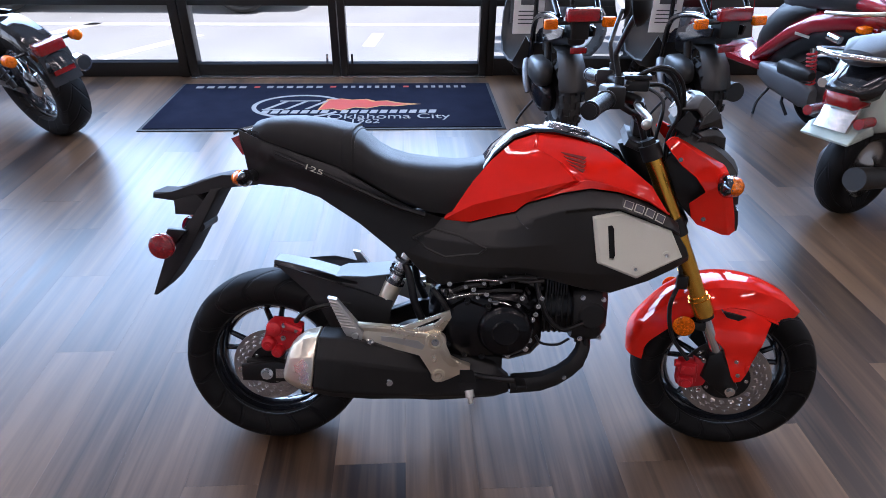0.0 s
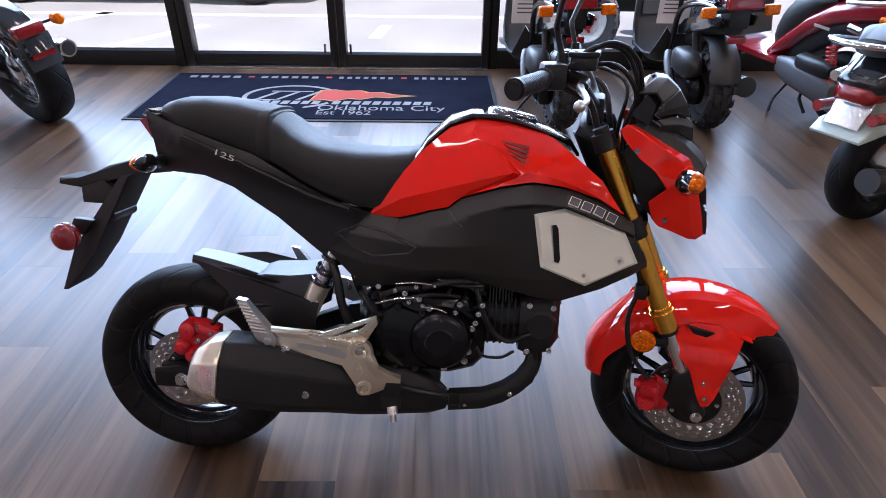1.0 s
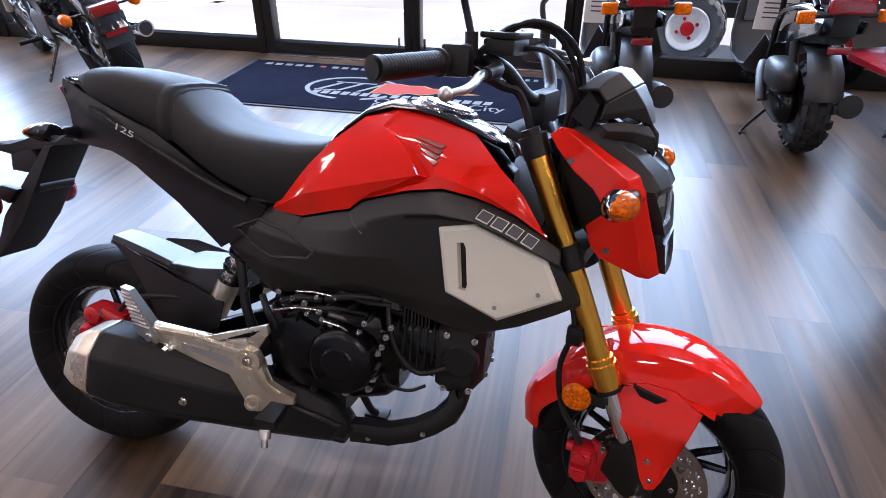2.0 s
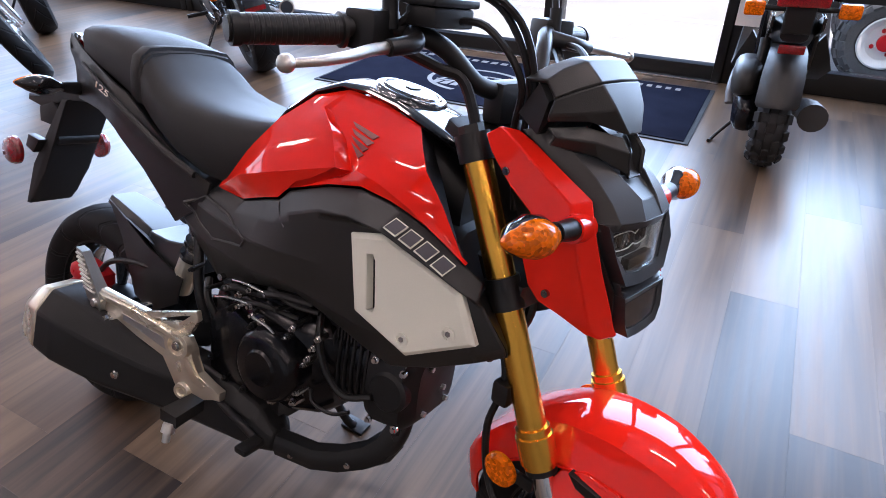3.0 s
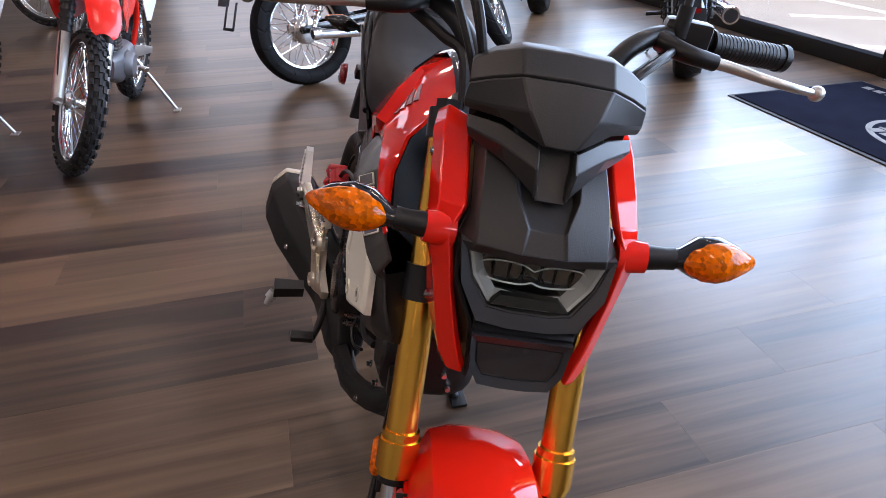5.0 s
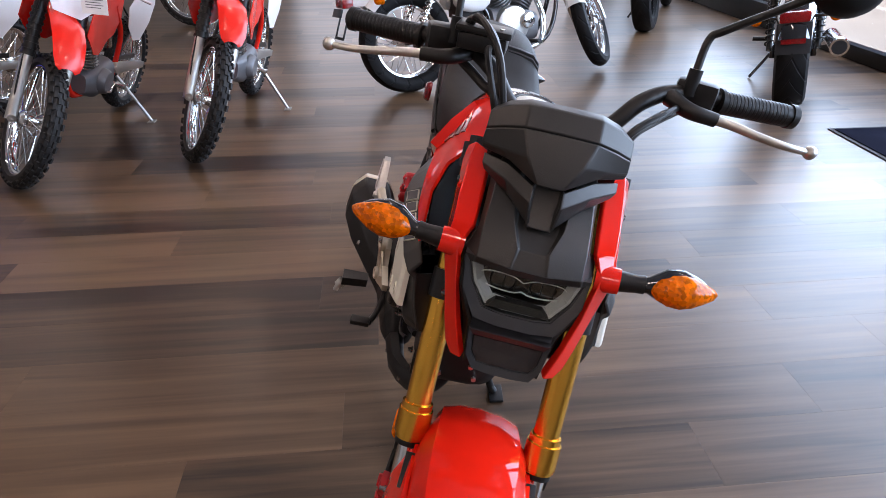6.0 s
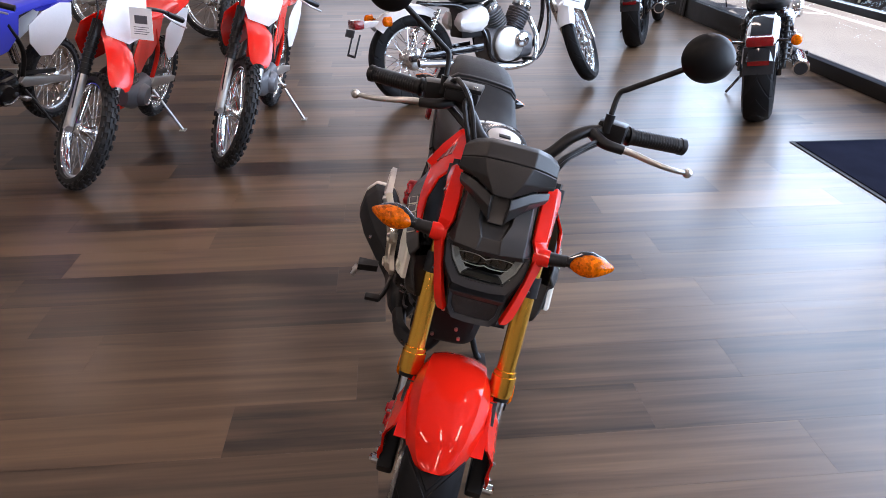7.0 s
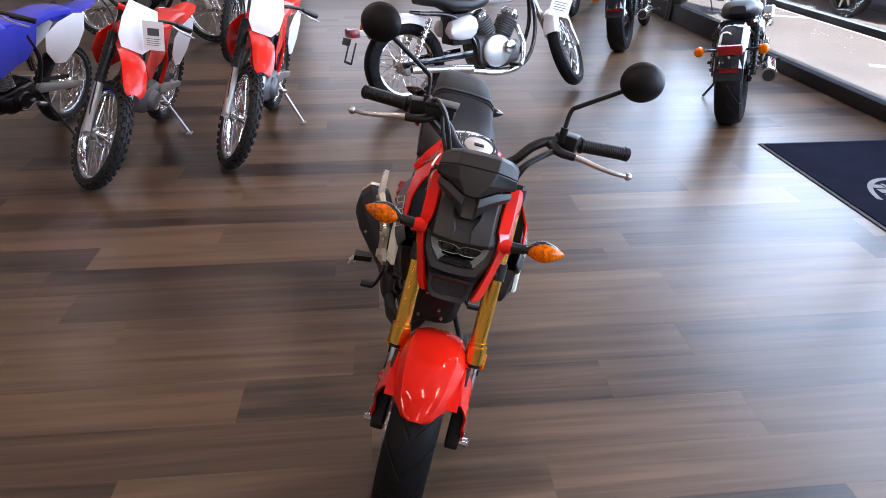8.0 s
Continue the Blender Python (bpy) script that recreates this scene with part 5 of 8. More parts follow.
for s in (-1, 1):
    f = flip if s > 0 else (lambda b: b)
    sh = softened(bp("side_shroud", f(sheet([[Vector((x, -w, z)) for x, w, z in r] for r in SHROUD_ROWS], 0.006)), DARK, "matte dark grey side shroud", smooth=16), 0.003, 12)
    wp = softened(bp("side_panel", f(panel_shell()), WHITE, "white side panel held by two bolts", smooth=15), 0.0012, 12)
    bp("air_slot", f(prism([(0.812, 0.660), (0.842, 0.660), (0.850, 0.580), (0.822, 0.572)], PANEL_Y + 0.011, PANEL_Y + 0.016)), BLACK, "black air slot", parent=wp, smooth=0)
    for x, z in ((0.957, 0.589), (0.889, 0.555)):
        bp("bolt", f(join(lathe([(0.0105, -0.002), (0.0105, 0.002), (0.0075, 0.0022), (0.0075, -0.002)], 24, (x, PANEL_Y, z), closed=True), rod((x, PANEL_Y - 0.0008, z), (x, PANEL_Y + 0.004, z), 0.0066, 18))), WHITE, parent=wp)
        bp("bolt_socket", f(rod((x, PANEL_Y - 0.0016, z), (x, PANEL_Y, z), 0.0042, 6)), STEEL, parent=wp)
    # model mark: four outlined blocks along the slope
    for k in range(4):
        bp("mark_outline", f(mark_block(k, 0.0116, 0.0110, 0.0020)), WHITE, parent=sh, smooth=0)
        bp("mark_fill", f(mark_block(k, 0.0100, 0.0092, 0.0026)), INK, parent=sh, smooth=0)
    # moulded diamond on the rear of the shroud
    dia = [(0.372, 0.606), (0.420, 0.628), (0.480, 0.614), (0.545, 0.588), (0.530, 0.572), (0.450, 0.560), (0.405, 0.578)]
    for a, b in zip(dia, dia[1:] + dia[:1]):
        run = [(a[0] + (b[0] - a[0]) * u, a[1] + (b[1] - a[1]) * u) for u in (0, 0.5, 1)]
        bp("rib", f(tube([(x, shroud_at(x, z) + 0.0012, z) for x, z in run], 0.0036, 8, curved=False)), DARK, parent=sh)
    bp("panel_seam", f(tube([(0.612, shroud_at(0.612, 0.670), 0.670), (0.622, shroud_at(0.622, 0.655), 0.655), (0.640, shroud_at(0.640, 0.640), 0.640)], 0.0016, 6, 2)), INK, parent=sh)
    bp("shroud_screw", f(rod((0.461, -0.112, 0.489), (0.461, -0.098, 0.489), 0.006, 14)), STEEL, parent=sh)
    low = [r[-1] for r in SHROUD_ROWS[1:]] + [q for q in reversed(SHROUD_ROWS[-1][4:-1])]
    bp("shroud_lip", f(sheet([[Vector((x, -w + 0.004, z)) for x, w, z in low], [Vector((x - 0.02, -w + 0.065, z + 0.004)) for x, w, z in low]], 0.004)), BLACK, parent=sh)
bp("body_core", skin([ring_section(0, z, w, h, 16, 4, x) for x, z, w, h in ((0.34, 0.60, 0.12, 0.08), (0.44, 0.58, 0.17, 0.16), (0.60, 0.60, 0.19, 0.16), (0.78, 0.60, 0.19, 0.20), (0.90, 0.60, 0.16, 0.18))]), BLACK, "black frame and airbox under the shrouds")

# --- seat ---
def seat_ring(x, top, bot, w, crown=0.012):
    h = top - bot
    half = [(0.0, top + crown), (w * 0.45, top + crown * 0.7), (w * 0.78, top), (w * 0.95, top - h * 0.16), (w, top - h * 0.42), (w * 0.98, bot + h * 0.1), (w * 0.92, bot)]
    return [Vector((x, y, z)) for y, z in half] + [Vector((x, -y, z)) for y, z in reversed(half[1:])]


seat = bp("seat", skin([seat_ring(*r) for r in ((0.232, 0.840, 0.752, 0.108), (0.252, 0.828, 0.742, 0.114, 0.008), (0.276, 0.808, 0.728, 0.118, 0.006), (0.305, 0.792, 0.712, 0.122, 0.006), (0.345, 0.780, 0.692, 0.125, 0.005), (0.41, 0.772, 0.668, 0.122, 0.006), (0.47, 0.769, 0.658, 0.108, 0.008), (0.52, 0.773, 0.680, 0.094, 0.008), (0.552, 0.786, 0.72, 0.080, 0.006))]), SEATV, "black vinyl rider and pillion seat", smooth=50)
bp("pillion_pad", skin([seat_ring(*r) for r in ((-0.022, 0.844, 0.842, 0.035, 0.004), (-0.008, 0.858, 0.834, 0.068, 0.008), (0.03, 0.870, 0.818, 0.090, 0.006), (0.09, 0.872, 0.800, 0.100, 0.006), (0.16, 0.865, 0.778, 0.106, 0.006), (0.215, 0.854, 0.757, 0.109, 0.006), (0.236, 0.844, 0.750, 0.109, 0.006))]), SEATV, parent=seat, smooth=50)
bp("seam", skin([[Vector((x, v.y * k, z0 + (v.z - z0) * k)) for v in seat_ring(0, 0.853, 0.754, 0.109, 0.006)] for x, z0, k in ((0.205, 0.81, 1.0), (0.209, 0.81, 1.022), (0.226, 0.805, 1.022), (0.230, 0.805, 1.0))]), SEATV, parent=seat)

# --- tail ---
TAIL = [(-0.040, 0.848), (0.014, 0.826), (0.092, 0.801), (0.197, 0.769), (0.302, 0.711), (0.383, 0.671), (0.440, 0.657), (0.40, 0.60), (0.338, 0.560), (0.247, 0.636), (0.154, 0.697), (0.088, 0.719), (-0.019, 0.722), (-0.005, 0.772), (-0.020, 0.800)]
for s in (-1, 1):
    f = flip if s > 0 else (lambda b: b)
    tl = bp("tail_panel", f(bent_plate(TAIL, lambda x, z: -(0.070 + 0.042 * max(0, min(1, (x + 0.04) / 0.20)) + 0.010 * max(0, 1 - abs(z - 0.74 + 0.35 * (x - 0.2)) / 0.03)), 0.005, 3)), BLACK, "black tail side panel")
    bp("tail_rib", f(tube([(0.05, -0.104, 0.800), (0.13, -0.117, 0.770), (0.22, -0.121, 0.732), (0.32, -0.122, 0.688), (0.40, -0.120, 0.662)], (0.004, 0.007), 8, 3)), BLACK, parent=tl)
    tx = flat_text("125", 0.017, SILVERP, Matrix.Translation((0.143, 0.1255 * s, 0.7655)) @ (pose(0, 0, 0, 90, 20, 0) if s < 0 else pose(0, 0, 0, 90, -20, 180)), bike, "model_number", 0.0006, 1.9)
    tx.parent = tl
bp("tail_under", sheet([[Vector((x, w * v, z - 0.002)) for v in (-1, 0, 1)] for x, z, w in ((-0.03, 0.728, 0.068), (0.088, 0.724, 0.098), (0.154, 0.702, 0.105), (0.247, 0.641, 0.108), (0.33, 0.57, 0.105))], 0.004), BLACK, "black tail underside")
bp("tail_top", sheet([[Vector((x, w * v, z)) for v in (-1, -0.5, 0, 0.5, 1)] for x, z, w in ((-0.062, 0.838, 0.050), (-0.04, 0.850, 0.066), (0.0, 0.846, 0.075), (0.03, 0.835, 0.08))], 0.006), GLOSS, "gloss black grab edge behind the seat")
bp("tail_light", skin([[Vector((x, w * v, z)) for v, (x, z) in ((-1, (x0, z0)), (1, (x0, z0)), (1, (x1, z1)), (-1, (x1, z1)))] for w, x0, z0, x1, z1 in ((0.058, -0.064, 0.826, -0.040, 0.788), (0.056, -0.040, 0.836, -0.012, 0.792))]), REDLENS, "red tail light")
bp("tail_back", box(-0.03, 0.0, -0.06, 0.06, 0.725, 0.80, 0.006), BLACK)
# number-plate carrier
arm = bp("plate_carrier", join(prism([(-0.015, 0.740), (-0.10, 0.735), (-0.155, 0.722), (-0.225, 0.686), (-0.272, 0.692), (-0.275, 0.676), (-0.215, 0.668), (-0.150, 0.690), (-0.105, 0.702), (-0.015, 0.712)], -0.045, 0.045, 0.006), prism([(-0.222, 0.672), (-0.165, 0.690), (-0.140, 0.665), (-0.172, 0.634), (-0.222, 0.636)], -0.05, 0.05, 0.008), prism([(-0.10, 0.705), (-0.128, 0.70), (-0.256, 0.53), (-0.298, 0.424), (-0.288, 0.424), (-0.258, 0.452), (-0.208, 0.520)], -0.052, 0.052, 0.005)), RUBBERM, "black plastic number-plate carrier")
bp("lamp_box", join(rod((-0.165, -0.046, 0.606), (-0.165, 0.046, 0.606), 0.014, 16)), BLACK, parent=arm)
for s in (-1, 1):
    bp("stay", prism([(-0.19, 0.60), (-0.235, 0.605), (-0.25, 0.575), (-0.22, 0.565)], 0.06 * s - 0.01, 0.06 * s + 0.01, 0.004), BLACK, parent=arm)
for s in (-1, 1):
    b = lathe([(0.0, -0.010), (0.024, -0.009), (0.029, -0.005), (0.030, 0.0), (0.032, 0.002), (0.032, 0.010), (0.0, 0.010)], 28, (-0.238, -0.104, 0.569))
    rr = bp("rear_reflector", flip(b) if s > 0 else b, REDLENS, "round red rear reflector")

# --- swingarm, shock, inner mudguard ---
for s in (-1, 1):
    sa = bp("swingarm", join(prism([(-0.060, 0.262), (-0.060, 0.225), (0.10, 0.225), (0.40, 0.315), (0.44, 0.345), (0.42, 0.385), (0.36, 0.375), (0.10, 0.262)], 0.075 * s - 0.012, 0.075 * s + 0.012, 0.005)), BLACK, "black steel swingarm leg")
    bp("adjuster", box(-0.075, -0.055, 0.095 * s - 0.008, 0.095 * s + 0.008, 0.236, 0.250, 0.002), STEEL, parent=sa)
bp("axle_plate", prism([(-0.066, 0.258), (-0.066, 0.216), (0.066, 0.214), (0.078, 0.262), (0.020, 0.270)], -0.110, -0.092, 0.005), BLACK, "black axle plate with a printed label")
bp("warning_label", prism([(0.022, 0.226), (0.064, 0.226), (0.064, 0.252), (0.022, 0.252)], -0.1112, -0.1102), STEEL, "small grey label with unreadable print", smooth=0)
bp("rear_axle", join(rod((0, -0.118, 0.2435), (0, 0.118, 0.2435), 0.009, 18), rod((0, -0.124, 0.2385), (0, -0.106, 0.2385), 0.0115, 6), rod((0, -0.113, 0.2385), (0, -0.109, 0.2385), 0.016, 20)), CHROME, "chrome axle nut")
rc = bp("rear_caliper", join(prism([(0.006, 0.300), (0.040, 0.288), (0.062, 0.318), (0.092, 0.342), (0.094, 0.368), (0.060, 0.380), (0.018, 0.384), (0.004, 0.360), (-0.006, 0.330)], -0.108, -0.072, 0.008), *[lathe([(0.0, -0.126), (0.012, -0.126), (r, -0.121), (r + 0.002, -0.112), (r + 0.002, -0.09)], 24, (x, 0, z)) for x, z, r in ((0.026, 0.364, 0.019), (0.010, 0.322, 0.017), (0.032, 0.303, 0.015))], rod((0.050, -0.112, 0.372), (0.094, -0.112, 0.356), 0.011, 14)), BRED, "red enamelled rear brake caliper")
for x, z in ((0.048, 0.340), (0.082, 0.362), (0.052, 0.374)):
    bp("bolt", hexbolt((x, -0.114, z), 0.006, 0.010), STEEL, parent=rc)
for x, z in ((0.026, 0.364), (0.010, 0.322), (0.032, 0.303)):
    bp("piston_plug", hexbolt((x, -0.125, z), 0.0065, 0.004), BRED, parent=rc)
bp("rear_brake_hose", tube([(0.06, -0.10, 0.35), (0.10, -0.09, 0.40), (0.18, -0.08, 0.42), (0.30, -0.07, 0.42)], 0.006, 8), BLACK, "black brake hose")
hug = bp("inner_mudguard", sheet([[Vector((x, w * v, z - 0.016 * max(0.0, abs(v) - 0.75) / 0.25)) for v in (-1, -0.75, -0.3, 0.3, 0.75, 1)] for x, z, w in ((0.012, 0.518, 0.038), (0.05, 0.512, 0.044), (0.11, 0.499, 0.050), (0.17, 0.482, 0.053), (0.22, 0.466, 0.056), (0.27, 0.450, 0.060))], 0.005), SHEEN, "matte dark plastic inner mudguard", smooth=20)
softened(hug, 0.002, 15)
softened(bp("shock_cover", skin([[Vector((x, w * v, z)) for v, z in ((-1, lo), (-0.9, hi), (0.9, hi), (1, lo))] for x, lo, hi, w in ((0.165, 0.472, 0.480, 0.046), (0.190, 0.462, 0.486, 0.062), (0.250, 0.440, 0.487, 0.070), (0.312, 0.425, 0.494, 0.066), (0.325, 0.430, 0.480, 0.060))]), SHEEN, "raised cover at the foot of the mudguard", parent=hug, smooth=15), 0.003, 15)
for s in (-1, 1):
    f = flip if s > 0 else (lambda b: b)
    bp("flank", f(bent_plate([(0.014, 0.510), (0.06, 0.500), (0.15, 0.478), (0.24, 0.455), (0.32, 0.430), (0.31, 0.375), (0.24, 0.335), (0.165, 0.345), (0.140, 0.395), (0.098, 0.445)], lambda x, z: -(0.036 + 0.036 * max(0, min(1, (x - 0.01) / 0.2)) + 0.014 * max(0, min(1, (0.50 - z) / 0.1))), 0.004, 2)), BLACK, parent=hug)
    bp("fin", f(skin([[Vector((x, y, z)) for x, y, z in q] for q in (((0.085, -0.055, 0.5005), (0.150, -0.076, 0.500), (0.232, -0.084, 0.480), (0.190, -0.054, 0.470)), ((0.085, -0.050, 0.4965), (0.150, -0.070, 0.494), (0.232, -0.078, 0.474), (0.190, -0.050, 0.464)))])), SHEEN, parent=hug, smooth=0)
top, sd = Vector((0.357, -0.058, 0.552)), Vector((0.286, -0.058, 0.394)) - Vector((0.357, -0.058, 0.552))
sp = bp("shock_absorber", rod(top + sd * 0.48, top + sd, 0.0235, 24), SILVERP, "satin metal rear shock absorber with black rings")
bp("shock_body", rod(top, top + sd * 0.5, 0.0175, 20), STEEL, parent=sp)
for a, b_, r in ((0.10, 0.14, 0.026), (0.26, 0.285, 0.0255), (0.32, 0.345, 0.0255), (0.45, 0.50, 0.0265)):
    bp("collar", rod(top + sd * a, top + sd * b_, r, 24), GLOSS, parent=sp)
bp("frame_tube", tube([(0.33, -0.055, 0.56), (0.36, -0.075, 0.50), (0.375, -0.085, 0.43), (0.40, -0.085, 0.37)], 0.010, 10), BLACK)
bp("frame_tube", tube([(0.33, 0.055, 0.56), (0.36, 0.075, 0.50), (0.375, 0.085, 0.43), (0.40, 0.085, 0.37)], 0.010, 10), BLACK)

# --- engine ---
eng = bp("engine", join(skin([ring_section(0, z, w, h, 20, 3.6, x) for x, z, w, h in ((0.410, 0.375, 0.13, 0.12), (0.440, 0.385, 0.20, 0.21), (0.52, 0.388, 0.225, 0.235), (0.62, 0.378, 0.225, 0.225), (0.675, 0.375, 0.18, 0.20), (0.70, 0.375, 0.13, 0.16))])), ENGINE, "black enamelled single-cylinder engine")
bp("clutch_cover", lathe([(0.0, -0.142), (0.052, -0.142), (0.060, -0.139), (0.066, -0.130), (0.070, -0.118), (0.074, -0.095)], 48, (0.600, 0, 0.375)), ENGINE, "round engine side cover", parent=eng)
bp("cover_step", join(lathe([(0.0, -0.1455), (0.030, -0.1455), (0.034, -0.142)], 36, (0.600, 0, 0.375)), prism([(0.455, 0.31), (0.50, 0.30), (0.575, 0.305), (0.56, 0.43), (0.50, 0.452), (0.45, 0.42)], -0.124, -0.09, 0.010)), ENGINE, parent=eng)
bp("alternator_cover", lathe([(0.0, 0.140), (0.055, 0.138), (0.068, 0.125), (0.074, 0.095)], 40, (0.600, 0, 0.380)), ENGINE, parent=eng)
bp("cylinder", skin([ring_section(0, z, w, h, 16, 4, x) for x, z, w, h in ((0.67, 0.395, 0.13, 0.120), (0.79, 0.400, 0.13, 0.125))]), ENGINE, parent=eng)
for k in range(6):
    x = 0.690 + 0.0145 * k
    bp("fin", skin([ring_section(0, 0.401, 0.136, 0.130, 16, 5, x), ring_section(0, 0.401, 0.136, 0.130, 16, 5, x + 0.004)]), SATIN, parent=eng)
bp("cylinder_head", join(skin([ring_section(0, z, w, h, 18, 4, x) for x, z, w, h in ((0.776, 0.398, 0.160, 0.145), (0.795, 0.398, 0.172, 0.160), (0.846, 0.400, 0.166, 0.155), (0.866, 0.402, 0.12, 0.11))]), lathe([(0.0, -0.088), (0.030, -0.088), (0.036, -0.083), (0.038, -0.06)], 28, (0.822, 0, 0.400))), SATIN, parent=eng)
rng = random.Random(7)
for x, y, z in ((0.462, -0.126, 0.335), (0.500, -0.126, 0.306), (0.545, -0.126, 0.302), (0.558, -0.126, 0.432), (0.505, -0.126, 0.446), (0.663, -0.118, 0.345), (0.668, -0.112, 0.398), (0.630, -0.118, 0.435), (0.575, -0.120, 0.445), (0.61, -0.12, 0.305), (0.655, -0.115, 0.320)):
    bp("case_bolt", join(hexbolt((x, y, z), 0.0046, 0.006), rod((x, y + 0.002, z), (x, y + 0.045, z), 0.0075, 10)), STEEL if x > 0.56 else BLACK, parent=eng)
for x, y, z in ((0.795, -0.084, 0.340), (0.845, -0.081, 0.342), (0.848, -0.081, 0.445), (0.795, -0.084, 0.450)):
    bp("case_bolt", hexbolt((x, y, z), 0.006, 0.009), CHROME, parent=eng)
for y, z in ((-0.030, 0.440), (0.040, 0.440), (0.020, 0.386), (0.034, 0.358), (-0.036, 0.358)):
    bp("head_nut", hexbolt((0.858, y, z), 0.0065, 0.014, "X", 1), ALU, parent=eng)
bp("starter_motor", lathe([(0.0, -0.118), (0.028, -0.118), (0.034, -0.112), (0.036, -0.06), (0.036, 0.05)], 28, (0.662, 0.062, 0.467)), CASTD, "grey starter motor end", parent=eng)
bp("spark_lead", tube([(0.675, -0.085, 0.490), (0.690, -0.100, 0.440), (0.712, -0.100, 0.395), (0.750, -0.097, 0.368), (0.800, -0.090, 0.385)], 0.0065, 8), BLACK, "black spark-plug lead", parent=eng)
bp("heat_sink", join(*[box(0.705 + 0.007 * k, 0.7085 + 0.007 * k, -0.075, -0.01, 0.452, 0.492) for k in range(8)]), BLACK, parent=eng)
bp("wire_loop", tube([(0.680, -0.10, 0.352), (0.695, -0.108, 0.335), (0.735, -0.108, 0.332), (0.765, -0.10, 0.345)], 0.0035, 7), BLACK, parent=eng)
for a, b_, r in (((0.47, -0.11, 0.47), (0.55, -0.105, 0.485), 0.006), ((0.52, -0.115, 0.465), (0.64, -0.10, 0.47), 0.004), ((0.56, -0.11, 0.49), (0.67, -0.10, 0.505), 0.007), ((0.42, -0.10, 0.47), (0.47, -0.115, 0.40), 0.007)):
    bp("hose", tube([a, ((a[0] + b_[0]) / 2, -0.122, (a[2] + b_[2]) / 2 + 0.012), b_], r, 8), SATIN, parent=eng)
for x, z in ((0.400, 0.487), (0.452, 0.47), (0.50, 0.488), (0.545, 0.495), (0.585, 0.50), (0.615, 0.485), (0.655, 0.472), (0.53, 0.462), (0.56, 0.455), (0.475, 0.452)):
    y = -0.118 + rng.uniform(-0.01, 0.012)
    bp("fitting", join(hexbolt((x, y, z), 0.0042, 0.008), rod((x, y, z), (x + rng.uniform(-0.012, 0.012), y + 0.03, z), 0.0042, 8)), STEEL if rng.random() < 0.35 else SATIN, parent=eng)
bp("intake", join(box(0.56, 0.80, -0.055, 0.075, 0.468, 0.560, 0.015), box(0.40, 0.60, -0.085, 0.085, 0.475, 0.575, 0.015)), BLACK, "black airbox and intake above the engine", parent=eng)
bp("throttle_body", join(rod((0.60, -0.03, 0.53), (0.66, -0.03, 0.50), 0.03, 18), box(0.58, 0.65, -0.09, -0.03, 0.49, 0.535, 0.01)), BLACK, parent=eng)

for pts, r, mt in ((((0.455, -0.118, 0.452), (0.500, -0.122, 0.466), (0.548, -0.120, 0.470)), 0.0028, STEEL), (((0.560, -0.126, 0.452), (0.600, -0.126, 0.446), (0.622, -0.124, 0.430)), 0.0030, STEEL), (((0.590, -0.120, 0.515), (0.640, -0.116, 0.500), (0.690, -0.108, 0.500)), 0.0045, BLACK), (((0.500, -0.116, 0.498), (0.540, -0.122, 0.505), (0.590, -0.118, 0.500)), 0.0026, STEEL)):
    bp("oil_line", tube(pts, r, 8), mt, parent=eng)
for x, y, z in ((0.690, -0.104, 0.452), (0.682, -0.106, 0.432), (0.676, -0.110, 0.412), (0.552, -0.124, 0.468), (0.640, -0.112, 0.455), (0.520, -0.120, 0.478)):
    bp("fitting", join(hexbolt((x, y, z), 0.0042, 0.008), rod((x, y, z), (x, y + 0.02, z), 0.0062, 10)), STEEL, parent=eng)
bp("starter_strap", prism([(0.628, 0.466), (0.634, 0.474), (0.700, 0.468), (0.700, 0.458)], -0.0600, -0.0565, 0.001), BLACK, parent=eng)

# --- exhaust ---
pipe = bp("exhaust_pipe", tube([(0.815, -0.005, 0.345), (0.822, -0.020, 0.300), (0.808, -0.040, 0.262), (0.765, -0.062, 0.236), (0.700, -0.090, 0.222), (0.615, -0.094, 0.216)], 0.018, 14), BLACK, "black exhaust header pipe")
bp("pipe_guard", sheet([[Vector((x + 0.3 * sn * k, y - 0.025 * c, z + 0.027 * sn)) for c, sn in ((0.1, 1), (0.8, 0.75), (1.05, 0), (0.8, -0.75), (0.1, -1))] for x, y, z, k in ((0.622, -0.094, 0.216, 0), (0.70, -0.086, 0.220, 0), (0.745, -0.068, 0.228, -0.01), (0.782, -0.050, 0.244, -0.02), (0.808, -0.036, 0.266, -0.04), (0.820, -0.022, 0.298, -0.05))], 0.002, 1), SATIN, "matte black pipe guard", parent=pipe)
for x, y, z in ((0.659, -0.1120, 0.212), (0.763, -0.0850, 0.229)):
    bp("screw", hexbolt((x, y, z), 0.0055, 0.005), STEEL, parent=pipe)
bp("flange", join(box(0.785, 0.845, -0.035, 0.02, 0.325, 0.342, 0.004), rod((0.798, -0.038, 0.31), (0.798, -0.038, 0.345), 0.006, 6), rod((0.825, -0.038, 0.30), (0.825, -0.038, 0.345), 0.007, 6)), BLACK, parent=pipe)


def oval(x, y, z, w, h, n=20, tilt=0.0):
    return [Vector((x + tilt * v.z, v.y + y, v.z + z)) for v in ring_section(0, 0, w, h, n, 2.6)]


def eight(x, y, z, w, h, tilt=0.0, lean=0.0):
    """An eight-sided section with a flat outer side."""
    pts = [(-0.5, -0.30), (-0.5, 0.22), (-0.28, 0.5), (0.26, 0.5), (0.5, 0.25), (0.5, -0.25), (0.26, -0.5), (-0.26, -0.5)]
    return [Vector((x + tilt * q * h, y + p * w + lean * q * h, z + q * h)) for p, q in pts]


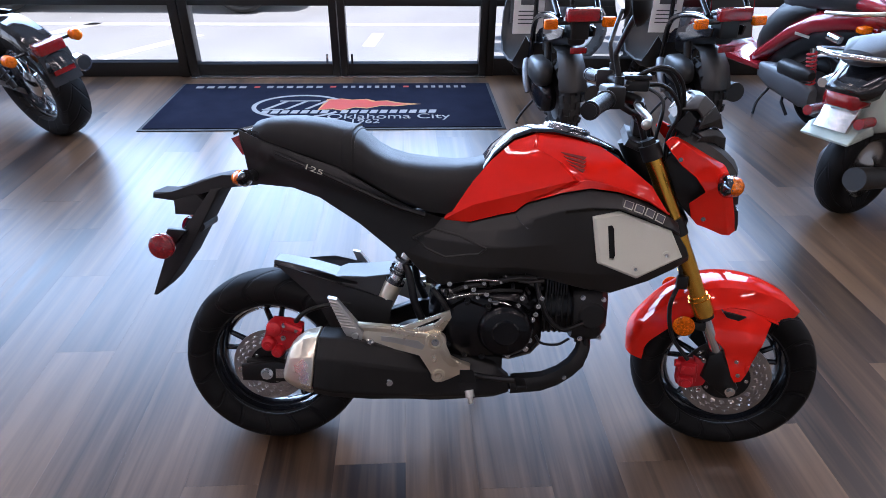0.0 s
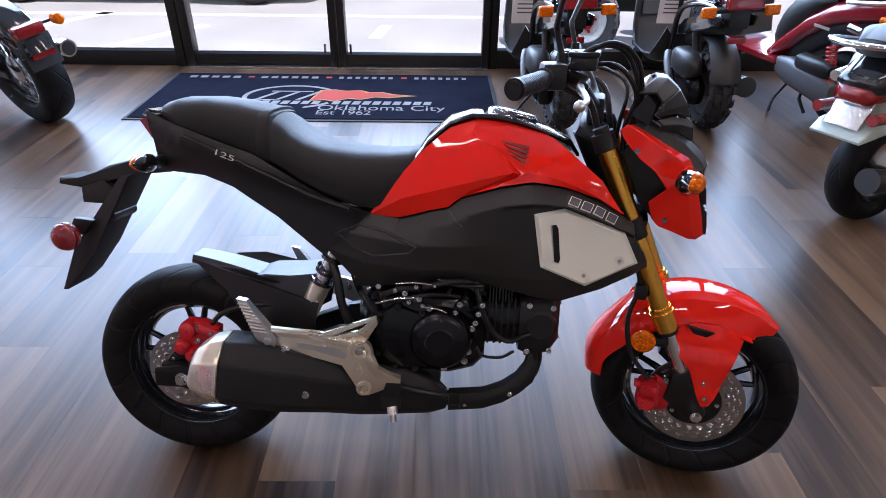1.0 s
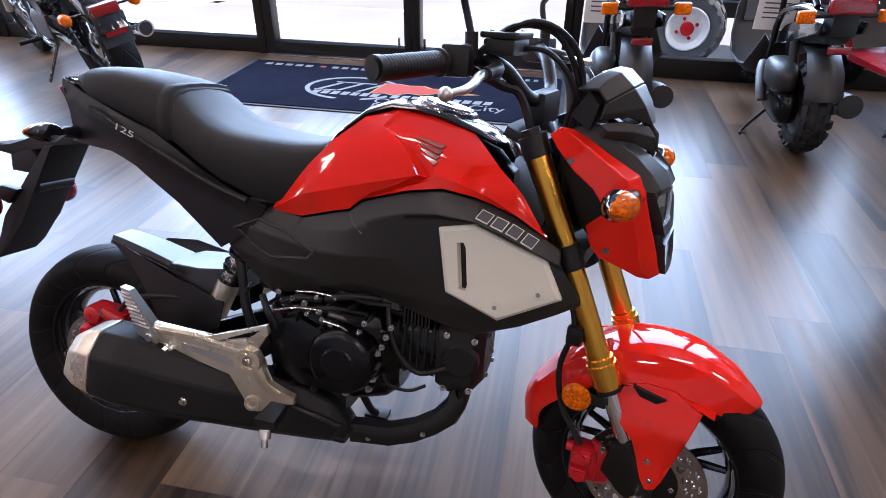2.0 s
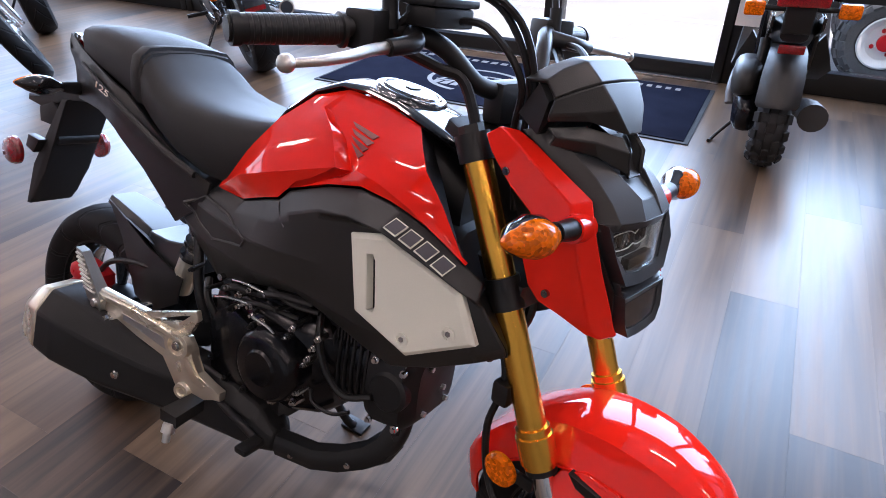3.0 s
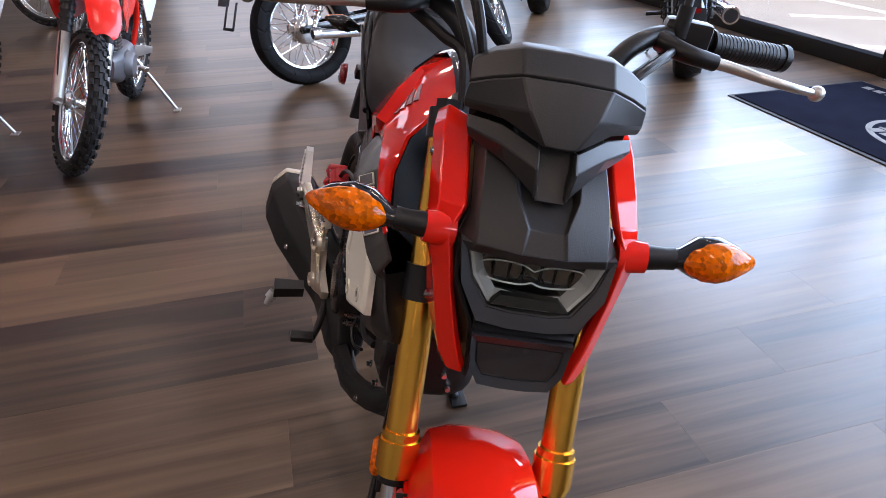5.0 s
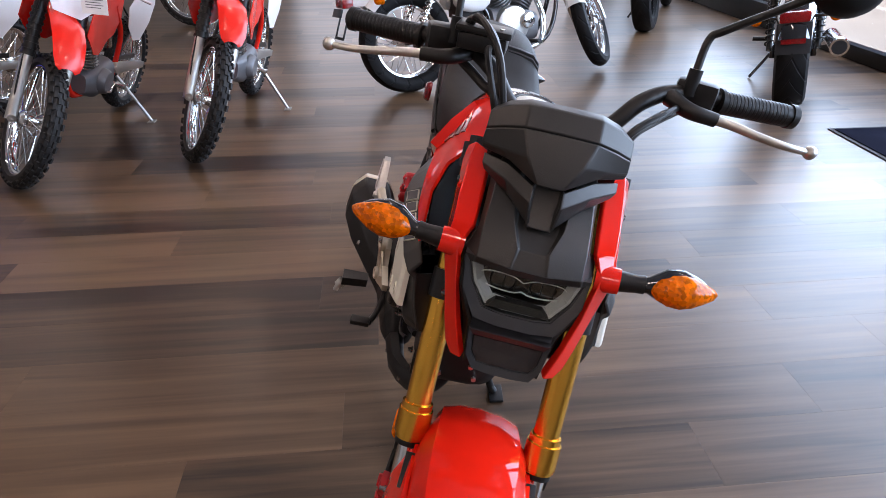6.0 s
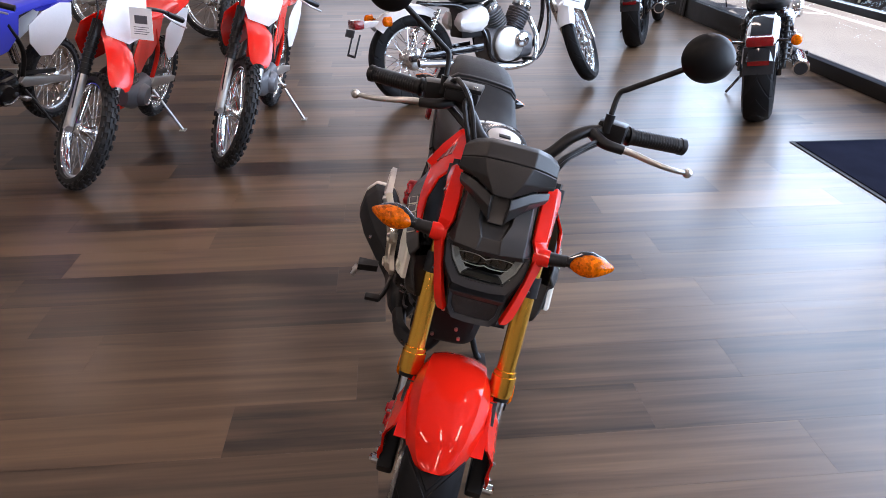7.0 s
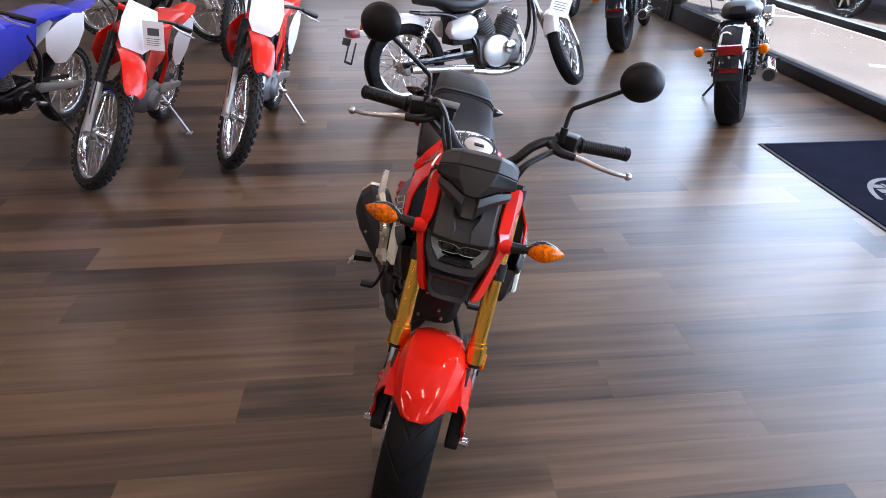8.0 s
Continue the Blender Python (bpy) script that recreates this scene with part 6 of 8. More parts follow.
muf = softened(bp("muffler", skin([eight(*r) for r in ((0.156, -0.216, 0.333, 0.116, 0.138, 0.10, 0.10), (0.20, -0.210, 0.325, 0.122, 0.144, 0.08, 0.10), (0.28, -0.186, 0.302, 0.116, 0.138, 0.04, 0.08), (0.36, -0.146, 0.272, 0.106, 0.128), (0.42, -0.110, 0.248, 0.098, 0.128), (0.44, -0.102, 0.246, 0.098, 0.132), (0.52, -0.092, 0.240, 0.096, 0.118), (0.580, -0.092, 0.230, 0.082, 0.090), (0.605, -0.092, 0.219, 0.064, 0.054), (0.618, -0.094, 0.216, 0.046, 0.042))]), SATIN, "matte black muffler with a silver end cap", smooth=20), 0.005, 12)
softened(bp("end_cap", skin([eight(*r) for r in ((0.1555, -0.216, 0.333, 0.118, 0.140, 0.10, 0.10), (0.120, -0.218, 0.336, 0.102, 0.122, 0.16, 0.10), (0.094, -0.220, 0.336, 0.078, 0.092, 0.24, 0.10), (0.086, -0.220, 0.335, 0.056, 0.068, 0.24, 0.10))]), SILVERP, "silver muffler end cap", parent=muf, smooth=34), 0.004, 12)
bp("outlet", rod((0.082, -0.220, 0.333), (0.10, -0.220, 0.333), 0.018, 20), BLACK, parent=muf)
bp("screw", hexbolt((0.322, -0.2215, 0.279), 0.008, 0.007), STEEL, parent=muf)
bp("belly_pan", skin([ring_section(0, z, w, h, 16, 4, x) for x, z, w, h in ((0.44, 0.275, 0.18, 0.05), (0.52, 0.262, 0.20, 0.07), (0.60, 0.268, 0.18, 0.06))]), BLACK, "black engine underside")

# --- footrests, pedals, stand ---
for s in (-1, 1):
    f = flip if s > 0 else (lambda b: b)
    def slanted(bm):
        """Sets a plate drawn about y = 0 into the hanger's plane, nearer to the frame at the front."""
        for v in bm.verts:
            v.co.y += -0.195 + 0.19 * max(0.0, v.co.x - 0.25)
        return f(bm)
    HANGER = [(0.226, 0.376), (0.246, 0.419), (0.334, 0.405), (0.422, 0.386), (0.444, 0.380), (0.456, 0.357), (0.452, 0.342), (0.464, 0.312), (0.516, 0.291), (0.515, 0.273), (0.486, 0.272), (0.468, 0.258), (0.444, 0.250), (0.427, 0.258), (0.412, 0.290), (0.394, 0.330), (0.334, 0.352), (0.286, 0.360), (0.255, 0.362)]
    hb = bp("footrest_hanger", slanted(join(
        prism(HANGER, -0.006, 0.010, 0.004),
        prism([(0.250, 0.415), (0.334, 0.402), (0.420, 0.384), (0.436, 0.372), (0.430, 0.366), (0.334, 0.391), (0.262, 0.402)], -0.012, -0.004, 0.003),
        prism([(0.436, 0.366), (0.450, 0.340), (0.466, 0.312), (0.492, 0.298), (0.482, 0.290), (0.462, 0.296), (0.444, 0.322), (0.430, 0.352)], -0.011, -0.004, 0.003),
        lathe([(0.0, -0.012), (0.010, -0.012), (0.012, -0.008), (0.016, -0.008), (0.018, -0.015), (0.025, -0.015), (0.027, -0.004)], 32, (0.429, 0, 0.362)),
        lathe([(0.0, -0.010), (0.006, -0.010), (0.007, -0.006), (0.010, -0.012), (0.015, -0.012), (0.018, -0.004)], 24, (0.437, 0, 0.270)))), SILVERP, "silver cast footrest hanger")
    bp("recess", slanted(prism([(0.300, 0.385), (0.388, 0.366), (0.404, 0.352), (0.398, 0.342), (0.334, 0.364), (0.302, 0.372)], -0.0068, -0.005)), ALU, "dull recessed web", parent=hb)
    bp("heel_guard", slanted(join(*[prism(q, -0.006, 0.004, 0.002) for q in ([(0.352, 0.404), (0.463, 0.438), (0.460, 0.428), (0.372, 0.399), (0.378, 0.388), (0.360, 0.388)], [(0.463, 0.438), (0.467, 0.420), (0.446, 0.386), (0.430, 0.388), (0.424, 0.404), (0.448, 0.420)], [(0.372, 0.394), (0.424, 0.406), (0.432, 0.388), (0.376, 0.386)])])), SILVERP, "silver heel guard with an opening", parent=hb)
    bp("pillion_peg", f(join(skin([[Vector(p) for p in ((0.180, -0.204, 0.482), (0.200, -0.204, 0.478), (0.200, -0.188, 0.478), (0.180, -0.188, 0.482))], [Vector(p) for p in ((0.216, -0.210, 0.402), (0.262, -0.210, 0.400), (0.262, -0.186, 0.400), (0.216, -0.186, 0.402))], [Vector(p) for p in ((0.232, -0.208, 0.374), (0.256, -0.208, 0.374), (0.256, -0.188, 0.374), (0.232, -0.188, 0.374))]]), lathe([(0.0, -0.214), (0.007, -0.214), (0.010, -0.208)], 16, (0.243, 0, 0.392)))), ALU, "folded ribbed aluminium pillion peg", parent=hb)
    for k in range(9):
        u = 0.06 + 0.10 * k
        bp("tread", f(rod((0.182 + 0.034 * u, -0.2055 - 0.006 * u, 0.478 - 0.074 * u), (0.199 + 0.054 * u, -0.2055 - 0.006 * u, 0.474 - 0.074 * u), 0.0026, 6)), ALU, parent=hb)
    bp("hanger_bolt", f(join(hexbolt((0.274, -0.204, 0.368), 0.010, 0.010), rod((0.274, -0.204, 0.368), (0.274, -0.12, 0.368), 0.012, 18))), CHROME, parent=hb)
    bp("pivot_bolt", f(hexbolt((0.429, -0.174, 0.362), 0.0085, 0.006)), STEEL, parent=hb)
    peg = bp("footrest", f(join(skin([[Vector((0.505 + dx, -0.188, 0.288 + dz)) for dx, dz in ((-0.016, 0.010), (0.016, 0.010), (0.016, -0.010), (-0.016, -0.010))], [Vector((0.507 + dx, -0.248, 0.284 + dz)) for dx, dz in ((-0.020, 0.011), (0.020, 0.011), (0.020, -0.010), (-0.020, -0.010))]]))), BLACK, "rubber-topped footrest")
    bp("peg_tip", f(join(rod((0.510, -0.246, 0.276), (0.513, -0.254, 0.262), 0.011, 12), rod((0.513, -0.254, 0.264), (0.515, -0.258, 0.248), 0.0065, 10))), ALU, "bare metal footrest tip", parent=peg)
bp("brake_pedal", join(tube([(0.45, -0.13, 0.285), (0.52, -0.14, 0.262), (0.59, -0.155, 0.258), (0.635, -0.17, 0.262)], 0.0075, 10), box(0.624, 0.650, -0.212, -0.168, 0.258, 0.270, 0.004)), BLACK, "black brake pedal with a ribbed pad")
bp("gear_lever", join(tube([(0.50, 0.135, 0.285), (0.58, 0.15, 0.262), (0.64, 0.165, 0.268)], 0.0065, 10), rod((0.64, 0.160, 0.268), (0.64, 0.215, 0.268), 0.010, 14)), BLACK, "black gear lever")
st = bp("side_stand", tube([(0.50, 0.10, 0.27), (0.53, 0.135, 0.19), (0.555, 0.185, 0.09), (0.565, 0.205, 0.066)], 0.010, 12), BLACK, "black side stand, folded out")
bp("foot", moved(box(-0.03, 0.03, -0.018, 0.018, -0.004, 0.004, 0.002), Matrix.Translation((0.568, 0.21, 0.064)) @ Matrix.Rotation(radians(15.84), 4, "X")), BLACK, parent=st)

# ---- the other machines in the shop ----
VBLUE = material("blue_plastic", (0.03, 0.04, 0.42), 0.35, vary=0.06, bump=0.0)
VWHITE = material("white_plastic_body", (0.82, 0.82, 0.82), 0.35, vary=0.04, bump=0.0)
VRED = material("red_plastic", (0.74, 0.015, 0.005), 0.24, vary=0.05, bump=0.0)
MAROON = material("dark_red_paint", (0.25, 0.008, 0.014), 0.22, vary=0.05, bump=0.0, coat=0.8)
MINT = material("pale_mint_paint", (0.40, 0.47, 0.42), 0.25, vary=0.03, bump=0.0, coat=0.8)
PEARL = material("pearl_white_paint", (0.70, 0.70, 0.69), 0.22, vary=0.03, bump=0.0, coat=0.8)
RUBSEAT = material("seat_leatherette", (0.016, 0.016, 0.017), 0.45, fine=500, bump=0.15)
CASTG = material("grey_cast_case", (0.16, 0.16, 0.165), 0.5, metal=0.6, vary=0.12, fine=200, bump=0.2)

SPOKE = {}


def road_tyre(R, w, rim):
    h = w / 2
    return lathe([(rim, -h * 0.6), (rim + 0.012, -h * 0.85), (R - 0.05, -h), (R - 0.02, -h * 0.85), (R - 0.004, -h * 0.4), (R, 0), (R - 0.004, h * 0.4), (R - 0.02, h * 0.85), (R - 0.05, h), (rim + 0.012, h * 0.85), (rim, h * 0.6)], 48)


def knob_tyre(R, w, rim, rows=5, n=72, k=0.0075):
    bm = road_tyre(R - k, w * 0.86, rim)
    for i in range(n):
        a = 2 * math.pi * i / n
        for j in range(rows):
            v = (j - (rows - 1) / 2) / ((rows - 1) / 2)
            off = (i + j) % 2 * math.pi / n
            tilt = v * 0.75
            m = Matrix.Rotation(-(a + off), 4, "Y") @ Matrix.Translation(((R - k * 1.2) - abs(v) ** 2 * w * 0.17, v * w * 0.37, 0)) @ Matrix.Rotation(tilt, 4, "Z")
            bmesh.ops.create_cube(bm, size=1.0, matrix=m @ Matrix.Diagonal((k * 2.2, w * 0.17, 2 * math.pi * R / n * 0.52, 1)))
    return bm


def spoke_wheel(owner, name, at, R, w, rim, hub_r=0.045, n=18, knobs=False, rim_mat=None, steer=None, label="wire-spoked wheel with a black tyre"):
    m = (steer or Matrix()) @ Matrix.Translation(at)
    wh = part(name, knob_tyre(R, w, rim) if knobs else road_tyre(R, w, rim), KNOB if knobs else TYRE, owner, label, m)
    rw = w * 0.30
    part("rim", lathe([(rim + 0.008, -rw), (rim + 0.008, -rw + 0.006), (rim - 0.012, -rw + 0.012), (rim - 0.016, 0), (rim - 0.012, rw - 0.012), (rim + 0.008, rw - 0.006), (rim + 0.008, rw), (rim, rw), (rim - 0.008, 0), (rim, -rw)], 48, closed=True), rim_mat or CHROME, wh, "bright metal rim")
    part("hub", lathe([(0.0, -0.06), (hub_r * 0.6, -0.06), (hub_r, -0.045), (hub_r, -0.035), (hub_r * 0.6, -0.02), (hub_r * 0.6, 0.02), (hub_r, 0.035), (hub_r, 0.045), (hub_r * 0.6, 0.06), (0, 0.06)], 24), STEEL, wh)
    key = (round(R, 3), round(rim, 3), hub_r)
    for k in range(n):
        for s in (-1, 1):
            q = (key, s)
            if q not in SPOKE:
                SPOKE[q] = finish("spoke", rod((hub_r * 0.95, 0.035 * s, 0), ((rim - 0.012) * math.cos(0.42), 0.004 * s, (rim - 0.012) * math.sin(0.42)), 0.0024, 5), CHROME)
            sp_ = new("spoke", SPOKE[q])
            sp_.parent = wh
            sp_.matrix_local = Matrix.Rotation(2 * math.pi * (k + 0.5 * (s > 0)) / n, 4, "Y") @ (Matrix() if k % 2 else Matrix.Diagonal((1, 1, -1, 1)))
    return wh


def arc_fender(cx, cz, r, w, a0, a1, n=12, side=0.35, thick=0.004, tip=1.0):
    rows = []
    for k in range(n + 1):
        a = radians(a0 + (a1 - a0) * k / n)
        ww = w * (1 if tip == 1 else 1 - (1 - tip) * max(0, k / n - 0.7) / 0.3)
        row = []
        for v in (-1, -0.85, -0.5, 0, 0.5, 0.85, 1):
            rr = r - w * side * abs(v) ** 3
            row.append(Vector((cx + rr * math.cos(a), ww / 2 * math.copysign(abs(v) ** 0.7, v) if v else 0.0, cz + rr * math.sin(a))))
        rows.append(row)
    return sheet(rows, thick, 1)


def ball_light(centre, r, front, mat):
    bm = bmesh.new()
    bmesh.ops.create_uvsphere(bm, u_segments=14, v_segments=10, radius=r, matrix=Matrix.Translation(centre) @ Matrix.Diagonal((0.7, 1, 1, 1)))
    return bm


def stands(m, lean):
    return m @ Matrix.Rotation(radians(-lean), 4, "X")


def cruiser(place, lean, label, body, accent, base=1.48, fat=0.15, rear_R=0.315, front_R=0.325, spoked=True, plate=True, group="cruiser motorcycles", steer=0.0):
    c = thing("cruiser_motorcycle", stands(place, lean), label, "motorcycle", group)
    axis, hx = Vector((-0.5, 0, 0.87)).normalized(), base - 0.28
    S = Matrix.Translation((hx, 0, 0.88)) @ Matrix.Rotation(radians(steer), 4, axis) @ Matrix.Translation((-hx, 0, -0.88))
    TURNS = ("front_mudguard", "fork_leg", "grip", "lever", "handlebar", "headlight")
    P = lambda n, b, mt, lb="", sm=38, par=None: part(n, b, mt, par or c, lb, S if n in TURNS else None, sm)
    rim = 0.20 if fat > 0.14 else 0.215
    spoke_wheel(c, "rear_wheel", (0, 0, rear_R), rear_R, fat, rim, 0.075, 18, rim_mat=CHROME if spoked else GLOSS)
    spoke_wheel(c, "front_wheel", (base, 0, front_R), front_R, 0.10, 0.235, 0.05, 18, rim_mat=CHROME if spoked else GLOSS, steer=S)
    P("rear_mudguard", arc_fender(0.0, rear_R, rear_R + 0.045, fat + (0.05 if spoked else 0.02), 140 if spoked else 158, 55, 14), body, "deep painted rear mudguard")
    P("front_mudguard", arc_fender(base, front_R, front_R + 0.03, 0.13, 160, 55, 10), body)
    P("fuel_tank", skin([ring_section(0, z, w, h, 20, 2.4, x) for x, z, w, h in ((0.66, 0.72, 0.10, 0.07), (0.74, 0.755, 0.22, 0.16), (0.88, 0.785, 0.27, 0.19), (1.02, 0.80, 0.25, 0.18), (1.12, 0.80, 0.14, 0.10))]), body, "teardrop fuel tank")
    for s in (-1, 1):
        P("tank_stripe", tube([(0.72, 0.115 * s, 0.765), (0.86, 0.141 * s, 0.795), (1.00, 0.130 * s, 0.812), (1.09, 0.092 * s, 0.812)], (0.016, 0.008), 8, 4), accent, "coloured stripe along the tank")
    st = P("seat", skin([ring_section(0, z, w, h, 18, 3, x) for x, z, w, h in ((0.10, 0.745, 0.10, 0.05), (0.16, 0.75, 0.20, 0.09), (0.28, 0.735, 0.22, 0.10), (0.36, 0.70, 0.26, 0.11), (0.50, 0.69, 0.27, 0.10), (0.62, 0.71, 0.20, 0.09), (0.68, 0.72, 0.10, 0.05))]), RUBSEAT, "low black leatherette seat")
    e = P("engine", skin([ring_section(0, z, w, h, 18, 3.2, x) for x, z, w, h in ((0.52, 0.36, 0.14, 0.12), (0.56, 0.36, 0.24, 0.22), (0.76, 0.35, 0.26, 0.24), (0.90, 0.34, 0.22, 0.18), (0.94, 0.34, 0.10, 0.10))]), CASTG, "V-twin engine with bright covers")
    P("side_cover", lathe([(0, -0.158), (0.095, -0.158), (0.115, -0.148), (0.122, -0.11)], 36, (0.69, 0, 0.36)), ALU if spoked else GLOSS, "round engine cover", par=e)
    P("side_cover", lathe([(0, -0.178), (0.042, -0.178), (0.050, -0.172), (0.052, -0.12)], 28, (0.785, 0, 0.385)), CHROME, par=e)
    for a, x0 in ((28, 0.80), (-28, 0.68)):
        m = Matrix.Translation((x0, 0, 0.46)) @ Matrix.Rotation(radians(a), 4, "Y")
        P("cylinder", moved(lathe([(0.055, 0), (0.055, 0.14), (0.06, 0.15), (0.06, 0.19), (0.0, 0.20)], 24, axis="Z"), m), CASTG if spoked else ENGINE, par=e)
        for k in range(7):
            P("cooling_fin", moved(lathe([(0.05, 0.012 + 0.018 * k), (0.082, 0.012 + 0.018 * k), (0.082, 0.017 + 0.018 * k), (0.05, 0.017 + 0.018 * k)], 24, axis="Z", closed=True), m), CASTG if spoked else ENGINE, par=e)
        P("rocker_cover", moved(lathe([(0.07, 0.15), (0.072, 0.17), (0.05, 0.20), (0, 0.205)], 24, axis="Z"), m), CHROME, par=e)
    if not spoked:
        P("air_cleaner", lathe([(0, -0.20), (0.06, -0.20), (0.075, -0.185), (0.078, -0.13)], 28, (0.74, 0, 0.60)), CHROME)
    for dz, x1 in ((0.0, -0.02),) if spoked else ((0.05, -0.10),):
        # solid dark disc, its colour standing in for shade inside the pipe
        P("exhaust_bore", rod((x1 - 0.011, -0.20 - 0.5 * dz, 0.30 + dz), (x1 + 0.02, -0.20 - 0.5 * dz, 0.30 + dz), 0.024 if spoked else 0.038, 20), RUBBERM, "dark disc for the shade inside the exhaust")
        P("exhaust_pipe", join(tube([(0.90 - dz, -0.07, 0.52), (0.95 - dz, -0.09, 0.38), (0.90 - dz, -0.13, 0.24), (0.70, -0.17, 0.205 + dz * 0.5), (0.48, -0.19, 0.24 + dz), (0.30, -0.20, 0.265 + dz)], 0.020, 12), rod((0.45, -0.20, 0.265 + dz), (x1, -0.20 - 0.5 * dz, 0.30 + dz), 0.028 if spoked else 0.044, 20), rod((x1 + 0.04, -0.20 - 0.5 * dz, 0.30 + dz), (x1 - 0.01, -0.20 - 0.5 * dz, 0.30 + dz), 0.032 if spoked else 0.048, 20)), CHROME, "chrome exhaust pipe")
    for s in (-1, 1):
        sh = P("rear_shock", rod((0.02, 0.125 * s, 0.33), (0.17, 0.125 * s, 0.62), 0.016, 14), CHROME if spoked else BLACK, "sprung shock absorber")
        d0, d1 = Vector((0.03, 0.125 * s, 0.36)), Vector((0.155, 0.125 * s, 0.60))
        P("spring", tube([d0.lerp(d1, k / 70) + 0.026 * Vector((math.cos(k * 0.7) * 0.9, math.sin(k * 0.7), -math.cos(k * 0.7) * 0.45)) for k in range(71)], 0.005, 6, 1), CHROME if spoked else BLACK, par=sh)
        P("swingarm", prism([(-0.05, 0.30), (0.50, 0.33), (0.50, 0.38), (-0.05, 0.34)], 0.105 * s - 0.015, 0.105 * s + 0.015, 0.006), GLOSS)
        fk = P("fork_leg", join(rod((base + 0.02, 0.085 * s, front_R), (base - 0.15, 0.085 * s, front_R + 0.32), 0.027, 18), rod((base - 0.15, 0.085 * s, front_R + 0.32), (base - 0.30, 0.085 * s, 0.93), 0.020, 18)), CHROME, "chrome fork leg")
        iz = 0.575 if spoked else 0.545
        P("indicator_stalk", rod((-0.20, 0.03 * s, iz), (-0.20, 0.175 * s, iz), 0.008, 10), GLOSS)
        P("rear_indicator", join(rod((-0.235, 0.19 * s, iz), (-0.20, 0.19 * s, iz), 0.030, 18), ball_light((-0.235, 0.19 * s, iz), 0.030, 0, AMBER)), AMBER, "round amber indicator")
        P("grip", rod((base - 0.55, 0.38 * s, 0.98), (base - 0.48, 0.27 * s, 0.99), 0.017, 14), BLACK)
        P("lever", tube([(base - 0.44, 0.26 * s, 0.98), (base - 0.44, 0.33 * s, 0.97), (base - 0.49, 0.41 * s, 0.97)], 0.006, 8), ALU)
        P("footpeg", rod((0.82, 0.12 * s, 0.25), (0.82, 0.26 * s, 0.26), 0.014, 12), BLACK)
    P("handlebar", tube([(base - 0.55, -0.38, 0.98), (base - 0.46, -0.24, 0.995), (base - 0.38, -0.12, 0.99), (base - 0.33, 0, 0.95), (base - 0.38, 0.12, 0.99), (base - 0.46, 0.24, 0.995), (base - 0.55, 0.38, 0.98)], 0.0125, 10), CHROME)
    hl = P("headlight", lathe([(0, -0.10), (0.05, -0.09), (0.085, -0.04), (0.095, 0.02), (0.09, 0.03)], 28, (base - 0.16, 0, 0.82), "X"), GLOSS)
    P("lens", lathe([(0, 0.035), (0.06, 0.032), (0.09, 0.022)], 28, (base - 0.16, 0, 0.82), "X"), CLEARL, par=hl)
    tx = -0.10 if spoked else 0.0
    P("tail_light", join(box(tx - 0.31, tx - 0.24, -0.075, 0.075, 0.530, 0.590, 0.014)), REDLENS, "red tail light on the rear mudguard")
    if plate:
        if spoked:
            P("plate_bracket", join(*[prism([(tx - 0.335, z0), (tx - 0.325, z0), (tx - 0.325 + 0.37 * (z1 - z0), z1), (tx - 0.335 + 0.37 * (z1 - z0), z1)], y0, y1, 0.002) for z0, z1, y0, y1 in ((0.36, 0.50, -0.085, -0.072), (0.36, 0.50, 0.072, 0.085), (0.36, 0.375, -0.085, 0.085), (0.485, 0.53, -0.085, 0.085))]), BLACK, "empty black number-plate bracket")
            P("light_bracket", box(tx - 0.25, tx - 0.12, -0.05, 0.05, 0.535, 0.575, 0.010), body)
        else:
            P("plate_bracket", prism([(-0.315, 0.37), (-0.305, 0.37), (-0.285, 0.53), (-0.295, 0.53)], -0.085, 0.085, 0.003), RUBBERM, "empty black number-plate bracket")
            P("rear_reflector", box(-0.328, -0.312, -0.06, 0.06, 0.425, 0.465, 0.005), REDLENS, "red reflector bar")
    P("side_stand", tube([(0.60, 0.10, 0.24), (0.58, 0.19, 0.13), (0.56, 0.255, 0.255 * math.tan(radians(lean)) + 0.008)], 0.010, 10), GLOSS, "black side stand, folded out")
    for s in (-1, 1):
        P("side_case", skin([ring_section(0.105 * s, z, 0.11, h, 16, 3.2, x) for x, z, h in ((0.31, 0.525, 0.05), (0.33, 0.53, 0.12), (0.40, 0.535, 0.16), (0.48, 0.545, 0.17), (0.515, 0.55, 0.12), (0.525, 0.55, 0.05))]), body if spoked else GLOSS, "rounded side cover")
        P("frame_rail", tube([(0.10, 0.09 * s, 0.66), (0.36, 0.10 * s, 0.62), (0.52, 0.10 * s, 0.44), (0.60, 0.10 * s, 0.24), (0.95, 0.09 * s, 0.24), (1.08, 0.05 * s, 0.50), (base - 0.34, 0.0, 0.84)], 0.016, 10, 5), GLOSS, "black frame tube")
    P("battery_box", box(0.34, 0.52, -0.10, 0.10, 0.42, 0.64, 0.02), BLACK)
    return c


def price_tag(m, w, h, parent=None):
    t = thing("price_tag", m, "white printed price sheet hung on a machine", "price tag", "price tags")
    part("sheet", box(-w / 2, w / 2, -0.0008, 0.0008, -h / 2, h / 2), PAPER, t, smooth=0)
    part("photo_block", box(-w * 0.28, w * 0.28, -0.0016, -0.0009, h * 0.0, h * 0.26), INK, t, "printed picture block", smooth=0)
    for k in range(4):
        part("print_line", box(-w * 0.34, w * (0.34 - 0.1 * (k % 2)), -0.0016, -0.0009, -h * (0.12 + 0.07 * k), -h * (0.10 + 0.07 * k)), INK, t, smooth=0)
    return t


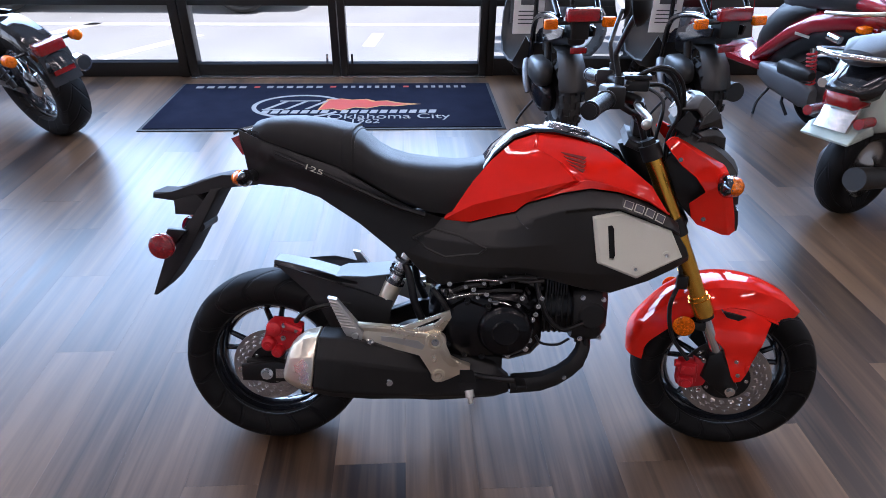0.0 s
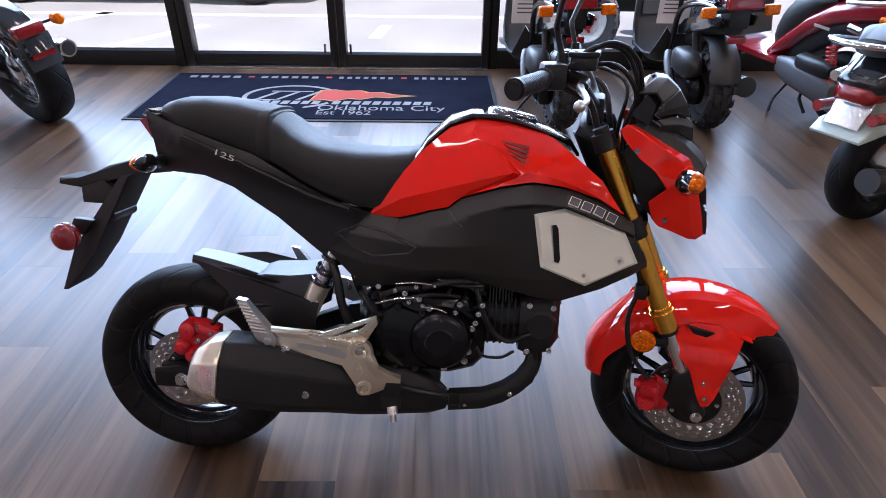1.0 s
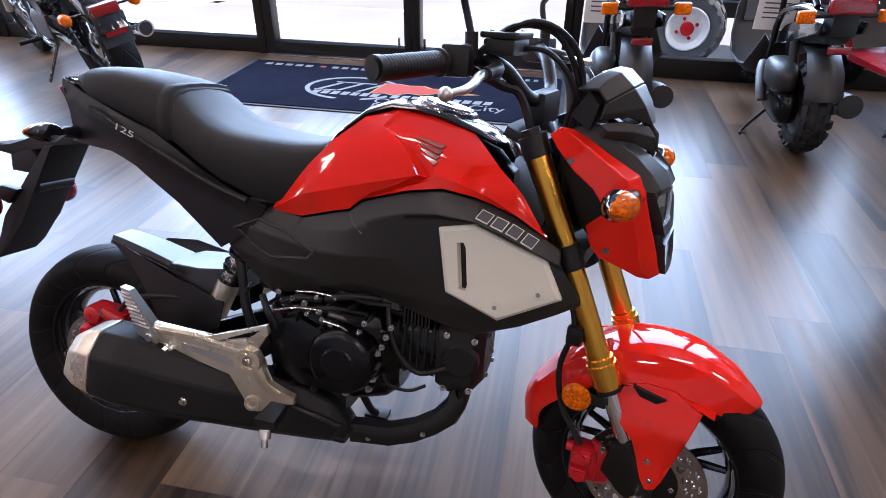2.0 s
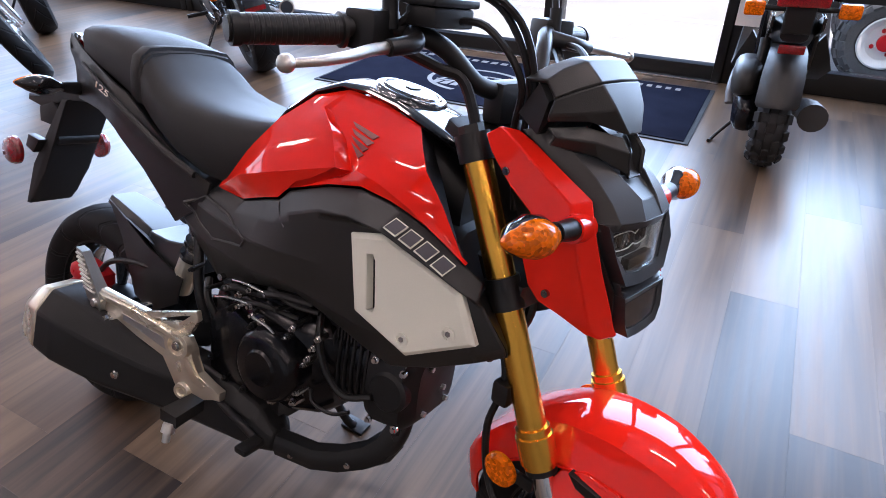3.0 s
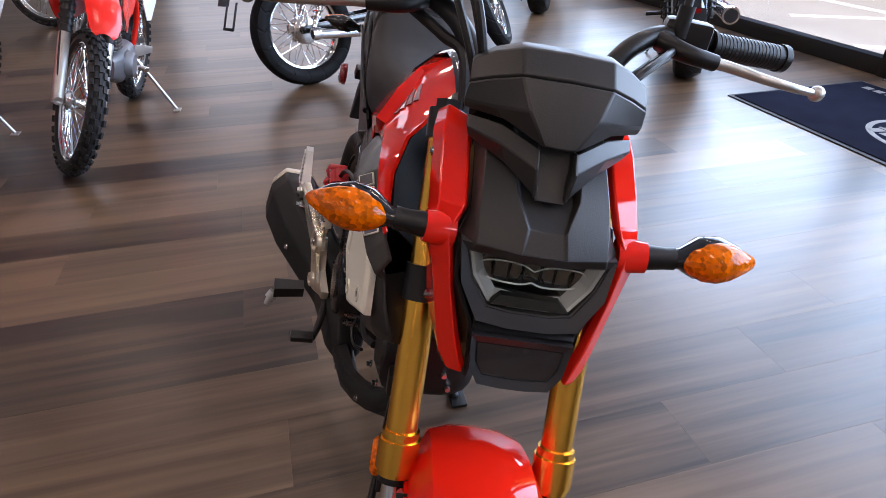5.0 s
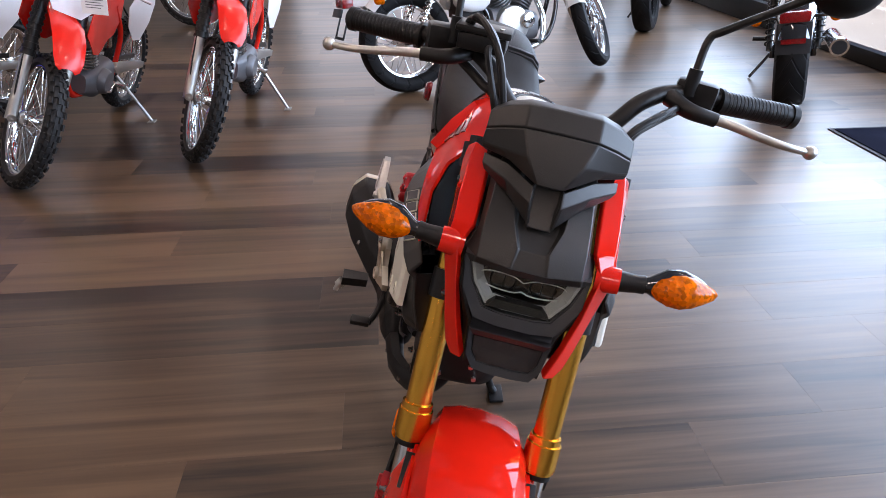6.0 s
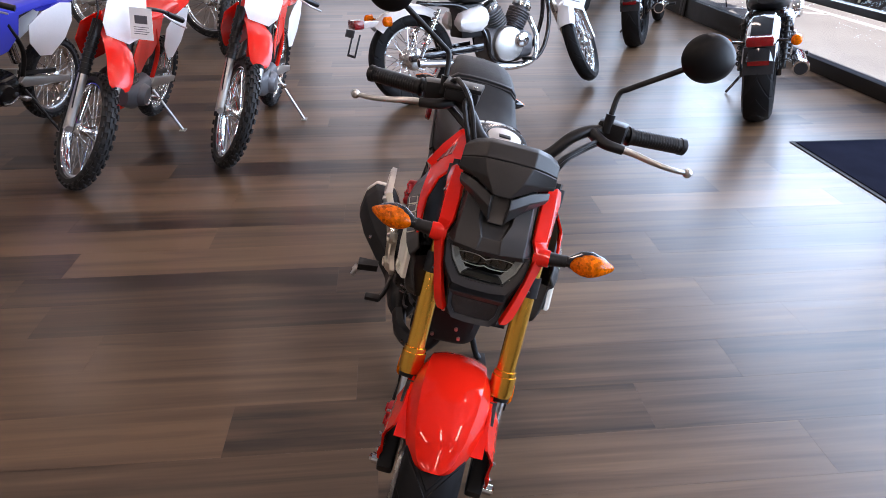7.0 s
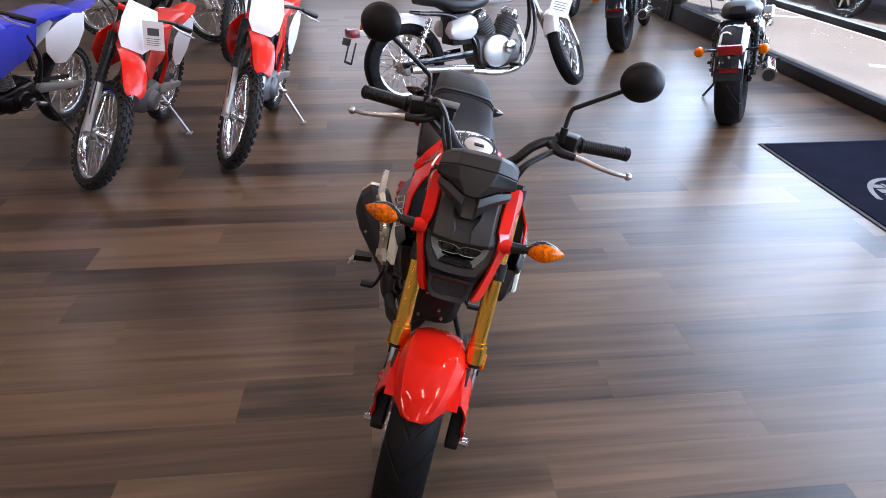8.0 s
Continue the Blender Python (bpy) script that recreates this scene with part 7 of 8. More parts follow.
cruiser(pose(-2.07, 0.225, 0, 0, 0, 109.5), 7, "white and chrome cruiser motorcycle with blue tank stripes", PEARL, VBLUE, base=1.37, fat=0.13, rear_R=0.31, front_R=0.305, steer=46)
cruiser(pose(-1.555, 2.49, 0, 0, 0, 147), 10, "black bobber motorcycle parked by the shop window", GLOSS, GLOSS, base=1.50, fat=0.17, rear_R=0.32, spoked=False)
cruiser(pose(-3.75, 2.46, 0, 0, 0, 150), 9, "black bobber motorcycle parked by the shop window", GLOSS, GLOSS, base=1.50, fat=0.17, rear_R=0.32, spoked=False)
cruiser(pose(-5.6, 2.45, 0, 0, 0, 150), 10, "black cruiser motorcycle further down the window row", GLOSS, CHROME, base=1.50, fat=0.16, rear_R=0.32, spoked=True)
price_tag(pose(-2.07, 0.225, 0, 0, 0, 109.5) @ pose(1.19, -0.16, 0.72, 0, 14, 0), 0.18, 0.25)


def dirt_bike(place, lean, label, main, second, base=1.30, steer=0.0):
    c = thing("dirt_bike", stands(place, lean), label, "dirt bike", "dirt bikes")
    hx, hz = base - 0.34, 0.93
    axis = Vector((-0.44, 0, 0.9)).normalized()
    S = Matrix.Translation((hx, 0, hz)) @ Matrix.Rotation(radians(steer), 4, axis) @ Matrix.Translation((-hx, 0, -hz))
    P = lambda n, b, mt, lb="", sm=38, par=None: part(n, b, mt, par or c, lb, None, sm)
    Q = lambda n, b, mt, lb="", sm=38: part(n, b, mt, c, lb, S, sm)
    spoke_wheel(c, "rear_wheel", (0, 0, 0.305), 0.305, 0.105, 0.228, 0.05, 18, True)
    spoke_wheel(c, "front_wheel", (base, 0, 0.345), 0.345, 0.085, 0.272, 0.045, 18, True, steer=S)
    Q("front_mudguard", sheet([[Vector((x, w * v, z - 0.018 * abs(v) ** 2.5)) for v in (-1, -0.6, 0, 0.6, 1)] for x, z, w in ((base - 0.36, 0.835, 0.045), (base - 0.22, 0.868, 0.068), (base - 0.09, 0.868, 0.076), (base + 0.02, 0.838, 0.074), (base + 0.11, 0.782, 0.066), (base + 0.145, 0.748, 0.052), (base + 0.155, 0.735, 0.034))], 0.004, 1), main, "high pointed front mudguard")
    Q("number_board", sheet([[Vector((x, w * v, z)) for v in (-1, -0.5, 0, 0.5, 1)] for x, z, w in ((base - 0.275, 1.12, 0.085), (base - 0.20, 1.03, 0.108), (base - 0.155, 0.93, 0.100), (base - 0.145, 0.875, 0.062))], 0.004, 1), VWHITE, "white front number board")
    for s in (-1, 1):
        Q("fork_leg", join(rod((base + 0.01, 0.09 * s, 0.330), (base - 0.125, 0.09 * s, 0.62), 0.025, 16), rod((base + 0.03, 0.09 * s, 0.345), (base - 0.02, 0.09 * s, 0.345), 0.020, 12)), ALU, "silver lower fork leg")
        Q("fork_boot", join(rod((base - 0.125, 0.09 * s, 0.62), (base - 0.26, 0.09 * s, 0.90), 0.028, 14), *[rod((base - 0.125 - 0.0135 * k, 0.09 * s, 0.62 + 0.028 * k), (base - 0.131 - 0.0135 * k, 0.09 * s, 0.632 + 0.028 * k), 0.033, 14) for k in range(8)]), BLACK, "ribbed black fork boot")
        f = flip if s > 0 else (lambda b: b)
        P("tank_shroud", f(bent_plate([(0.40, 0.86), (0.60, 0.88), (0.80, 0.89), (0.97, 0.85), (1.02, 0.76), (0.92, 0.64), (0.80, 0.60), (0.66, 0.62), (0.52, 0.64), (0.42, 0.72)], lambda x, z: -(0.10 + 0.06 * max(0, min(1, (x - 0.6) / 0.35))), 0.004, 2)), main, "coloured plastic tank shroud")
        P("side_plate", f(bent_plate([(-0.10, 0.84), (0.02, 0.86), (0.20, 0.83), (0.34, 0.77), (0.35, 0.66), (0.27, 0.56), (0.16, 0.54), (0.0, 0.62), (-0.09, 0.72)], lambda x, z: -0.112 - 0.06 * max(0, (0.80 - z)), 0.004, 2)), VWHITE, "white side number plate")
        Q("hand_grip", rod((base - 0.47, 0.40 * s, 1.04), (base - 0.42, 0.28 * s, 1.05), 0.017, 12), BLACK)
        Q("lever", tube([(base - 0.39, 0.25 * s, 1.045), (base - 0.37, 0.33 * s, 1.035), (base - 0.40, 0.41 * s, 1.025)], 0.006, 8), ALU)
        P("footpeg", box(0.46, 0.50, 0.12 * s - 0.06, 0.12 * s + 0.06, 0.325, 0.345, 0.004), STEEL)
        P("swingarm", prism([(-0.07, 0.285), (0.40, 0.37), (0.44, 0.41), (0.40, 0.44), (-0.07, 0.325)], 0.085 * s - 0.014, 0.085 * s + 0.014, 0.005), ALU)
    Q("handlebar", tube([(base - 0.47, -0.40, 1.04), (base - 0.41, -0.25, 1.055), (base - 0.34, -0.12, 1.04), (base - 0.30, 0, 0.985), (base - 0.34, 0.12, 1.04), (base - 0.41, 0.25, 1.055), (base - 0.47, 0.40, 1.04)], 0.011, 10), BLACK)
    Q("bar_pad", rod((base - 0.335, -0.11, 1.035), (base - 0.335, 0.11, 1.035), 0.022, 12), main)
    P("seat", skin([ring_section(0, z, w, h, 16, 3.5, x) for x, z, w, h in ((-0.02, 0.855, 0.13, 0.04), (0.20, 0.87, 0.17, 0.07), (0.45, 0.85, 0.18, 0.08), (0.65, 0.86, 0.16, 0.09), (0.78, 0.90, 0.12, 0.06))]), main, "long flat off-road seat")
    P("rear_mudguard", sheet([[Vector((x, w * v, z - 0.015 * abs(v) ** 2)) for v in (-1, -0.5, 0, 0.5, 1)] for x, z, w in ((0.20, 0.84, 0.075), (0.0, 0.83, 0.08), (-0.22, 0.86, 0.075), (-0.36, 0.875, 0.05))], 0.004, 1), main)
    e = P("engine", skin([ring_section(0, z, w, h, 16, 3.4, x) for x, z, w, h in ((0.42, 0.38, 0.12, 0.12), (0.46, 0.38, 0.21, 0.20), (0.66, 0.37, 0.20, 0.18), (0.74, 0.38, 0.12, 0.12))]), CASTG if main is VRED else ENGINE, "grey cast engine" if main is VRED else "black engine")
    P("side_cover", lathe([(0, -0.13), (0.06, -0.13), (0.07, -0.12), (0.078, -0.09)], 28, (0.60, 0, 0.38)), CASTG, par=e)
    P("side_cover", lathe([(0, 0.13), (0.06, 0.13), (0.07, 0.12), (0.078, 0.09)], 28, (0.60, 0, 0.38)), CASTG if main is VRED else ENGINE, par=e)
    for k in range(7):
        P("cooling_fin", moved(skin([ring_section(0, 0, 0.15, 0.15, 14, 4, 0), ring_section(0, 0, 0.15, 0.15, 14, 4, 0.005)]), Matrix.Translation((0.66 + 0.006 * k, 0, 0.47 + 0.019 * k)) @ Matrix.Rotation(radians(-90), 4, "Y")), STEEL, par=e)
    P("cylinder", rod((0.65, 0, 0.44), (0.71, 0, 0.64), 0.055, 16), CASTG, par=e)
    P("header_pipe", tube([(0.76, -0.03, 0.58), (0.86, -0.06, 0.55), (0.86, -0.10, 0.42), (0.70, -0.13, 0.40), (0.45, -0.14, 0.55), (0.30, -0.13, 0.68)], 0.018, 12), BLACK, "black exhaust header")
    P("muffler", tube([(0.32, -0.13, 0.67), (0.10, -0.14, 0.74), (-0.16, -0.14, 0.80)], (0.038, 0.040), 16, 2), BLACK)
    P("frame_tube", tube([(0.92, 0, 0.86), (0.90, 0, 0.60), (0.80, 0, 0.34), (0.55, 0, 0.27)], 0.020, 10), main if main is VRED else BLACK, "painted down tube")
    P("frame_tube", tube([(0.40, 0.07, 0.36), (0.38, 0.09, 0.60), (0.50, 0.09, 0.80)], 0.015, 10), main if main is VRED else BLACK)
    P("shock", rod((0.33, 0, 0.50), (0.42, 0, 0.74), 0.03, 14), STEEL)
    P("fuel_tank", skin([ring_section(0, z, w, h, 16, 2.8, x) for x, z, w, h in ((0.62, 0.82, 0.16, 0.10), (0.74, 0.86, 0.22, 0.18), (0.86, 0.87, 0.20, 0.17), (0.94, 0.87, 0.10, 0.10))]), second, "plastic fuel tank")
    P("side_stand", rod((0.41, 0.10, 0.36), (0.385, 0.325, 0.325 * math.tan(radians(lean)) + 0.010), 0.0095, 12), ALU if main is VRED else BLACK, "side stand, folded out")
    P("stand_foot", moved(box(-0.03, 0.03, -0.02, 0.02, 0, 0.006), Matrix.Translation((0.385, 0.33, 0.33 * math.tan(radians(lean)))) @ Matrix.Rotation(radians(lean), 4, "X")), ALU if main is VRED else BLACK)
    P("gear_lever", tube([(0.50, 0.12, 0.34), (0.60, 0.14, 0.33), (0.66, 0.15, 0.35)], 0.007, 8), STEEL)
    P("chain_guard", prism([(0.05, 0.37), (0.38, 0.44), (0.38, 0.46), (0.04, 0.40)], 0.055, 0.07), BLACK)
    Q("brake_cable", tube([(base - 0.39, -0.22, 1.04), (base - 0.22, -0.13, 0.98), (base - 0.17, -0.11, 0.75), (base - 0.04, -0.105, 0.48), (base, -0.08, 0.38)], 0.005, 7), BLACK)
    return c


dirt_bike(pose(-1.985, -1.555, 0, 0, 0, -2.5) @ Matrix.Scale(0.88, 4), 20, "red and white off-road bike with knobbly tyres, on its stand", VRED, VRED, base=1.27, steer=38)
dirt_bike(pose(-2.15, -0.795, 0, 0, 0, -4.5) @ Matrix.Scale(0.88, 4), 15, "red and white off-road bike with knobbly tyres, on its stand", VRED, VRED, base=1.23, steer=27)
dirt_bike(pose(-1.99, -2.20, 0, 0, 0, -11) @ Matrix.Scale(0.90, 4), 15, "blue and white off-road bike at the end of the row", VBLUE, VBLUE, base=1.30)
dirt_bike(pose(-4.75, -2.95, 0, 0, 0, 75), 10, "blue and white off-road bike in the back row", VBLUE, VBLUE, base=1.30)
dirt_bike(pose(-4.70, -1.28, 0, 0, 0, -4) @ Matrix.Scale(0.90, 4), 10, "red and white off-road bike in the back row", VRED, VRED, base=1.25)
tag = price_tag(pose(-2.14, -1.50, 0, 0, 0, -2.5) @ pose(1.12, -0.02, 0.80, 0, 0, 90) @ pose(0, 0, 0, -8, 6, 0), 0.105, 0.145)
tag.location = (-1.0, -1.132, 0.758)


def rugged_scooter(place, lean, label):
    c = thing("rugged_scooter", stands(place, lean), label, "scooter", "rugged scooters")
    P = lambda n, b, mt, lb="", sm=65, par=None: part(n, b, mt, par or c, lb, None, sm)
    for nm, x in (("rear_wheel", 0.0), ("front_wheel", 1.24)):
        w = P(nm, moved(knob_tyre(0.225, 0.145, 0.127, 5, 34, 0.012), Matrix.Translation((x, 0, 0.225))), KNOB, "fat knobbly tyre")
        P("rim", lathe([(0.132, -0.045), (0.12, -0.03), (0.06, -0.02), (0.03, -0.05), (0.0, -0.05)], 28, (x, 0, 0.225)), CASTG, par=w)
        P("rim", lathe([(0.132, 0.045), (0.12, 0.03), (0.06, 0.02), (0.03, 0.05), (0.0, 0.05)], 28, (x, 0, 0.225)), CASTG, par=w)
    P("rear_mudguard", sheet([[Vector((x + 0.045 * v * v, wd * v, z - 0.012 * v * v)) for v in (-1, -0.5, 0, 0.5, 1)] for x, z, wd in ((0.06, 0.52, 0.06), (-0.10, 0.51, 0.07), (-0.19, 0.44, 0.078), (-0.245, 0.34, 0.080), (-0.25, 0.325, 0.070))], 0.004, 1), DARK, "dark plastic rear mudguard flap")
    e = P("engine", skin([ring_section(y, z, w, h, 16, 3, x) for x, y, z, w, h in ((-0.11, 0.10, 0.235, 0.03, 0.05), (-0.09, 0.10, 0.235, 0.08, 0.13), (-0.03, 0.11, 0.24, 0.10, 0.18), (0.12, 0.11, 0.255, 0.115, 0.19), (0.30, 0.11, 0.27, 0.11, 0.17), (0.38, 0.11, 0.27, 0.08, 0.12), (0.41, 0.11, 0.27, 0.03, 0.05))]), ENGINE, "black scooter engine and belt case")
    P("air_box", skin([ring_section(0.13, 0.37, w, h, 14, 3, x) for x, w, h in ((-0.10, 0.03, 0.04), (-0.08, 0.08, 0.10), (-0.02, 0.115, 0.15), (0.12, 0.12, 0.15), (0.19, 0.09, 0.11), (0.22, 0.03, 0.04))]), DARK, par=e)
    P("muffler", tube([(0.22, -0.12, 0.20), (0.05, -0.135, 0.24), (-0.14, -0.14, 0.27)], (0.045, 0.055), 16, 3), DARK, "matte black muffler")
    P("rear_shock", rod((0.0, 0.09, 0.30), (0.08, 0.09, 0.52), 0.022, 12), BLACK)
    for s in (-1, 1):
        P("frame_tube", tube([(-0.20, 0.10 * s, 0.70), (0.05, 0.11 * s, 0.68), (0.34, 0.11 * s, 0.58), (0.46, 0.11 * s, 0.30), (0.80, 0.11 * s, 0.22), (0.98, 0.07 * s, 0.35), (1.06, 0.03 * s, 0.70)], 0.017, 10), GLOSS, "black tubular frame")
        P("seat_rail", tube([(-0.18, 0.11 * s, 0.72), (0.02, 0.12 * s, 0.84), (0.30, 0.11 * s, 0.83), (0.34, 0.11 * s, 0.58)], 0.014, 10), GLOSS)
        P("rear_indicator", box(-0.235, -0.195, 0.155 * s - 0.035, 0.155 * s + 0.035, 0.66, 0.71, 0.010), AMBER, "square amber indicator")
        P("indicator_stalk", rod((-0.20, 0.05 * s, 0.685), (-0.20, 0.13 * s, 0.685), 0.010, 10), BLACK)
        P("fork_leg", rod((1.24, 0.09 * s, 0.225), (1.10, 0.09 * s, 0.62), 0.020, 12), BLACK)
    P("seat", skin([ring_section(0, z, w, h, 16, 3.5, x) for x, z, w, h in ((-0.20, 0.86, 0.16, 0.06), (-0.10, 0.87, 0.24, 0.09), (0.25, 0.86, 0.26, 0.10), (0.42, 0.84, 0.18, 0.06))]), RUBSEAT, "black bench seat")
    P("tail_light", box(-0.275, -0.22, -0.085, 0.085, 0.70, 0.765, 0.010), REDLENS, "wide red tail light")
    P("leg_tray", sheet([[Vector((x, wd * v, z + 0.045 * max(0, abs(v) - 0.8) / 0.2)) for v in (-1, -0.9, -0.8, -0.4, 0, 0.4, 0.8, 0.9, 1)] for x, z, wd in ((0.40, 0.44, 0.15), (0.43, 0.34, 0.19), (0.48, 0.265, 0.215), (0.62, 0.24, 0.22), (0.84, 0.24, 0.22), (0.94, 0.33, 0.21), (1.00, 0.47, 0.19), (1.03, 0.60, 0.15))], 0.012, 0), DARK, "dark plastic leg tray with a raised rim")
    for s in (-1, 1):
        P("tail_plate", prism([(-0.22, 0.66), (0.02, 0.64), (0.30, 0.55), (0.44, 0.46), (0.42, 0.43), (0.22, 0.49), (-0.02, 0.56), (-0.20, 0.61)], 0.085 * s - 0.006, 0.085 * s + 0.006, 0.004), GLOSS, "black side plate over the wheel")
    P("intake_snorkel", tube([(0.30, 0.155, 0.36), (0.24, 0.175, 0.33), (0.16, 0.185, 0.27), (0.12, 0.18, 0.22)], (0.026, 0.018), 12, 4), CASTG, "grey intake duct", par=e)
    P("light_bracket", box(-0.23, -0.10, -0.05, 0.05, 0.60, 0.70, 0.008), BLACK)
    P("rear_reflector", box(-0.235, -0.222, -0.045, 0.045, 0.530, 0.562, 0.004), REDLENS, "red reflector bar")
    P("inner_guard", skin([ring_section(0, z, w, h, 14, 3, x) for x, z, w, h in ((-0.18, 0.60, 0.10, 0.08), (0.0, 0.58, 0.16, 0.12), (0.20, 0.52, 0.17, 0.14), (0.34, 0.45, 0.12, 0.12))]), BLACK, "black frame inner cover")
    P("steering_column", rod((1.10, 0, 0.58), (0.98, 0, 1.02), 0.028, 14), BLACK)
    P("handlebar", tube([(0.88, -0.33, 1.02), (0.95, -0.18, 1.03), (0.98, 0, 1.0), (0.95, 0.18, 1.03), (0.88, 0.33, 1.02)], 0.013, 10), BLACK)
    P("front_shield", sheet([[Vector((x, wd * v, z)) for v in (-1, -0.5, 0, 0.5, 1)] for x, z, wd in ((0.95, 0.45, 0.15), (1.02, 0.62, 0.13), (1.04, 0.80, 0.10))], 0.006, 1), DARK)
    for k, (x, y, z) in enumerate(((0.08, 0.16, 0.27), (0.26, 0.165, 0.28), (0.17, 0.17, 0.31))):
        P("case_bolt", hexbolt((x, y, z), 0.008, 0.008, "Y", 1), STEEL, par=e)
    P("side_stand", tube([(0.20, 0.10, 0.17), (0.22, 0.18, 0.07), (0.20, 0.225, 0.225 * math.tan(radians(lean)) + 0.008), (0.16, 0.235, 0.235 * math.tan(radians(lean)) + 0.008)], 0.008, 8), BLACK, "bent side stand, folded out")
    return c


SC1, SC2 = pose(1.40, 2.41, 0, 0, 0, 92), pose(2.255, 2.44, 0, 0, 0, 89)
rugged_scooter(SC1, 2, "black rugged scooter with fat knobbly tyres, on its side stand")
rugged_scooter(SC2, 4, "black rugged scooter with fat knobbly tyres, on its side stand")
price_tag(SC1 @ pose(0.42, 0.155, 0.66, 0, 0, -90), 0.19, 0.34)
price_tag(SC2 @ pose(0.42, 0.155, 0.66, 0, 0, -90), 0.19, 0.34)


def step_scooter(place, lean, label, paint, name, old=False):
    c = thing(name, stands(place, lean), label, "scooter", "step-through scooters")
    P = lambda n, b, mt, lb="", sm=65, par=None: part(n, b, mt, par or c, lb, None, sm)
    R, W = (0.235, 0.12) if old else (0.215, 0.105)
    for nm, x in (("rear_wheel", 0.0), ("front_wheel", 1.25)):
        w = P(nm, moved(road_tyre(R, W, 0.135), Matrix.Translation((x, 0, R))), TYRE, "black scooter tyre")
        for s in (-1, 1):
            P("rim", lathe([(0.14, 0.045 * s), (0.128, 0.03 * s), (0.11, 0.022 * s), (0.05, 0.03 * s), (0.03, 0.05 * s), (0, 0.05 * s)], 28, (x, 0, R)), STEEL if old else CASTG, par=w)
    shape = ((-0.20, 0.55, 0.16, 0.18), (-0.185, 0.555, 0.25, 0.24), (-0.14, 0.57, 0.31, 0.29), (-0.08, 0.59, 0.37, 0.33), (0.10, 0.585, 0.40, 0.33), (0.30, 0.55, 0.34, 0.34), (0.42, 0.45, 0.26, 0.32), (0.48, 0.38, 0.16, 0.22)) if old else ((-0.38, 0.71, 0.07, 0.05), (-0.32, 0.71, 0.16, 0.11), (-0.14, 0.69, 0.24, 0.15), (0.06, 0.635, 0.27, 0.15), (0.24, 0.54, 0.28, 0.16), (0.38, 0.43, 0.28, 0.15), (0.50, 0.34, 0.28, 0.12), (0.60, 0.29, 0.20, 0.06))
    body = P("body", skin([ring_section(0, z, w, h, 24, 3.6 if old else 2.6, x) for x, z, w, h in shape]), paint, "rounded painted rear body")
    up = -0.06 if old else 0.08
    back = 0.10 if old else 0.0
    if not old:
        P("inner_cover", skin([ring_section(0, z, w, h, 16, 3, x) for x, z, w, h in ((-0.20, 0.60, 0.10, 0.08), (-0.05, 0.58, 0.18, 0.14), (0.15, 0.50, 0.20, 0.20), (0.34, 0.38, 0.20, 0.20), (0.46, 0.30, 0.12, 0.10))]), BLACK, "black frame cover under the body")
        P("seat_base", skin([ring_section(0, z, w, h, 16, 3, x) for x, z, w, h in ((0.08, 0.70, 0.20, 0.08), (0.22, 0.66, 0.27, 0.16), (0.36, 0.58, 0.28, 0.26), (0.47, 0.48, 0.26, 0.26), (0.54, 0.42, 0.20, 0.18), (0.56, 0.40, 0.08, 0.06))]), DARK, "grey plastic cover below the seat")
    P("floorboard", prism([(0.40, 0.27), (0.92, 0.25), (1.02, 0.34), (1.00, 0.36), (0.90, 0.29), (0.42, 0.31)], -0.16, 0.16, 0.012), paint)
    P("leg_shield", sheet([[Vector((x, wd * v, z)) for v in (-1, -0.6, 0, 0.6, 1)] for x, z, wd in ((0.95, 0.30, 0.16), (1.02, 0.45, 0.19), (1.05, 0.65, 0.20), (1.02, 0.85, 0.15), (0.98, 0.95, 0.08))], 0.012, 1), paint, "painted leg shield")
    P("inner_shield", sheet([[Vector((x - 0.025, wd * v, z)) for v in (-1, -0.6, 0, 0.6, 1)] for x, z, wd in ((0.95, 0.32, 0.14), (1.01, 0.45, 0.16), (1.04, 0.65, 0.17), (1.01, 0.85, 0.12))], 0.006, 1), DARK)
    P("seat", skin([ring_section(0, z, w, h, 16, 3, x) for x, z, w, h in (((-0.25, 0.735, 0.14, 0.06), (-0.15, 0.755, 0.26, 0.10), (0.10, 0.75, 0.28, 0.11), (0.28, 0.725, 0.26, 0.11), (0.38, 0.70, 0.12, 0.06)) if old else ((-0.26, 0.765, 0.12, 0.06), (-0.17, 0.79, 0.24, 0.14), (0.06, 0.79, 0.28, 0.18), (0.26, 0.755, 0.27, 0.20), (0.36, 0.72, 0.20, 0.14), (0.39, 0.71, 0.08, 0.05)))]), RUBSEAT, "black two-up seat")
    tl = P("tail_light", skin([ring_section(0, z + up, w, h, 14, 7 if old else 3, x) for x, z, w, h in ((-0.40 + back, 0.63, 0.08, 0.040), (-0.385 + back, 0.63, 0.145, 0.066), (-0.30 + back, 0.64, 0.16, 0.076))]), REDLENS, "red tail light")
    P("light_hood", skin([ring_section(0, z, w, h, 14, 3, x) for x, z, w, h in (((-0.29, 0.612, 0.15, 0.03), (-0.265, 0.61, 0.17, 0.09), (-0.21, 0.62, 0.21, 0.13), (-0.12, 0.655, 0.25, 0.15), (-0.02, 0.69, 0.24, 0.12)) if old else ((-0.38, 0.765, 0.10, 0.02), (-0.25, 0.78, 0.20, 0.07), (-0.10, 0.78, 0.22, 0.08)))]), GLOSS if old else paint, par=tl)
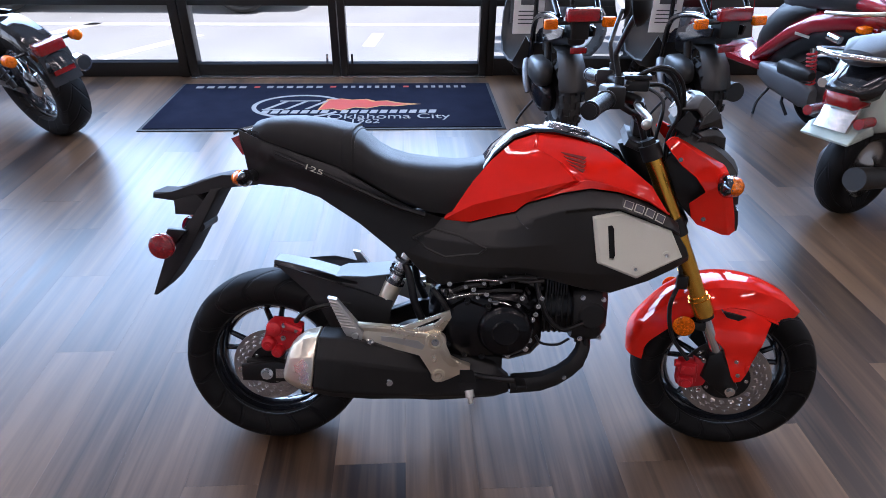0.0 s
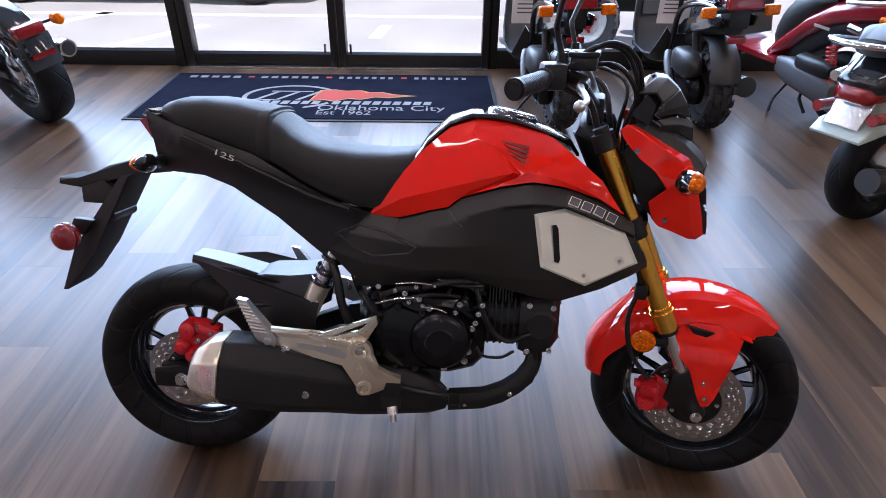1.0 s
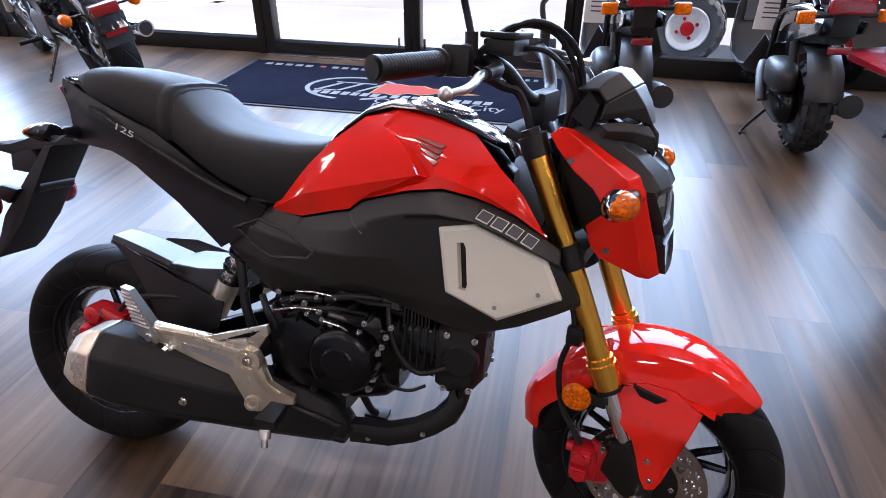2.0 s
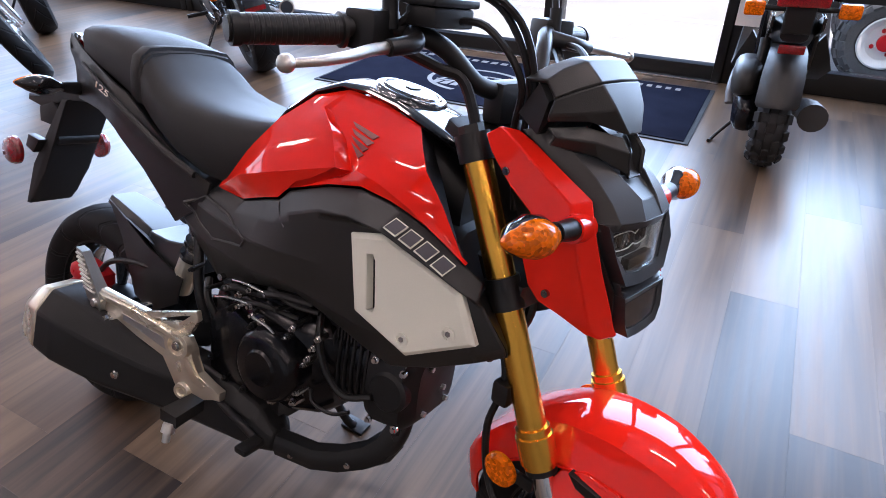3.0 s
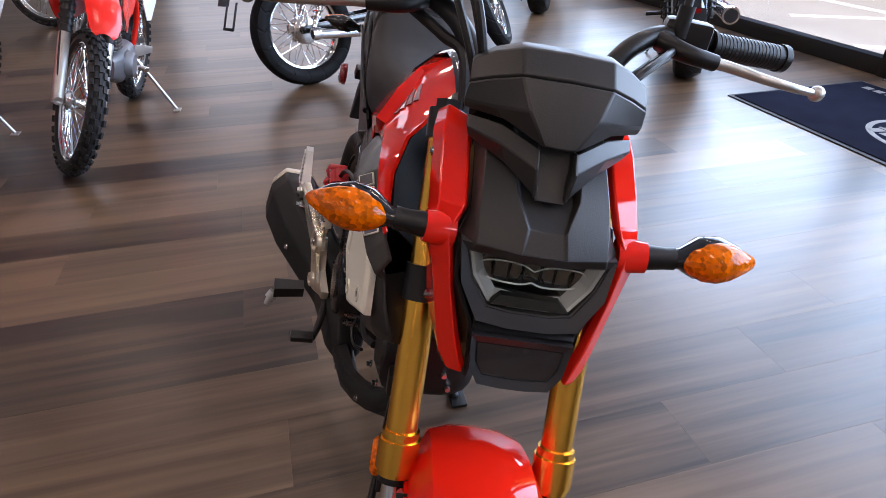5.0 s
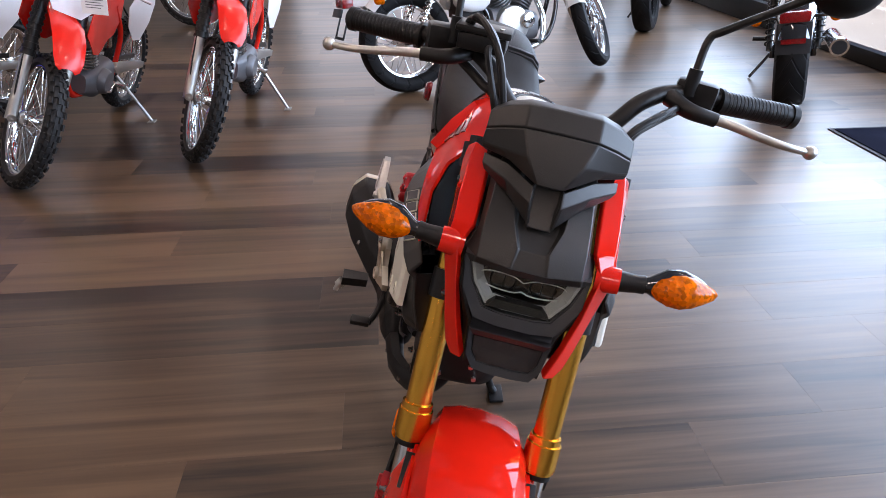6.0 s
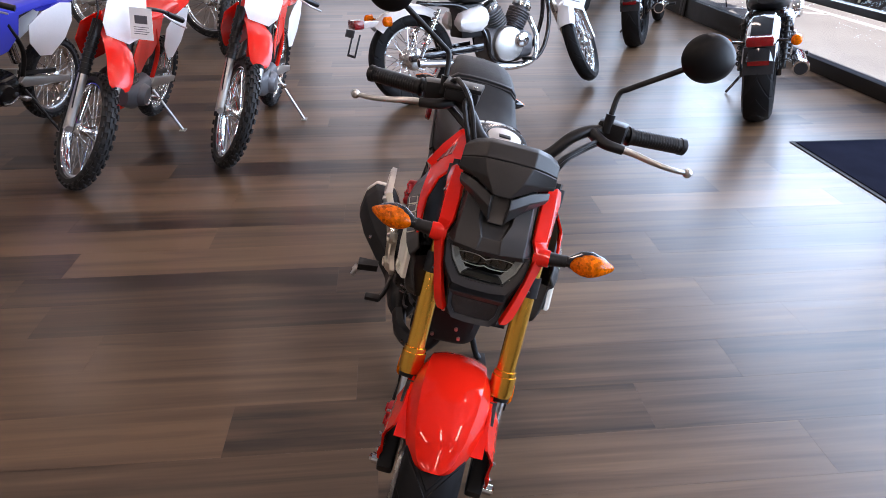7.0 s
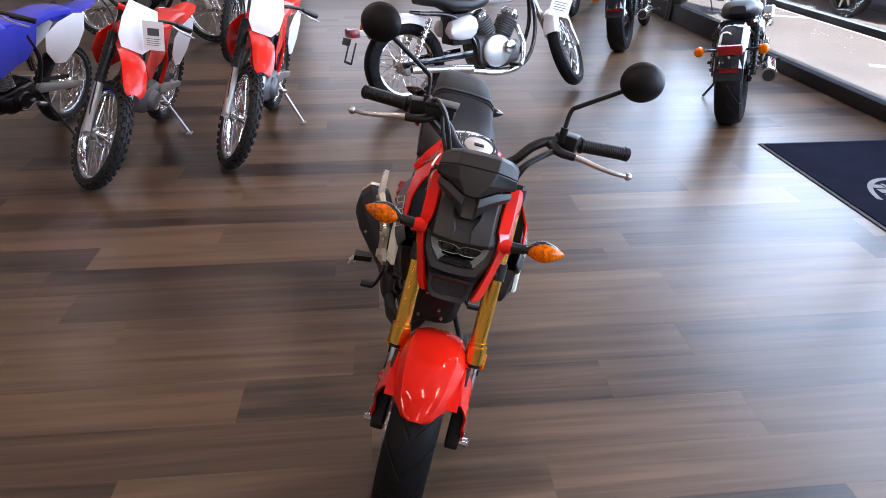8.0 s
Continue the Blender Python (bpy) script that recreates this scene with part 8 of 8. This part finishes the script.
    P("grab_rail", tube([(-0.05, -0.15, 0.72), (-0.30, -0.14, 0.755), (-0.38, 0, 0.76), (-0.30, 0.14, 0.755), (-0.05, 0.15, 0.72)], 0.011, 10), CHROME if old else SILVERP, "bright grab rail")
    P("plate_bracket", prism([(-0.40 + back, 0.45), (-0.38 + back, 0.445), (-0.33 + back, 0.54), (-0.35 + back, 0.55)], -0.075 if old else -0.056, 0.075 if old else 0.056, 0.004), STEEL, "grey number-plate bracket, empty")
    for s in (-1, 1):
        P("rear_reflector", rod((-0.300, 0.115 * s, 0.50), (-0.22, 0.115 * s, 0.50), 0.022, 18) if old else rod((-0.345, 0.06 * s, 0.665), (-0.28, 0.06 * s, 0.67), 0.016, 18), REDLENS)
        if not old:
            P("rear_indicator", box(-0.33, -0.27, 0.11 * s - 0.03, 0.11 * s + 0.03, 0.655, 0.69, 0.012), AMBER)
        P("fork_leg", rod((1.25, 0.07 * s, R), (1.13, 0.07 * s, 0.55), 0.02, 12), CASTG)
    if old:
        P("mud_flap", prism([(-0.16, 0.43), (-0.315, 0.405), (-0.32, 0.415), (-0.275, 0.455), (-0.16, 0.48)], -0.11, 0.11, 0.008), paint)
    e = P("engine", skin([ring_section(0.12, z, w, h, 16, 3, x) for x, z, w, h in ((-0.07, 0.22, 0.06, 0.12), (0.0, 0.23, 0.09, 0.17), (0.30, 0.26, 0.10, 0.16), (0.42, 0.27, 0.06, 0.10))]), CASTG, "cast belt case")
    P("air_filter", skin([ring_section(0.14, 0.35, w, h, 14, 3, x) for x, w, h in ((-0.05, 0.05, 0.05), (0.0, 0.09, 0.09), (0.20, 0.09, 0.09), (0.24, 0.04, 0.04))]), DARK, par=e)
    sh = P("rear_shock", rod((-0.02, 0.115, 0.27), (0.02, 0.115, 0.50), 0.014, 12), STEEL)
    P("spring", tube([Vector((-0.02 + 0.04 * k / 70 + 0.026 * math.cos(k * 0.8), 0.115 + 0.026 * math.sin(k * 0.8), 0.29 + 0.19 * k / 70)) for k in range(71)], 0.006, 6, 1), BRED if not old else STEEL, "red shock spring" if not old else "", par=sh)
    P("muffler", tube([(0.20, -0.11, 0.18), (0.0, -0.13, 0.22), (-0.24, -0.135, 0.26)], (0.04, 0.05), 16, 3), DARK)
    P("handlebar", tube([(0.86, -0.32, 1.00), (0.93, -0.15, 1.02), (0.95, 0, 1.0), (0.93, 0.15, 1.02), (0.86, 0.32, 1.00)], 0.03, 12), paint)
    P("front_mudguard", arc_fender(1.25, R, R + 0.03, 0.15, 170, 30, 8), paint)
    P("side_stand", tube([(0.30, 0.11, 0.20), (0.30, 0.20, 0.10), (0.26, 0.25, 0.25 * math.tan(radians(lean)) + 0.008)], 0.009, 8), BLACK, "black stand, folded out")
    P("centre_stand", tube([(0.10, -0.13, 0.06), (0.20, -0.10, 0.14), (0.20, 0.10, 0.14), (0.10, 0.13, 0.06)], 0.010, 8, 3), BLACK)
    P("badge_bar", box(0.02, 0.14, 0.158 if not old else 0.21, 0.162 if not old else 0.213, 0.56, 0.575), SILVERP, "small silver badge bar")
    P("side_vent", rod((-0.20, 0.150, 0.60), (-0.12, 0.156, 0.61), 0.022, 14), CHROME, "oval chrome lamp trim")
    return c


step_scooter(pose(3.05, 2.49, 0, 0, 0, 99), 6, "dark red step-through scooter on its stand by the window", MAROON, "red_scooter")
step_scooter(pose(2.535, 1.36, 0, 0, 0, 22), 3, "pale mint classic scooter with chrome grab rail", MINT, "classic_scooter", True)

# ---- outside: parked machines seen through the glass ----
def car(place, paint, label):
    c = thing("car", place, label, "car", "parked cars")
    P = lambda n, b, mt, lb="", sm=38, par=None: part(n, b, mt, par or c, lb, None, sm)
    P("body", skin([ring_section(0, z, w, h, 20, 4.5, x) for x, z, w, h in ((-0.95, 0.62, 1.40, 0.40), (-0.85, 0.60, 1.66, 0.62), (-0.2, 0.60, 1.78, 0.72), (1.5, 0.60, 1.80, 0.72), (2.9, 0.56, 1.76, 0.64), (3.5, 0.52, 1.60, 0.50), (3.6, 0.50, 1.3, 0.34))]), paint, "glossy car body")
    P("cabin", skin([ring_section(0, z, w, h, 16, 3.5, x) for x, z, w, h in ((-0.6, 0.98, 1.3, 0.1), (-0.2, 1.12, 1.42, 0.5), (0.6, 1.16, 1.44, 0.58), (1.6, 1.14, 1.42, 0.52), (2.4, 0.96, 1.3, 0.1))]), GLOSS, "dark glazed cabin")
    for x in (0.0, 2.65):
        for s in (-1, 1):
            w = P("wheel", moved(road_tyre(0.33, 0.22, 0.225), Matrix.Translation((x, 0.80 * s, 0.33))), KNOB, "tyre on an alloy wheel")
            P("alloy", lathe([(0.23, 0.10 * s), (0.215, 0.07 * s), (0.20, 0.03 * s), (0.02, 0.02 * s)], 28, (x, 0.80 * s, 0.33)), BLACK, par=w)
            for k in range(7):
                a = 2 * math.pi * k / 7
                P("spoke", tube([(x + 0.03 * math.cos(a), (0.80 + 0.09) * s, 0.33 + 0.03 * math.sin(a)), (x + 0.215 * math.cos(a), (0.80 + 0.085) * s, 0.33 + 0.215 * math.sin(a))], (0.022, 0.016), 6, curved=False), ALU, par=w)
    return c


car(pose(-4.05, 7.32, -0.1, 0, 0, 0), GLOSS, "dark parked car on the lot outside")
car(pose(-8.62, 7.25, -0.1, 0, 0, 0), MAROON, "dark red parked car on the lot outside")
cruiser(pose(-6.95, 4.40, -0.1, 0, 0, 12), 8, "grey cruiser motorcycle parked outside near the glass", CASTG, GLOSS, base=1.48, fat=0.15, rear_R=0.32)

quad = thing("quad_bike", pose(1.93, 4.36, -0.1, 0, 0, 0), "quad bike parked outside against the shop window", "quad bike")
for x in (0.0, 1.15):
    for y in (0.0, 0.85):
        w = part("wheel", moved(knob_tyre(0.29, 0.22, 0.155, 6, 30, 0.018), Matrix.Translation((x, y, 0.29))), material("dusty_rubber", (0.10, 0.10, 0.105), 0.9, vary=0.25, bump=0.2), quad, "dusty knobbly balloon tyre")
        part("rim", lathe([(0.160, -0.085), (0.150, -0.09), (0.135, -0.07), (0.11, -0.05), (0.06, -0.05), (0.0, -0.05)], 32, (x, y, 0.29)), VWHITE, w, "white steel rim")
        part("hub", join(rod((x, y - 0.085, 0.29), (x, y - 0.04, 0.29), 0.05, 16), *[rod((x + 0.075 * math.cos(a), y - 0.062, 0.29 + 0.075 * math.sin(a)), (x + 0.075 * math.cos(a), y - 0.045, 0.29 + 0.075 * math.sin(a)), 0.014, 6) for a in (0.4, 1.97, 3.54, 5.11)]), BRED, w, "red hub")
part("body", skin([ring_section(0.425, z, w, h, 16, 3, x) for x, z, w, h in ((-0.15, 0.62, 0.3, 0.1), (0.1, 0.68, 0.5, 0.2), (0.6, 0.62, 0.4, 0.3), (1.0, 0.70, 0.5, 0.2), (1.35, 0.62, 0.3, 0.1))]), VWHITE, quad)
part("seat", skin([ring_section(0.425, z, w, h, 16, 3, x) for x, z, w, h in ((0.0, 0.80, 0.2, 0.06), (0.2, 0.82, 0.3, 0.1), (0.6, 0.80, 0.26, 0.1))]), RUBSEAT, quad)
part("axle", join(rod((0, 0.0, 0.29), (0, 0.85, 0.29), 0.03, 10), rod((1.15, 0, 0.29), (1.15, 0.85, 0.29), 0.03, 10), box(-0.05, 1.2, 0.35, 0.5, 0.30, 0.42, 0.02)), BLACK, quad)

# ---- floor planks, laid along y with staggered ends ----
PW, PL = 0.190, 1.22
plank_mesh = finish("plank", box(-PW / 2, PW / 2, -PL / 2, PL / 2, -0.004, 0.0, 0.0003, 1), WOOD, 0)
rng = random.Random(11)
rest = bmesh.new()
k = 0
for i in range(int((EAST - WEST) / PW) + 2):
    x = 0.7385 + PW * (i - 52)
    start = {52: -0.091, 53: -0.45}.get(i, rng.uniform(0, PL))
    for j in range(-6, 6):
        y = start + PL * (j + 0.5)
        x0, x1, y0, y1 = max(x - PW / 2, WEST), min(x + PW / 2, EAST), max(y - PL / 2, SOUTH), min(y + PL / 2, WALL_Y - 0.02)
        if x1 - x0 < 0.01 or y1 - y0 < 0.01:
            continue
        if y1 - y0 > PL - 0.001 and -3.0 < x < 3.2 and -2.6 < y and k < 300:
            ob = new("plank", plank_mesh)
            ob.parent = slab
            ob.location = (x, y, 0)
            k += 1
        else:
            q = [rest.verts.new(p) for p in ((x0, y0, 0), (x1, y0, 0), (x1, y1, 0), (x0, y1, 0))]
            rest.faces.new(q)
far = part("far_planks", rest, WOOD, slab, smooth=0)
far["kind"] = "stuff"
